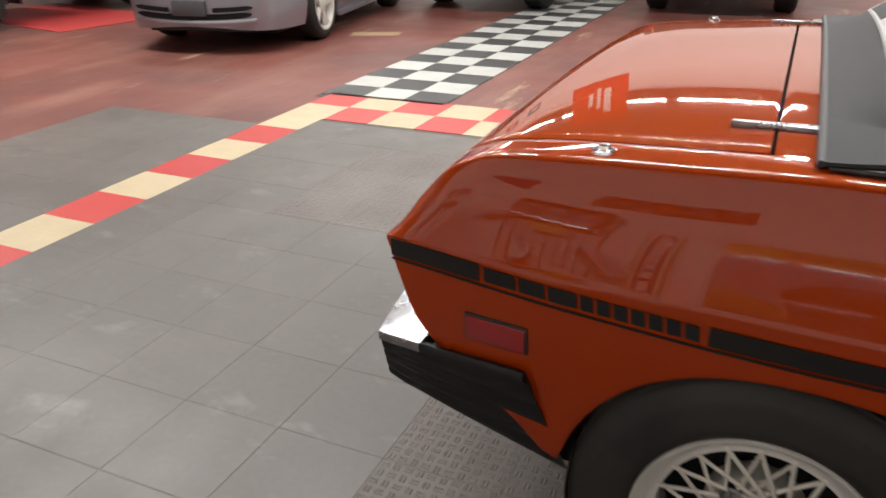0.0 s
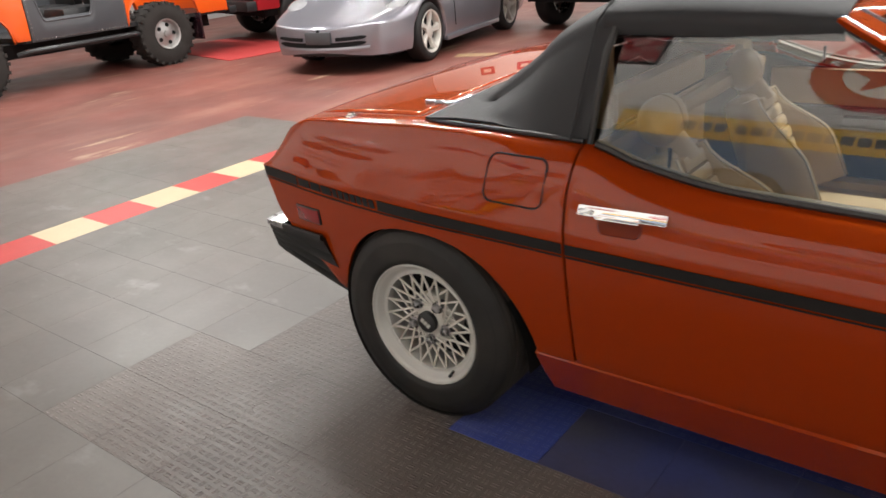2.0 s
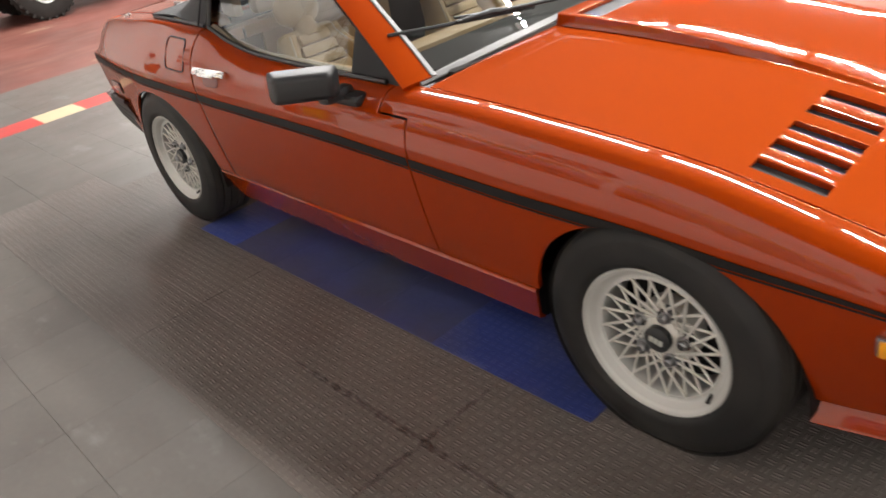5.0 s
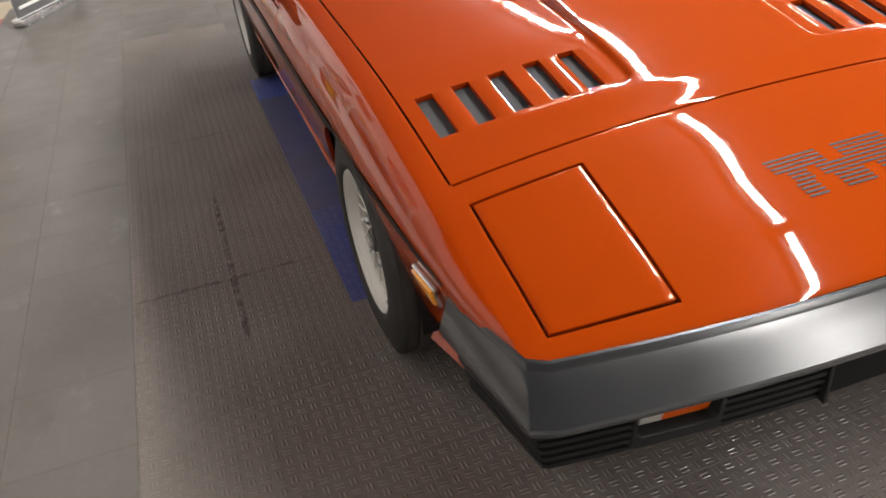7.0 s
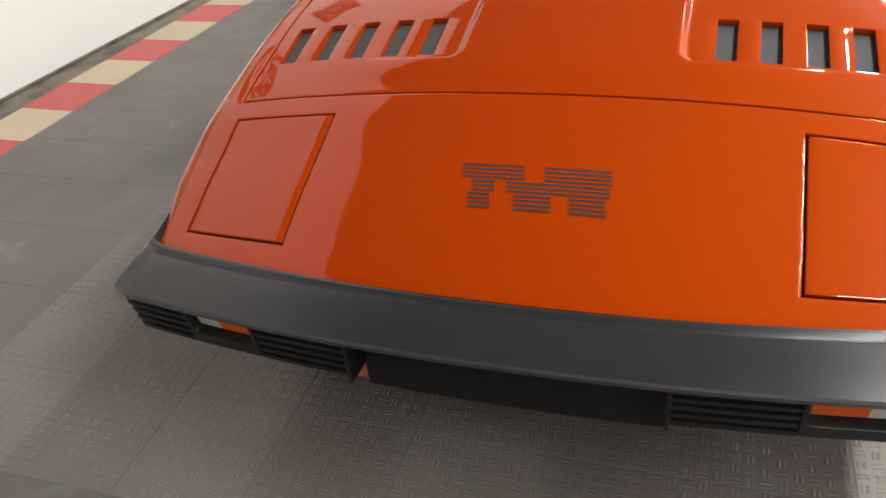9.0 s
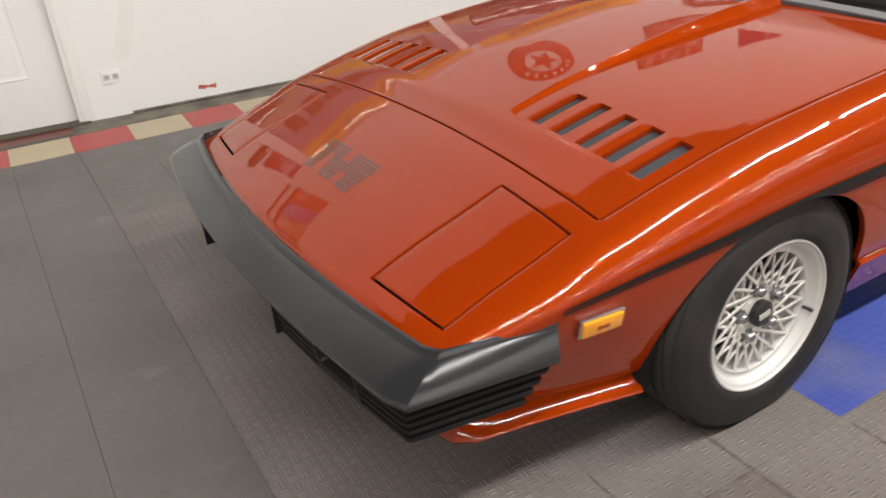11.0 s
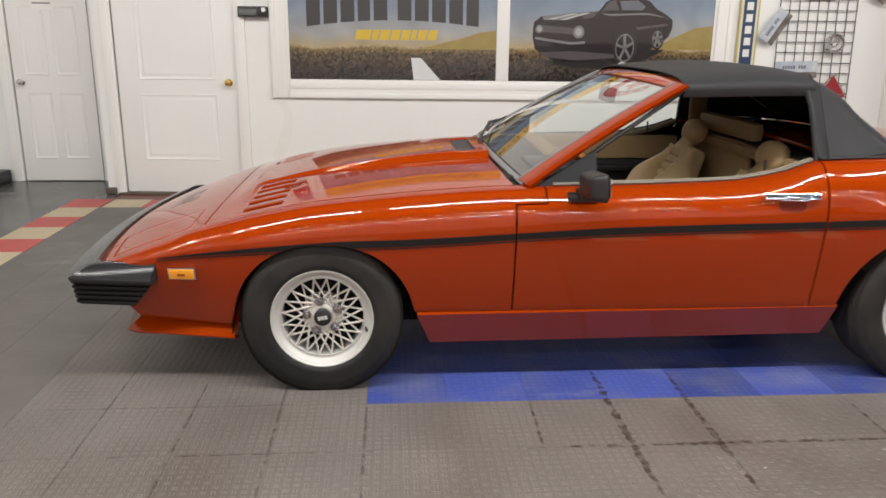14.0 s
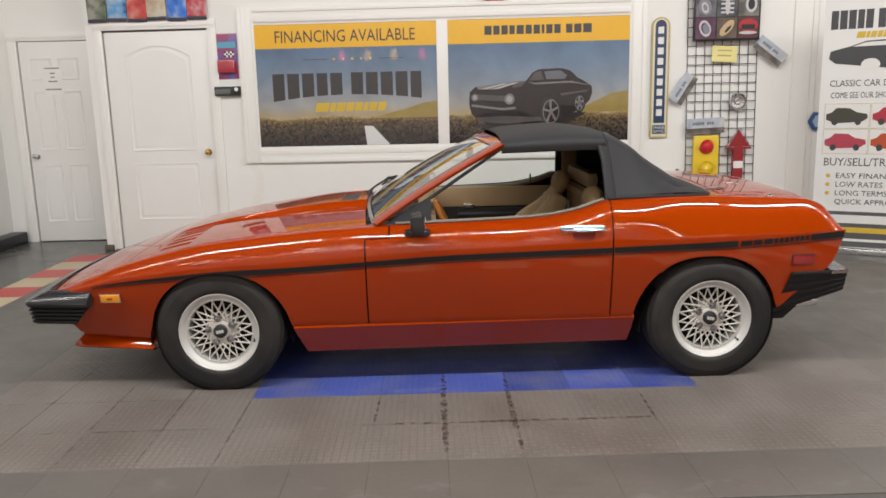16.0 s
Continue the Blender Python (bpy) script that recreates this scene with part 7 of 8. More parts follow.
def off_roader():
    """Orange open off-roader seen from its side; local x forward, y to its left, wheels at x 0 and -2.4."""
    t = thing("off_road_car", "orange open off-road car with grey doors and knobbly tyres, parked", "car", at=pose(9.60, -1.17, FLOOR_Z, 0, 0, 90))
    for x in (0.0, -2.40):
        for s in (1, -1):
            plain_wheel(t, pose(x, s * 0.62, 0.385, 0, 0, 0 if s < 0 else 180), 0.385, 0.27, 0.180, M["dull_alloy"], 0, 26, 5, M["dusty_rubber"])
    # body sides with wheel cut-outs
    for s in (1, -1):
        def wall(name, mat, x0, x1, low, high, n, y=0.70, label=""):
            rows = []
            for k in range(n + 1):
                x = x0 + (x1 - x0) * k / n
                zl, zh = low(x), high(x)
                rows.append([Vector((x, s * (y + 0.018 * math.sin(math.pi * j / 6)), zl + (zh - zl) * j / 6)) for j in range(7)])
            bm = bmesh.new()
            add_grid(bm, rows)
            ob = part(name, bm, mat, t, label)
            return solid(ob, 0.03, 0.006, offset=0.0)
        notch = lambda x: 1.20 - 0.43 * ramp01(x, -1.57, -1.45) * (1 - ramp01(x, -0.90, -0.78))
        arch = lambda c: (lambda x: 0.56 + 0.36 * max(0.0, 1 - abs((x - c) / 0.52) ** 3) ** 0.5)
        wall("front_wing", M["orange_paint"], 0.62, -0.70, lambda x: max(arch(0.0)(x), 0.53 if x < -0.45 else 0.0), lambda x: 1.06 + 0.12 * ramp01(-x, -0.6, 0.7), 34)
        wall("door_panel", M["grey_paint"], -0.705, -1.90, lambda x: 0.535, notch, 40, 0.705, "dark grey half door")
        wall("rear_wing", M["orange_paint"], -1.905, -3.40, lambda x: max(arch(-2.42)(x), 0.53), lambda x: 1.22, 40)
        part("door_rim", tube([(x, s * 0.722, notch(x) - 0.028) for x in (-1.62 + 0.90 * k / 40 for k in range(41))], 0.016, 6), M["grey_paint"], t)
        # flare lips over the wheels
        for c in (0.0, -2.42):
            rows = []
            for k in range(25):
                x = c - 0.52 + 1.04 * k / 24
                z = 0.56 + 0.36 * max(0.0, 1 - abs((x - c) / 0.52) ** 3) ** 0.5
                rows.append([Vector((x, s * 0.70, z + 0.02)), Vector((x, s * 0.735, z + 0.012)), Vector((x, s * 0.738, z - 0.012)), Vector((x, s * 0.70, z - 0.016))])
            part("wheel_lip", sweep(rows), M["orange_paint"], t)
        # rivets
        if "rivet" not in KNOB:
            bm = box(-0.006, 0.006, -0.0135, 0.0135, -0.006, 0.006, 0.003)
            KNOB["rivet"] = bpy.data.meshes.new("rivet")
            bm.to_mesh(KNOB["rivet"])
            bm.free()
            KNOB["rivet"].materials.append(M["steel"])
        spots = [(-0.754 - 0.044 * k, 0.559) for k in range(26)] + [(x, 0.606 + 0.042 * k) for k in range(14) for x in (-0.729, -1.874)]
        for x, z in spots:
            rv = new("rivet", KNOB["rivet"])
            rv.parent = t
            rv.matrix_basis = pose(x, s * 0.7285, z)
        part("step_bar", tube([(-0.52, s * 0.70, 0.42), (-0.62, s * 0.76, 0.45), (-1.95, s * 0.76, 0.45), (-2.02, s * 0.70, 0.43)], 0.032, 10), M["black"], t, "black tubular side step")
        part("mud_flap", box(-2.94, -2.91, min(s * 0.52, s * 0.76), max(s * 0.52, s * 0.76), 0.24, 0.58, 0.006), M["plum_paint"], t, "dark mud flap")
    part("bonnet", box(-0.65, 0.72, -0.55, 0.55, 1.04, 1.12, 0.03), M["orange_paint"], t)
    part("grille", box(0.62, 0.70, -0.60, 0.60, 0.62, 1.10, 0.02), M["orange_paint"], t)
    part("front_bumper", box(0.80, 0.92, -0.72, 0.72, 0.52, 0.64, 0.02), M["black"], t)
    part("tailgate", box(-3.44, -3.40, -0.69, 0.69, 0.55, 1.20, 0.01), M["orange_paint"], t)
    part("rear_bumper", box(-3.56, -3.44, -0.72, 0.72, 0.50, 0.60, 0.02), M["black"], t)
    part("cabin_floor", box(-3.40, -0.65, -0.68, 0.68, 0.53, 0.58), M["black"], t)
    for y in (-0.34, 0.34):
        seat_ob = part("seat", box(-1.72, -1.20, y - 0.25, y + 0.25, 0.62, 0.84, 0.06), M["black"], t, "black vinyl seat")
        b = box(-1.86, -1.72, y - 0.25, y + 0.25, 0.80, 1.30, 0.06)
        part("seat_back", b, M["black"], seat_ob)
    part("chassis", box(-3.3, 0.8, -0.40, 0.40, 0.36, 0.52), M["dark_void"], t)
    for x in (0.0, -2.40):
        part("axle", tube([(x, -0.55, 0.385), (x, 0.55, 0.385)], 0.05, 10), M["dark_void"], t)
    part("driveline", tube([(-0.2, 0.1, 0.38), (-1.2, 0.15, 0.36), (-2.3, 0.1, 0.38)], 0.035, 8), M["steel"], t)
    return t


def silver_coupe():
    """Silver sports car, rounded; local x forward, y left, front axle at x=0, rear at -2.35."""
    t = thing("sports_car", "silver rounded sports car with dark plate and five-spoke wheels, parked", "car", at=pose(6.20, -4.40, FLOOR_Z, 0, 0, 101))
    w = curve([(-3.35, 0.62), (-3.0, 0.82), (-2.35, 0.885), (-1.6, 0.86), (-0.8, 0.855), (0.0, 0.872), (0.35, 0.84), (0.60, 0.775), (0.78, 0.67), (0.88, 0.50), (0.93, 0.27), (0.945, 0.02)])
    top = curve([(-3.35, 0.55), (-3.0, 0.80), (-2.4, 0.95), (-1.2, 0.95), (-0.6, 0.90), (-0.2, 0.80), (0.2, 0.70), (0.55, 0.60), (0.75, 0.55), (0.88, 0.515), (0.945, 0.48)])
    wing = curve([(-3.35, 0.56), (-3.0, 0.80), (-2.4, 0.90), (-1.5, 0.86), (-0.8, 0.84), (-0.2, 0.80), (0.15, 0.735), (0.5, 0.625), (0.75, 0.55), (0.88, 0.51), (0.945, 0.475)])
    low = curve([(-3.35, 0.40), (-3.0, 0.24), (-2.4, 0.19), (0.3, 0.19), (0.62, 0.19), (0.80, 0.195), (0.90, 0.21), (0.945, 0.235)])

    def hem_at(x):
        z = low(x)
        for c in (0.0, -2.35):
            if abs(x - c) < 0.37:
                z = max(z, 0.20 + 0.47 * (1 - abs((x - c) / 0.37) ** 2.2) ** 0.5)
        return z

    xs = sorted(set(round(x, 4) for x in lines([(-3.35, 0.6, 76), (0.6, 0.945, 20)]) + [c + s * 0.37 * f for c in (0.0, -2.35) for s in (1, -1) for f in (0.9, 0.97, 0.995, 1.0, 1.003)]))
    for s in (1, -1):
        rows = []
        for x in xs:
            ww, zt, zw, zl = w(x), top(x), wing(x), hem_at(x)
            mid = zl + (zw - zl) * 0.55 if zl < 0.45 else zl + (zw - zl) * 0.5
            belt = max(0.50 if x > -3 else 0.55, zl + 0.02)
            belt = min(belt, zw - 0.02)
            sec = [(0.0, zt), (0.2, zt - 0.003), (0.42, zt - 0.012), (0.60, zt * 0.55 + zw * 0.45 - 0.008), (0.72, zw * 0.96 + zt * 0.04), (0.83, zw), (0.92, zw - 0.035 * (zw - belt) / 0.3), (0.97, zw - 0.35 * (zw - belt)), (0.995, zw - 0.7 * (zw - belt)),
                   (1.0, belt), (0.995, belt + (zl - belt) * 0.4), (0.98, belt + (zl - belt) * 0.7), (0.95, zl), (0.88, zl + 0.005)]
            rows.append([Vector((x, s * ww * f, z)) for f, z in sec])
        bm = bmesh.new()
        add_grid(bm, rows)
        bmesh.ops.recalc_face_normals(bm, faces=bm.faces)
        part("body_side", bm, M["silver_paint"], t, "silver metallic bodywork", angle=60)
        # headlamp: an egg-shaped lens with a round bowl behind and the amber end in front
        hl = bmesh.new()
        bmesh.ops.create_uvsphere(hl, u_segments=24, v_segments=14, radius=1)
        for v in hl.verts:
            v.co = Vector((v.co.x * 0.235, v.co.y * (0.122 - 0.045 * v.co.x), v.co.z * 0.072))
        hl.transform(pose(0.40, s * 0.63, 0.60, 0, 28, -18 * s))
        lamp = part("headlamp", hl, M["lamp_grey"], t, "grey glass headlamp with round bowls")
        for bx, by, bz, br in ((0.365, 0.635, 0.652, 0.062), (0.475, 0.615, 0.592, 0.040)):
            place = pose(bx, s * by, bz, 0, 32, -14 * s) @ pose(0, 0, 0, -90, 0, 0)
            bowl = part("lamp_bowl", lathe([(br, -0.016), (br * 0.97, 0.020), (br * 0.90, 0.023), (br * 0.80, 0.010), (br * 0.35, 0.002), (0.0, 0.006)], 24, place @ pose(0, 0, 0, 180, 0, 0)), M["dull_alloy"], lamp)
        am = bmesh.new()
        bmesh.ops.create_uvsphere(am, u_segments=16, v_segments=8, radius=1)
        for v in am.verts:
            v.co = Vector((v.co.x * 0.055, v.co.y * 0.062, v.co.z * 0.034))
        am.transform(pose(0.575, s * 0.585, 0.535, 0, 32, -24 * s))
        part("indicator", am, M["amber"], lamp)
        part("lamp_seam", tube([Vector((0.40, s * 0.63, 0.60)) + (pose(0, 0, 0, 0, 28, -18 * s) @ Vector((0.238 * math.cos(q), (0.124 - 0.045 * math.cos(q)) * math.sin(q), 0.010))) for q in (2 * math.pi * k / 28 for k in range(29))], 0.004, 5), M["dark_void"], lamp)
        # lower intakes: a short slot over a long one that runs on under the plate
        nose = lambda y: 0.945 - 0.065 * min(abs(y) / 0.50, 1.3) ** 2.4
        for y0, y1, z0, z1 in ((0.215, 0.545, 0.352, 0.388), (0.0, 0.535, 0.292, 0.338)):
            rows = []
            for k in range(17):
                q = k / 16
                y = y0 + (y1 - y0) * q
                rise = 0.022 * (y / 0.54) ** 2
                shut = 1 - max(0.0, (q - 0.80) / 0.20) ** 2.2 * 0.75
                zm, hh = (z0 + z1) / 2 + rise, (z1 - z0) / 2 * shut
                rows.append([Vector((nose(y) + 0.007, s * y, zm + hh * f)) for f in (-1, 0, 1)])
            bm = bmesh.new()
            add_grid(bm, rows)
            ob = solid(part("side_intake", bm, M["dark_void"], t, "black lower air intake"), 0.03, 0.0, offset=0.0)
        bm = bmesh.new()
        add_grid(bm, [[Vector((nose(y) + 0.022, s * y, z + 0.022 * (y / 0.54) ** 2)) for z in (0.341, 0.349)] for y in lines([(0.20, 0.545, 12)])])
        solid(part("intake_bar", bm, M["silver_paint"], ob), 0.008, 0.0, offset=0.0)
        bm = bmesh.new()
        add_grid(bm, [[Vector((nose(y) + 0.020 - 0.35 * abs(z - 0.265), s * y, z + 0.018 * (y / 0.54) ** 2)) for z in (0.245, 0.258, 0.272, 0.285)] for y in lines([(0.0, 0.58, 14)])])
        solid(part("chin", bm, M["silver_paint"], t), 0.012, 0.0, offset=-1.0)
        for x in (0.0, -2.35):
            plain_wheel(t, pose(x, s * 0.745, 0.315, 0, 0, 0 if s < 0 else 180), 0.315, 0.22, 0.225, M["alloy"], 5)
        # door seam
        part("door_gap", tube([(-0.62, s * 0.858, 0.30), (-0.60, s * 0.866, 0.55), (-0.55, s * 0.835, 0.80)], 0.004, 5), M["dark_void"], t)
        part("side_skirt", box(-1.95, -0.40, min(s * 0.78, s * 0.855), max(s * 0.78, s * 0.855), 0.155, 0.21, 0.015), M["silver_paint"], t)
    part("plate", box(0.935, 0.972, -0.155, 0.155, 0.325, 0.450, 0.006), M["grey_paint"], t, "blank dark number plate")
    part("front_lip", box(0.45, 0.76, -0.50, 0.50, 0.170, 0.205, 0.01), M["black"], t)
    part("bonnet_gap", tube([(0.80, -0.30, 0.502), (0.835, 0.0, 0.50), (0.80, 0.30, 0.502)], 0.003, 5), M["dark_void"], t)
    part("windscreen", box(-1.10, -0.55, -0.62, 0.62, 0.92, 1.20, 0.06), M["black_paint"], t)
    part("cabin", box(-2.30, -1.05, -0.64, 0.64, 0.92, 1.27, 0.12), M["silver_paint"], t)
    part("underbody", box(-3.0, 0.60, -0.62, 0.62, 0.14, 0.30), M["dark_void"], t)
    return t


def pickup(name, label, paint, m, wheel_gap=0.66, chrome=True, plate=True, ride=0.0):
    """The end of a parked truck that faces the viewer: local x across, -y towards the viewer."""
    t = thing(name, label, "truck", at=m)
    for s in (1, -1):
        for y in (0.75, 3.6):
            plain_wheel(t, pose(s * wheel_gap, y, 0.345, 0, 0, 90 if s < 0 else -90) @ pose(0, 0, 0), 0.345, 0.23, 0.19, M["steel"], 0, 0, 6)
        part("lamp", box(s * 0.82 - 0.06, s * 0.82 + 0.06, -0.02, 0.05, 0.66 + ride, 0.95 + ride, 0.02), M["red_lens"], t, "red tail lamp")
        bm = bmesh.new()
        a, b = sorted((s * 0.80, s * 0.92))
        for y0, y1 in ((0.0, 0.36), (1.14, 3.22), (4.0, 4.8)):
            add_box(bm, a, b, y0, y1, 0.42 + ride, 1.15 + ride, 0.03)
        add_box(bm, a, b, 0.3, 4.2, 0.78 + ride, 1.15 + ride, 0.03)
        part("flank", bm, paint, t)
    part("tailgate", box(-0.78, 0.78, -0.015, 0.06, 0.58 + ride, 1.15 + ride, 0.02), paint, t)
    part("tailgate_press", box(-0.60, 0.60, -0.025, 0.0, 0.72 + ride, 1.02 + ride, 0.02), paint, t)
    part("bumper", box(-0.92, 0.92, -0.16, 0.0, 0.42 + ride, 0.56 + ride, 0.025), M["chrome"] if chrome else M["black"], t, "full-width bumper")
    if plate:
        part("plate", box(-0.15, 0.15, -0.035, -0.02, 0.60 + ride, 0.74 + ride, 0.004), flat("plate_white", (0.6, 0.58, 0.5)), t, "pale number plate")
        part("plate_bar", box(-0.11, 0.11, -0.039, -0.034, 0.645 + ride, 0.695 + ride), flat("plate_ink", (0.08, 0.08, 0.1)), t)
    part("underbody", box(-0.70, 0.70, 0.2, 4.6, 0.36, 0.60), M["dark_void"], t)
    part("bed", box(-0.80, 0.80, 0.06, 4.7, 0.58 + ride, 0.64 + ride), M["dark_void"], t)
    return t


off_roader()
silver_coupe()
pickup("pickup_truck", "dark red truck seen from behind, parked", M["red_paint"], pose(9.75, -5.30, FLOOR_Z, 0, 0, 180 - 14), 0.68, False, True, 0.05)
pickup("plum_truck", "dark plum truck with chrome bumper, parked", M["plum_paint"], pose(4.85, -6.55, FLOOR_Z, 0, 0, 180 - 8), 0.66, True, False, 0.08)
pickup("black_truck", "black truck with worn tyres, parked beside the checkered lane", M["black_paint"], pose(2.10, -6.95, FLOOR_Z, 0, 0, 180 + 3), 0.68, False, False, 0.08)

mat_red = thing("floor_mat", "bright red rubber mat on the painted floor", "mat", at=pose(9.4, -4.75, FLOOR_Z, 0, 0, -12))
part("sheet", box(-1.35, 0.95, -0.75, 0.55, 0.0, 0.008, 0.003), M["red_mat"], mat_red)

yellow_mark = thing("floor_patch", "faded yellow paint patch on the red floor", "floor marking", at=pose(5.05, -4.95, FLOOR_Z + 0.0005, 0, 0, 20))
part("sheet", box(-0.24, 0.24, -0.10, 0.10, 0.0, 0.0012), flat("faded_yellow", (0.38, 0.25, 0.13), 0.5), yellow_mark)

# ---- things on and by the poster wall (local x along the wall, -y into the room) ----
def wall_thing(name, label, category, group="", x=0.0, y=0.0, z=0.0, turn=0.0):
    return thing(name, label, category, group, WALL_AT @ pose(x, y, z, 0, turn, 0))


def photo_print(name, seed, tones):
    """A small printed photograph: soft blotches of a few tones."""
    key = "photo_" + name
    if key not in M:
        m = material(name, tones[0], rough=0.3, coat=0.8)
        nt = m.node_tree
        n, link = nt.nodes, nt.links
        co = n.new("ShaderNodeTexCoord")
        tx = n.new("ShaderNodeTexNoise")
        tx.noise_dimensions = "4D"
        tx.inputs["W"].default_value = seed
        tx.inputs["Scale"].default_value = 9
        tx.inputs["Detail"].default_value = 3
        link.new(co.outputs["Object"], tx.inputs["Vector"])
        ramp = n.new("ShaderNodeValToRGB")
        ramp.color_ramp.interpolation = "EASE"
        els = ramp.color_ramp.elements
        els[0].position, els[0].color = 0.30, (*tones[0], 1)
        els[1].position, els[1].color = 0.68, (*tones[-1], 1)
        for k, c in enumerate(tones[1:-1]):
            els.new(0.42 + 0.14 * k).color = (*c, 1)
        link.new(tx.outputs["Fac"], ramp.inputs[0])
        link.new(ramp.outputs[0], n["Principled BSDF"].inputs["Base Color"])
        M[key] = m
    return M[key]


# brochures over the door
CARD_TONES = [((0.02, 0.025, 0.02), (0.10, 0.13, 0.08), (0.3, 0.3, 0.25)), ((0.02, 0.05, 0.16), (0.08, 0.30, 0.60), (0.45, 0.5, 0.55)), ((0.35, 0.02, 0.03), (0.55, 0.06, 0.05), (0.6, 0.3, 0.25)),
              ((0.12, 0.05, 0.03), (0.45, 0.33, 0.22), (0.6, 0.55, 0.45)), ((0.02, 0.08, 0.40), (0.03, 0.18, 0.65), (0.5, 0.55, 0.6)), ((0.30, 0.02, 0.03), (0.50, 0.04, 0.06), (0.6, 0.5, 0.5))]
for k in range(6):
    c = wall_thing("brochure", "colourful car brochure in a clear sleeve over the door", "brochure", "brochures over the door", -3.305 + 0.188 * k, -0.03, 2.155 + 0.008 * (k % 2), (-1.5, 1.0, 0.5)[k % 3])
    part("cover", box(0.004, 0.186, -0.012, -0.002, 0.02, 0.44, 0.003), photo_print("brochure_print_%s" % "abcdef"[k], 3.1 * k, CARD_TONES[k]), c)
    part("foot", box(0.004, 0.182, -0.016, -0.001, 0.0, 0.03, 0.003), flat("dark_card", (0.03, 0.03, 0.05)), c)

pk = wall_thing("toy_package", "red and blue blister pack hanging on the wall", "package", "", -2.03, -0.008, 1.62)
part("card", box(-0.105, 0.105, -0.004, 0.0, 0.0, 0.41, 0.002), photo_print("pack_print", 21, ((0.35, 0.02, 0.05), (0.30, 0.03, 0.10), (0.06, 0.12, 0.40))), pk)
part("blister", box(-0.085, 0.085, -0.05, -0.004, 0.05, 0.17, 0.02), flat("pack_red", (0.4, 0.03, 0.05), 0.15, 1.0), pk)
part("print_stripe", box(-0.08, 0.09, -0.0055, -0.004, 0.28, 0.335), flat("pack_cyan", (0.1, 0.35, 0.5), 0.3, 0.5), pk)
for a in range(5):
    for b in range(3):
        part("check", box(-0.02 + 0.018 * a, -0.002 + 0.018 * a, -0.0058, -0.004, 0.195 + 0.018 * b, 0.213 + 0.018 * b), flat("check_white", (0.75, 0.75, 0.75)) if (a + b) % 2 else flat("check_black", (0.02, 0.02, 0.02)), pk)
tc = wall_thing("toy_car_box", "small black boxed model hanging on the wall", "package", "", -2.03, -0.008, 1.465)
part("box", box(-0.125, 0.115, -0.05, 0.0, 0.0, 0.082, 0.006), M["black"], tc)
part("window", box(-0.115, 0.03, -0.053, -0.05, 0.012, 0.06, 0.002), flat("box_window", (0.12, 0.13, 0.13), 0.1, 1.0), tc)
part("mark", lathe([(0.0, -0.054), (0.018, -0.053), (0.018, -0.050)], 16, pose(0.085, 0, 0.055)), flat("check_white", (0.75, 0.75, 0.75)), tc)

# enamel sign, upright, lettering as blocks
sg = wall_thing("enamel_sign", "tall dark blue enamel sign with cream rim and white lettering", "sign", "", 1.98, -0.01, 0.0)


def pill(x0, x1, z0, z1, y0, y1, r):
    bm = bmesh.new()
    pts = [(x0, z0), (x1, z0)] + [((x0 + x1) / 2 + (x1 - x0) / 2 * math.cos(a * math.pi / 12), z1 - r + r * math.sin(a * math.pi / 12)) for a in range(13)]
    vs = add_grid(bm, [[Vector((x, y, z)) for x, z in pts] for y in (y0, y1)], close=True)
    bm.faces.new(vs[0])
    bm.faces.new(vs[1])
    bmesh.ops.recalc_face_normals(bm, faces=bm.faces)
    return bm


part("plate", pill(-0.080, 0.080, 0.99, 2.07, -0.016, 0.0, 0.075), flat("sign_gold", (0.45, 0.36, 0.12), 0.3, 0.6), sg)
part("inner_rim", pill(-0.068, 0.068, 1.0, 2.058, -0.0185, -0.016, 0.065), flat("sign_cream", (0.68, 0.64, 0.48), 0.3, 0.6), sg)
part("field", pill(-0.050, 0.050, 1.125, 2.045, -0.021, -0.0185, 0.05), flat("sign_navy", (0.025, 0.05, 0.11), 0.3, 0.6), sg)
for k in range(9):
    z = 1.955 - 0.092 * k
    part("name_block", box(-0.026, 0.026, -0.0225, -0.021, z - 0.030, z + 0.030), flat("sign_white", (0.75, 0.75, 0.72), 0.3, 0.6), sg)
part("foot_field", box(-0.058, 0.058, -0.021, -0.0185, 1.025, 1.105, 0.002), flat("sign_navy", (0.025, 0.05, 0.11), 0.3, 0.6), sg)
letters("SALES &", 0.036, flat("sign_white", (0.75, 0.75, 0.72), 0.3, 0.6), sg, pose(0, -0.0216, 1.083) @ UP, width=0.10)
letters("SERVICE", 0.036, flat("sign_white", (0.75, 0.75, 0.72), 0.3, 0.6), sg, pose(0, -0.0216, 1.047) @ UP, width=0.10)

# wire grid panel with its odds and ends
gp = wall_thing("wire_grid", "black wire display grid fixed to the wall", "display grid", "", 0, -0.016, 0)
for k in range(9):
    x = 2.215 + 0.0778 * k
    part("wire", tube([(x + 0.034, 0, 0.30), (x, 0, 2.32)], 0.0036, 6), M["black"], gp)
for k in range(25):
    z = 0.32 + 0.0825 * k
    part("wire", tube([(2.25 - 0.034 * (z - 0.3) / 2, -0.006, z), (2.872 - 0.034 * (z - 0.3) / 2, -0.006, z)], 0.0036, 6), M["black"], gp)
bd = wall_thing("photo_board", "dark board of framed car photographs", "picture", "", 0, -0.055, 0)
part("board", box(2.255, 2.845, -0.015, 0.0, 1.845, 2.36, 0.004), M["black"], bd)
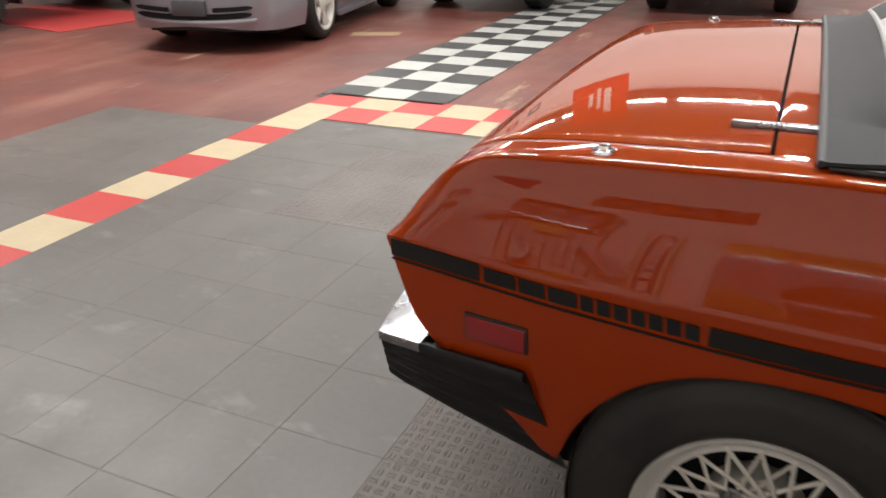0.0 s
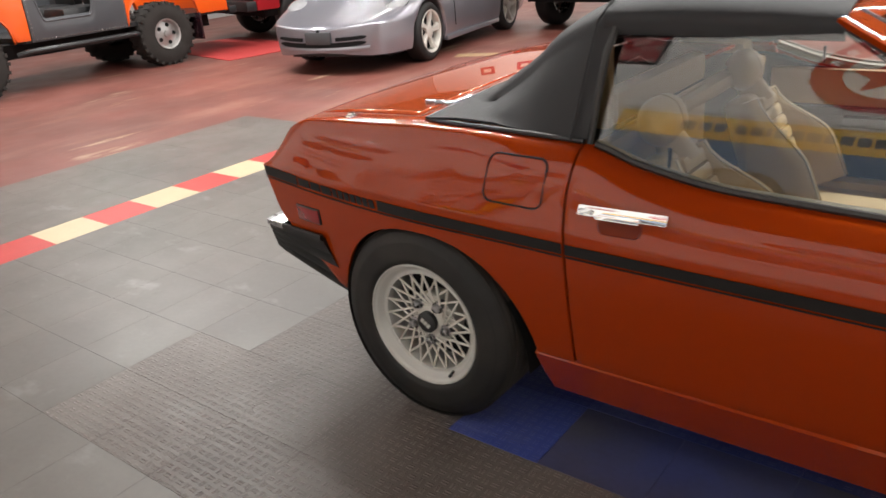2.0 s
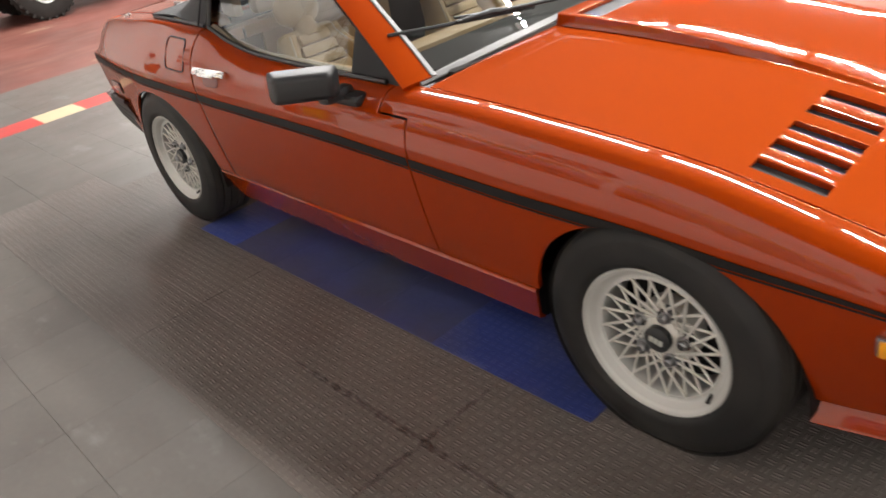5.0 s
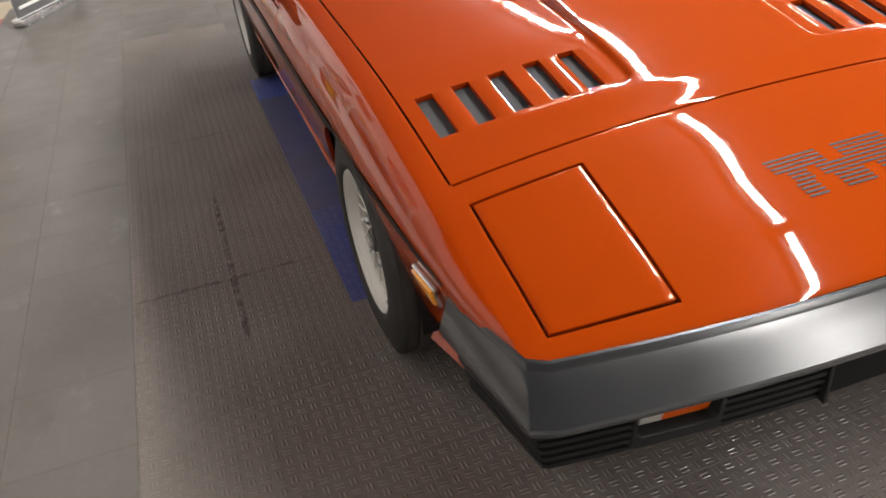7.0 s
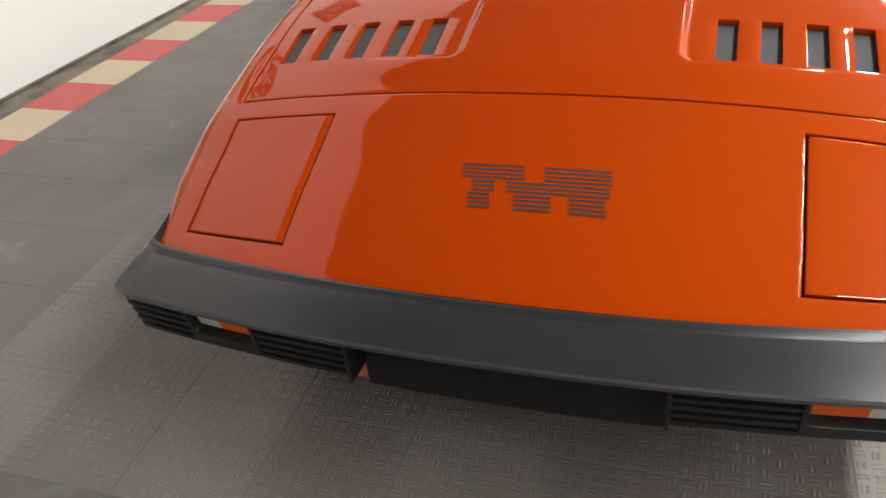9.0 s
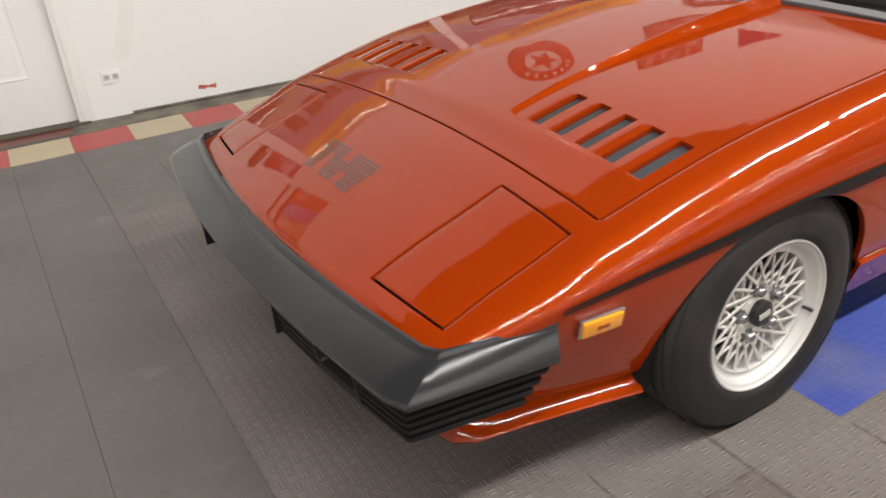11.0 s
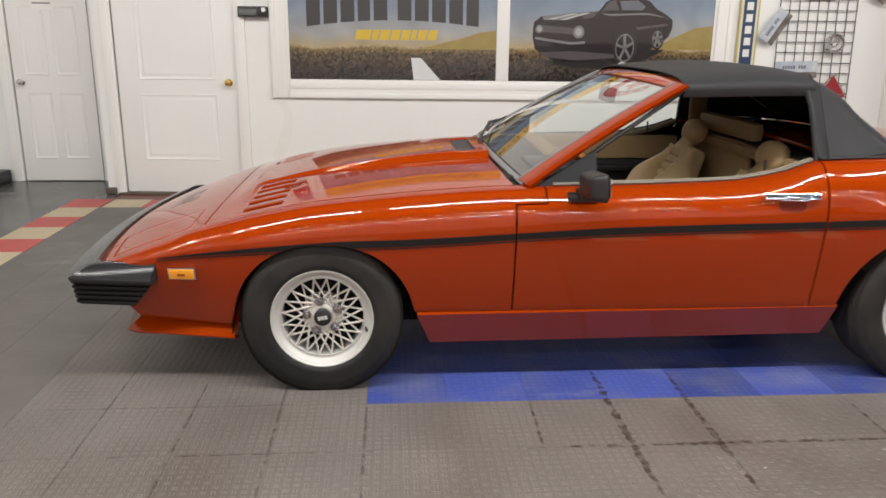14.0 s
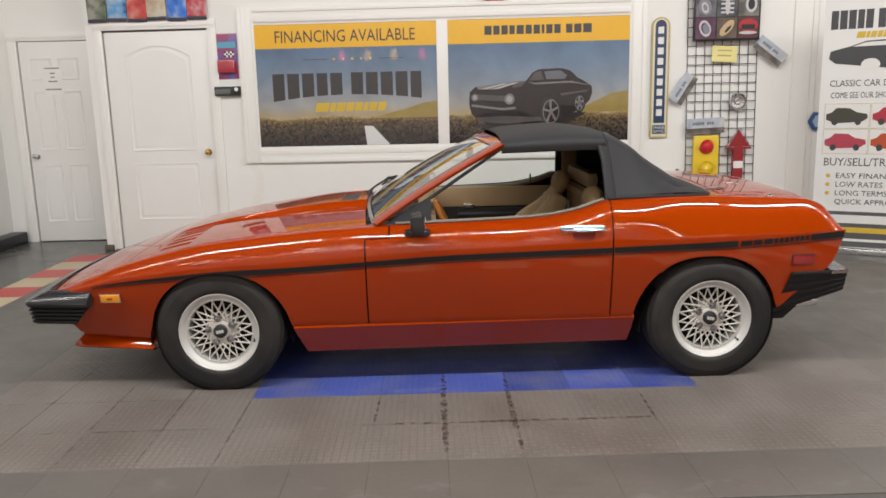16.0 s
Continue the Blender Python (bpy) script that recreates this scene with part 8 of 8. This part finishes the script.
TONE2 = [((0.03, 0.03, 0.04), (0.16, 0.16, 0.19)), ((0.015, 0.015, 0.018), (0.08, 0.08, 0.09)), ((0.05, 0.05, 0.045), (0.22, 0.21, 0.18)), ((0.05, 0.012, 0.04), (0.10, 0.03, 0.08)), ((0.04, 0.025, 0.02), (0.14, 0.10, 0.07)), ((0.06, 0.008, 0.012), (0.16, 0.02, 0.03))]
INK_W, INK_G, INK_C, INK_R, INK_K = (flat("photo_white", (0.50, 0.50, 0.52), 0.3), flat("photo_grey", (0.20, 0.20, 0.23), 0.3), flat("photo_cream", (0.50, 0.36, 0.20), 0.3),
                                     flat("photo_red", (0.40, 0.02, 0.03), 0.3), flat("photo_black", (0.015, 0.015, 0.018), 0.3))


def photo_shape(cx, cz, rx, rz, turn, mat, y=-0.0185, inner=0.0, sides=28):
    """A printed round, ring or lozenge on one of the photographs."""
    bm = bmesh.new()
    rows = []
    for f in (1.0, inner):
        rows.append([Vector((cx + f * (rx * math.cos(q) * math.cos(turn) - rz * math.sin(q) * math.sin(turn)), y, cz + f * (rx * math.cos(q) * math.sin(turn) + rz * math.sin(q) * math.cos(turn)))) for q in (2 * math.pi * (k + 0.5) / sides for k in range(sides))])
    add_grid(bm, rows, close=True)
    bmesh.ops.remove_doubles(bm, verts=bm.verts, dist=1e-5)
    bmesh.ops.recalc_face_normals(bm, faces=bm.faces)
    return part("photo_ink", bm, mat, bd)


for k in range(6):
    a, b = k % 3, k // 3
    part("photo", box(2.275 + 0.188 * a, 2.452 + 0.188 * a, -0.017, -0.015, 2.055 - 0.19 * b, 2.235 - 0.19 * b), photo_print("photo_%s" % "abcdef"[k], 40 + 2.7 * k, TONE2[k]), bd)
PX, PZ = (2.3635, 2.5515, 2.7395), (2.145, 1.955)
photo_shape(PX[0] - 0.01, PZ[0], 0.055, 0.075, 0.3, INK_G)
photo_shape(PX[0] - 0.01, PZ[0] - 0.01, 0.030, 0.050, 0.3, INK_W, -0.019, 0.6)
for dz in (-0.055, -0.02, 0.02, 0.055):
    photo_shape(PX[1], PZ[0] + dz, 0.080, 0.012, 0.0, INK_W, sides=4)
photo_shape(PX[1], PZ[0], 0.022, 0.075, 0.0, INK_W, -0.019)
photo_shape(PX[2] + 0.02, PZ[0] + 0.01, 0.05, 0.07, 0.0, INK_W)
photo_shape(PX[2] + 0.02, PZ[0] + 0.01, 0.03, 0.045, 0.0, INK_K, -0.019)
photo_shape(PX[0] - 0.005, PZ[1], 0.050, 0.074, 0.35, INK_W, inner=0.68)
photo_shape(PX[0] + 0.005, PZ[1] - 0.005, 0.030, 0.045, 0.35, INK_G, -0.019)
photo_shape(PX[1], PZ[1], 0.085, 0.040, 0.85, INK_C)
photo_shape(PX[1] + 0.01, PZ[1] - 0.01, 0.040, 0.012, 0.85, INK_K, -0.019)
photo_shape(PX[2], PZ[1] + 0.02, 0.085, 0.055, 0.0, INK_R)
photo_shape(PX[2], PZ[1] + 0.005, 0.085, 0.032, 0.0, INK_K, -0.019, sides=4)
photo_shape(PX[2], PZ[1] - 0.045, 0.080, 0.014, 0.0, INK_W, -0.0195)
nt_ = wall_thing("paper_note", "pale yellow paper note pinned to the grid", "notice", "", 2.548, -0.05, 1.73, 3)
part("sheet", box(-0.112, 0.112, -0.002, 0, -0.07, 0.07), flat("yellow_paper", (0.78, 0.70, 0.30), 0.8), nt_)
for z in (0.03, -0.015):
    part("text_bar", box(-0.06, 0.06, -0.003, -0.002, z - 0.006, z + 0.006), flat("note_ink", (0.45, 0.38, 0.15)), nt_)
CARDP = photo_print("flyer_sky", 77, ((0.22, 0.27, 0.35), (0.40, 0.45, 0.52), (0.60, 0.60, 0.60)))
CARDG = photo_print("flyer_ground", 31, ((0.030, 0.025, 0.022), (0.085, 0.070, 0.060), (0.20, 0.17, 0.15)))
for x, z, turn, w_, h_ in ((2.95, 1.745, 38, 0.30, 0.135), (2.19, 1.43, -58, 0.28, 0.13), (2.40, 1.09, -2, 0.34, 0.14)):
    pc_ = wall_thing("flyer", "glossy dealership flyer tucked into the grid", "flyer", "flyers", x, -0.06, z, turn)
    part("sheet", box(-w_ / 2, w_ / 2, -0.003, 0.0, -h_ / 2, h_ / 2), CARDP, pc_)
    part("print_ground", box(-w_ * 0.495, w_ * 0.495, -0.0036, -0.003, -h_ * 0.49, -h_ * 0.14), CARDG, pc_)
    for k in range(9):
        if k != 5:
            u = -0.34 + 0.064 * k
            part("name_block", box(w_ * u, w_ * (u + 0.045), -0.0042, -0.003, h_ * 0.06, h_ * 0.25), flat("flyer_ink", (0.13, 0.14, 0.17)), pc_)
dk = wall_thing("metal_disc", "small dished steel disc hooked on the grid", "ornament", "", 2.685, -0.05, 1.305)
part("disc", lathe([(0.0, -0.012), (0.02, -0.014), (0.022, -0.022), (0.030, -0.022), (0.034, -0.010), (0.060, -0.012), (0.068, -0.030), (0.076, -0.030), (0.078, 0.0), (0, 0)], 32), M["steel"], dk)
tl = wall_thing("traffic_light_sign", "yellow toy traffic light with red lens on the grid", "ornament", "", 2.405, -0.05, 0)
tb = part("case", box(-0.115, 0.115, -0.05, 0.0, 0.42, 1.005, 0.015), flat("signal_yellow", (0.75, 0.52, 0.02), 0.35, 0.5), tl)
for z, c in ((0.90, "signal_red"), (0.70, "signal_amber"), (0.52, "signal_green")):
    part("lens", lathe([(0.0, -0.105), (0.03, -0.100), (0.055, -0.082), (0.068, -0.055), (0.070, -0.048)], 28, pose(0, 0, z)), flat(c, {"signal_red": (0.55, 0.01, 0.02), "signal_amber": (0.70, 0.50, 0.02), "signal_green": (0.03, 0.25, 0.08)}[c], 0.12, 1.0), tb)
    part("visor", tube([(0.074 * math.cos(a * math.pi / 10), -0.085, z + 0.074 * math.sin(a * math.pi / 10)) for a in range(11)], 0.006, 6), flat("signal_yellow", (0.75, 0.52, 0.02), 0.35, 0.5), tb)
ar = wall_thing("arrow_sign", "dark red metal arrow sign pointing up", "sign", "", 2.70, -0.05, 0)
bm = bmesh.new()
pts = [(-0.045, 0.42), (0.045, 0.42), (0.045, 0.875), (0.118, 0.875), (0.0, 1.05), (-0.118, 0.875), (-0.045, 0.875)]
vs = add_grid(bm, [[Vector((x, y, z)) for x, z in pts] for y in (-0.045, 0.0)], close=True)
bm.faces.new(vs[0])
bm.faces.new(vs[1])
bmesh.ops.recalc_face_normals(bm, faces=bm.faces)
part("arrow", bm, flat("arrow_red", (0.28, 0.015, 0.02), 0.4, 0.3), ar, smooth=False)
part("arrow_rim", tube([(x * 0.92, -0.048, 0.02 + z) for x, z in pts[2:]], 0.004, 6), M["steel"], ar)
part("white_patch", box(-0.043, 0.043, -0.049, -0.045, 0.70, 0.765), flat("check_white", (0.75, 0.75, 0.75)), ar)

# corner moulding and a wall socket
for x0, x1, d in ((3.17, 3.185, 0.012), (3.185, 3.335, 0.006), (3.335, 3.35, 0.014), (3.385, 3.40, 0.01)):
    structure("trim_moulding", box(x0, x1, -d, 0, 0, CEIL, 0.003), M["trim"], "white flat moulding on the wall", at=WALL_AT, smooth=True)
so = wall_thing("wall_socket", "white double wall socket near the floor", "socket", "", -1.97, 0, 0.23)
sp = part("plate", box(-0.052, 0.052, -0.007, 0, -0.040, 0.040, 0.004), M["trim"], so)
for x in (-0.024, 0.024):
    part("outlet", box(x - 0.017, x + 0.017, -0.009, -0.006, -0.016, 0.016, 0.004), flat("socket_grey", (0.5, 0.5, 0.48)), sp)
    for dx in (-0.006, 0.006):
        part("slot", box(x + dx - 0.0015, x + dx + 0.0015, -0.0098, -0.0088, -0.004, 0.008), M["black"], sp)
bl = wall_thing("wall_badge", "small blue six-sided badge on the wall", "ornament", "", 3.43, -0.02, 1.11)
part("badge", lathe([(0.0, -0.02), (0.085, -0.018), (0.095, 0.0)], 6), flat("badge_blue", (0.03, 0.09, 0.25), 0.3, 0.6), bl)
part("badge_face", lathe([(0.0, -0.024), (0.06, -0.022), (0.06, -0.018)], 6), flat("badge_pale", (0.35, 0.45, 0.6), 0.3, 0.6), bl)

# roll-up banner stand
bn_at = pose(3.165, 2.17, 0, 0, 0, -30)
ban = thing("banner_stand", "white roll-up advertising banner on a low metal stand", "banner", at=bn_at)
part("stand", box(0.0, 0.76, -0.05, 0.06, 0.0, 0.055, 0.015), M["steel"], ban)
part("pole", tube([(0.43, 0.03, 0.05), (0.43, 0.03, 2.16)], 0.011, 8), M["steel"], ban)
sh = part("sheet", box(0.0, 0.75, -0.002, 0.0, 0.055, 2.18), flat("banner_white", (0.74, 0.74, 0.73), 0.5, 0.2, 0.02), ban)
part("top_rail", box(-0.005, 0.755, -0.012, 0.012, 2.165, 2.20, 0.008), M["steel"], ban)
BI, BG, BW = flat("banner_ink", (0.05, 0.05, 0.055), 0.4), flat("banner_gold", (0.62, 0.42, 0.05), 0.4), flat("banner_print_white", (0.72, 0.72, 0.70), 0.4)


def ban_poly(points, mat, name="print", depth=0.0042):
    return ink_poly(points, depth, mat, sh, name)


block_row([1, 1, 1, 0.9, 1, 0.25, 1, 1, 1, 1, 0.9], 0.05, 0.70, 1.875, 2.025, 0.0042, BI, sh, 0.2)
block_row([1.2, 0.5, 0.8, 0.7, 0.7, 0.4, 0.7, 0.7], 0.24, 0.58, 1.80, 1.85, 0.0042, BG, sh, 0.12, 0.012)
ban_poly([(0.05, 1.64), (0.10, 1.60), (0.67, 1.53), (0.73, 1.58), (0.73, 1.67), (0.60, 1.75), (0.48, 1.78), (0.32, 1.775), (0.20, 1.735), (0.06, 1.70)], BI, "car_print")
ban_poly([(0.22, 1.732), (0.32, 1.765), (0.47, 1.768), (0.56, 1.735)], BW, "glass_print", 0.0056)
ban_poly([(0.36 + 0.07 * math.cos(k * math.pi / 8), 1.585 + 0.05 * math.sin(k * math.pi / 8)) for k in range(16)], BW, "wheel_print", 0.0056)
letters("CLASSIC CAR DEALER", 0.075, BI, sh, pose(0.375, -0.0030, 1.435) @ UP, width=0.61)
letters("COME SEE OUR SHOWROOM", 0.07, BI, sh, pose(0.385, -0.0030, 1.338) @ UP, width=0.60)
for a in range(2):
    for b in range(2):
        x0, z0 = 0.045 + 0.345 * a, 1.065 - 0.212 * b
        ban_poly([(x0, z0), (x0 + 0.340, z0), (x0 + 0.340, z0 + 0.207), (x0, z0 + 0.207)], flat("banner_tan_rule", (0.55, 0.47, 0.30)), "photo_rule")
        ban_poly([(x0 + 0.004, z0 + 0.004), (x0 + 0.336, z0 + 0.004), (x0 + 0.336, z0 + 0.203), (x0 + 0.004, z0 + 0.203)], BW, "photo_ground", 0.0052)
        tone = [flat("banner_car_olive", (0.06, 0.06, 0.045), 0.3), flat("banner_car_red", (0.40, 0.03, 0.05), 0.3), flat("banner_car_rose", (0.42, 0.06, 0.09), 0.3), flat("banner_car_orange", (0.45, 0.08, 0.03), 0.3)][a + 2 * b]
        ban_poly([(x0 + 0.015, z0 + 0.075), (x0 + 0.09, z0 + 0.045), (x0 + 0.28, z0 + 0.055), (x0 + 0.325, z0 + 0.085), (x0 + 0.32, z0 + 0.12), (x0 + 0.24, z0 + 0.135), (x0 + 0.19, z0 + 0.168), (x0 + 0.09, z0 + 0.172), (x0 + 0.055, z0 + 0.135), (x0 + 0.015, z0 + 0.12)], tone, "photo_car", 0.0064)
        for cx in (0.08, 0.255):
            ban_poly([(x0 + cx + 0.024 * math.cos(k * math.pi / 6), z0 + 0.055 + 0.028 * math.sin(k * math.pi / 6)) for k in range(12)], BI, "photo_wheel", 0.0074)
letters("BUY/SELL/TRADE", 0.095, BI, sh, pose(0.375, -0.0030, 0.782) @ UP, width=0.62)
for k, line in enumerate(("EASY FINANCING", "LOW RATES", "LONG TERMS", "QUICK APPROVAL")):
    z = 0.668 - 0.074 * k
    letters(line, 0.062, BI, sh, pose(0.165 + 0.0195 * len(line), -0.0030, z) @ UP, width=0.039 * len(line))
    if k < 3:
        ban_poly([(0.105 + 0.022 * math.cos(j * math.pi / 5) * (1 if j % 2 else 0.6), z + 0.022 * math.sin(j * math.pi / 5) * (1 if j % 2 else 0.6)) for j in range(10)], BG, "star")
ban_poly([(0.0, 0.06), (0.75, 0.06), (0.75, 0.365), (0.0, 0.365)], flat("banner_footer", (0.09, 0.09, 0.09)), "footer")
for z, h, a, b, c in ((0.265, 0.07, 0.06, 0.70, BW), (0.185, 0.045, 0.10, 0.66, BG), (0.110, 0.022, 0.05, 0.70, BW)):
    ban_poly([(a, z), (b, z), (b, z + h), (a, z + h)], c, "text_bar", 0.0056)

# high on the poster wall: a round sign with a star, a red framed board and a purple pennant
rs = wall_thing("round_sign", "round red and white enamel sign with a red star", "sign", "", 0.48, -0.012, 2.60)
part("disc", lathe([(0.0, -0.012), (0.325, -0.012), (0.335, -0.006), (0.335, 0.008)], 48), flat("sign_white", (0.72, 0.70, 0.66), 0.3, 0.6), rs)
part("rim", lathe([(0.205, -0.012), (0.207, -0.0145), (0.350, -0.0145), (0.354, -0.010), (0.354, 0.008)], 48), flat("sign_red_rim", (0.45, 0.02, 0.02), 0.3, 0.6), rs)
bm = bmesh.new()
ring = [bm.verts.new((r * math.sin(math.pi * k / 5), -0.0165, r * math.cos(math.pi * k / 5))) for k in range(10) for r in ((0.19, 0.078)[k % 2],)]
back = [bm.verts.new((v.co.x, -0.0125, v.co.z)) for v in ring]
bm.faces.new(ring)
for k in range(10):
    bm.faces.new((ring[k], ring[(k + 1) % 10], back[(k + 1) % 10], back[k]))
bmesh.ops.recalc_face_normals(bm, faces=bm.faces)
part("star", bm, flat("sign_star_red", (0.50, 0.02, 0.02), 0.3, 0.6), rs, smooth=False)
for k in range(7):
    a = radians(-66 + 22 * k)
    bar = box(-0.022, 0.022, -0.0165, -0.0125, -0.030, 0.030, 0.002)
    bar.transform(pose(0.280 * math.sin(a), -0.002, 0.280 * math.cos(a), 0, math.degrees(a), 0))
    part("letter_bar", bar, M["trim"], rs)
board = wall_thing("wall_board", "red printed board in a thin frame", "poster", "", 2.05, -0.012, 2.80)
part("frame", box(-0.40, 0.40, -0.006, 0.008, -0.20, 0.20, 0.004), M["black"], board)
part("print", box(-0.385, 0.385, -0.010, -0.006, -0.185, 0.185), photo_print("red_board_print", 3.0, [(0.42, 0.03, 0.03), (0.30, 0.02, 0.025), (0.55, 0.40, 0.36)]), board)
flag = wall_thing("pennant", "purple felt pennant pinned to the wall", "pennant", "", 3.22, -0.010, 2.98)
bm = bmesh.new()
rows = [[Vector((-0.28 + 0.62 * k / 8, -0.004 - 0.006 * math.sin(2.2 * k), h * 0.22 * (1 - 0.93 * k / 8) + 0.12 * k / 8 - 0.06)) for h in (-1, -0.33, 0.33, 1)] for k in range(9)]
add_grid(bm, rows)
bmesh.ops.recalc_face_normals(bm, faces=bm.faces)
ob = part("felt", bm, flat("purple_felt", (0.14, 0.015, 0.13), 0.8), flag)
solid(ob, 0.003, 0.0, offset=0.0)

# ---- the pieces of the floor ----
lay_tiles()
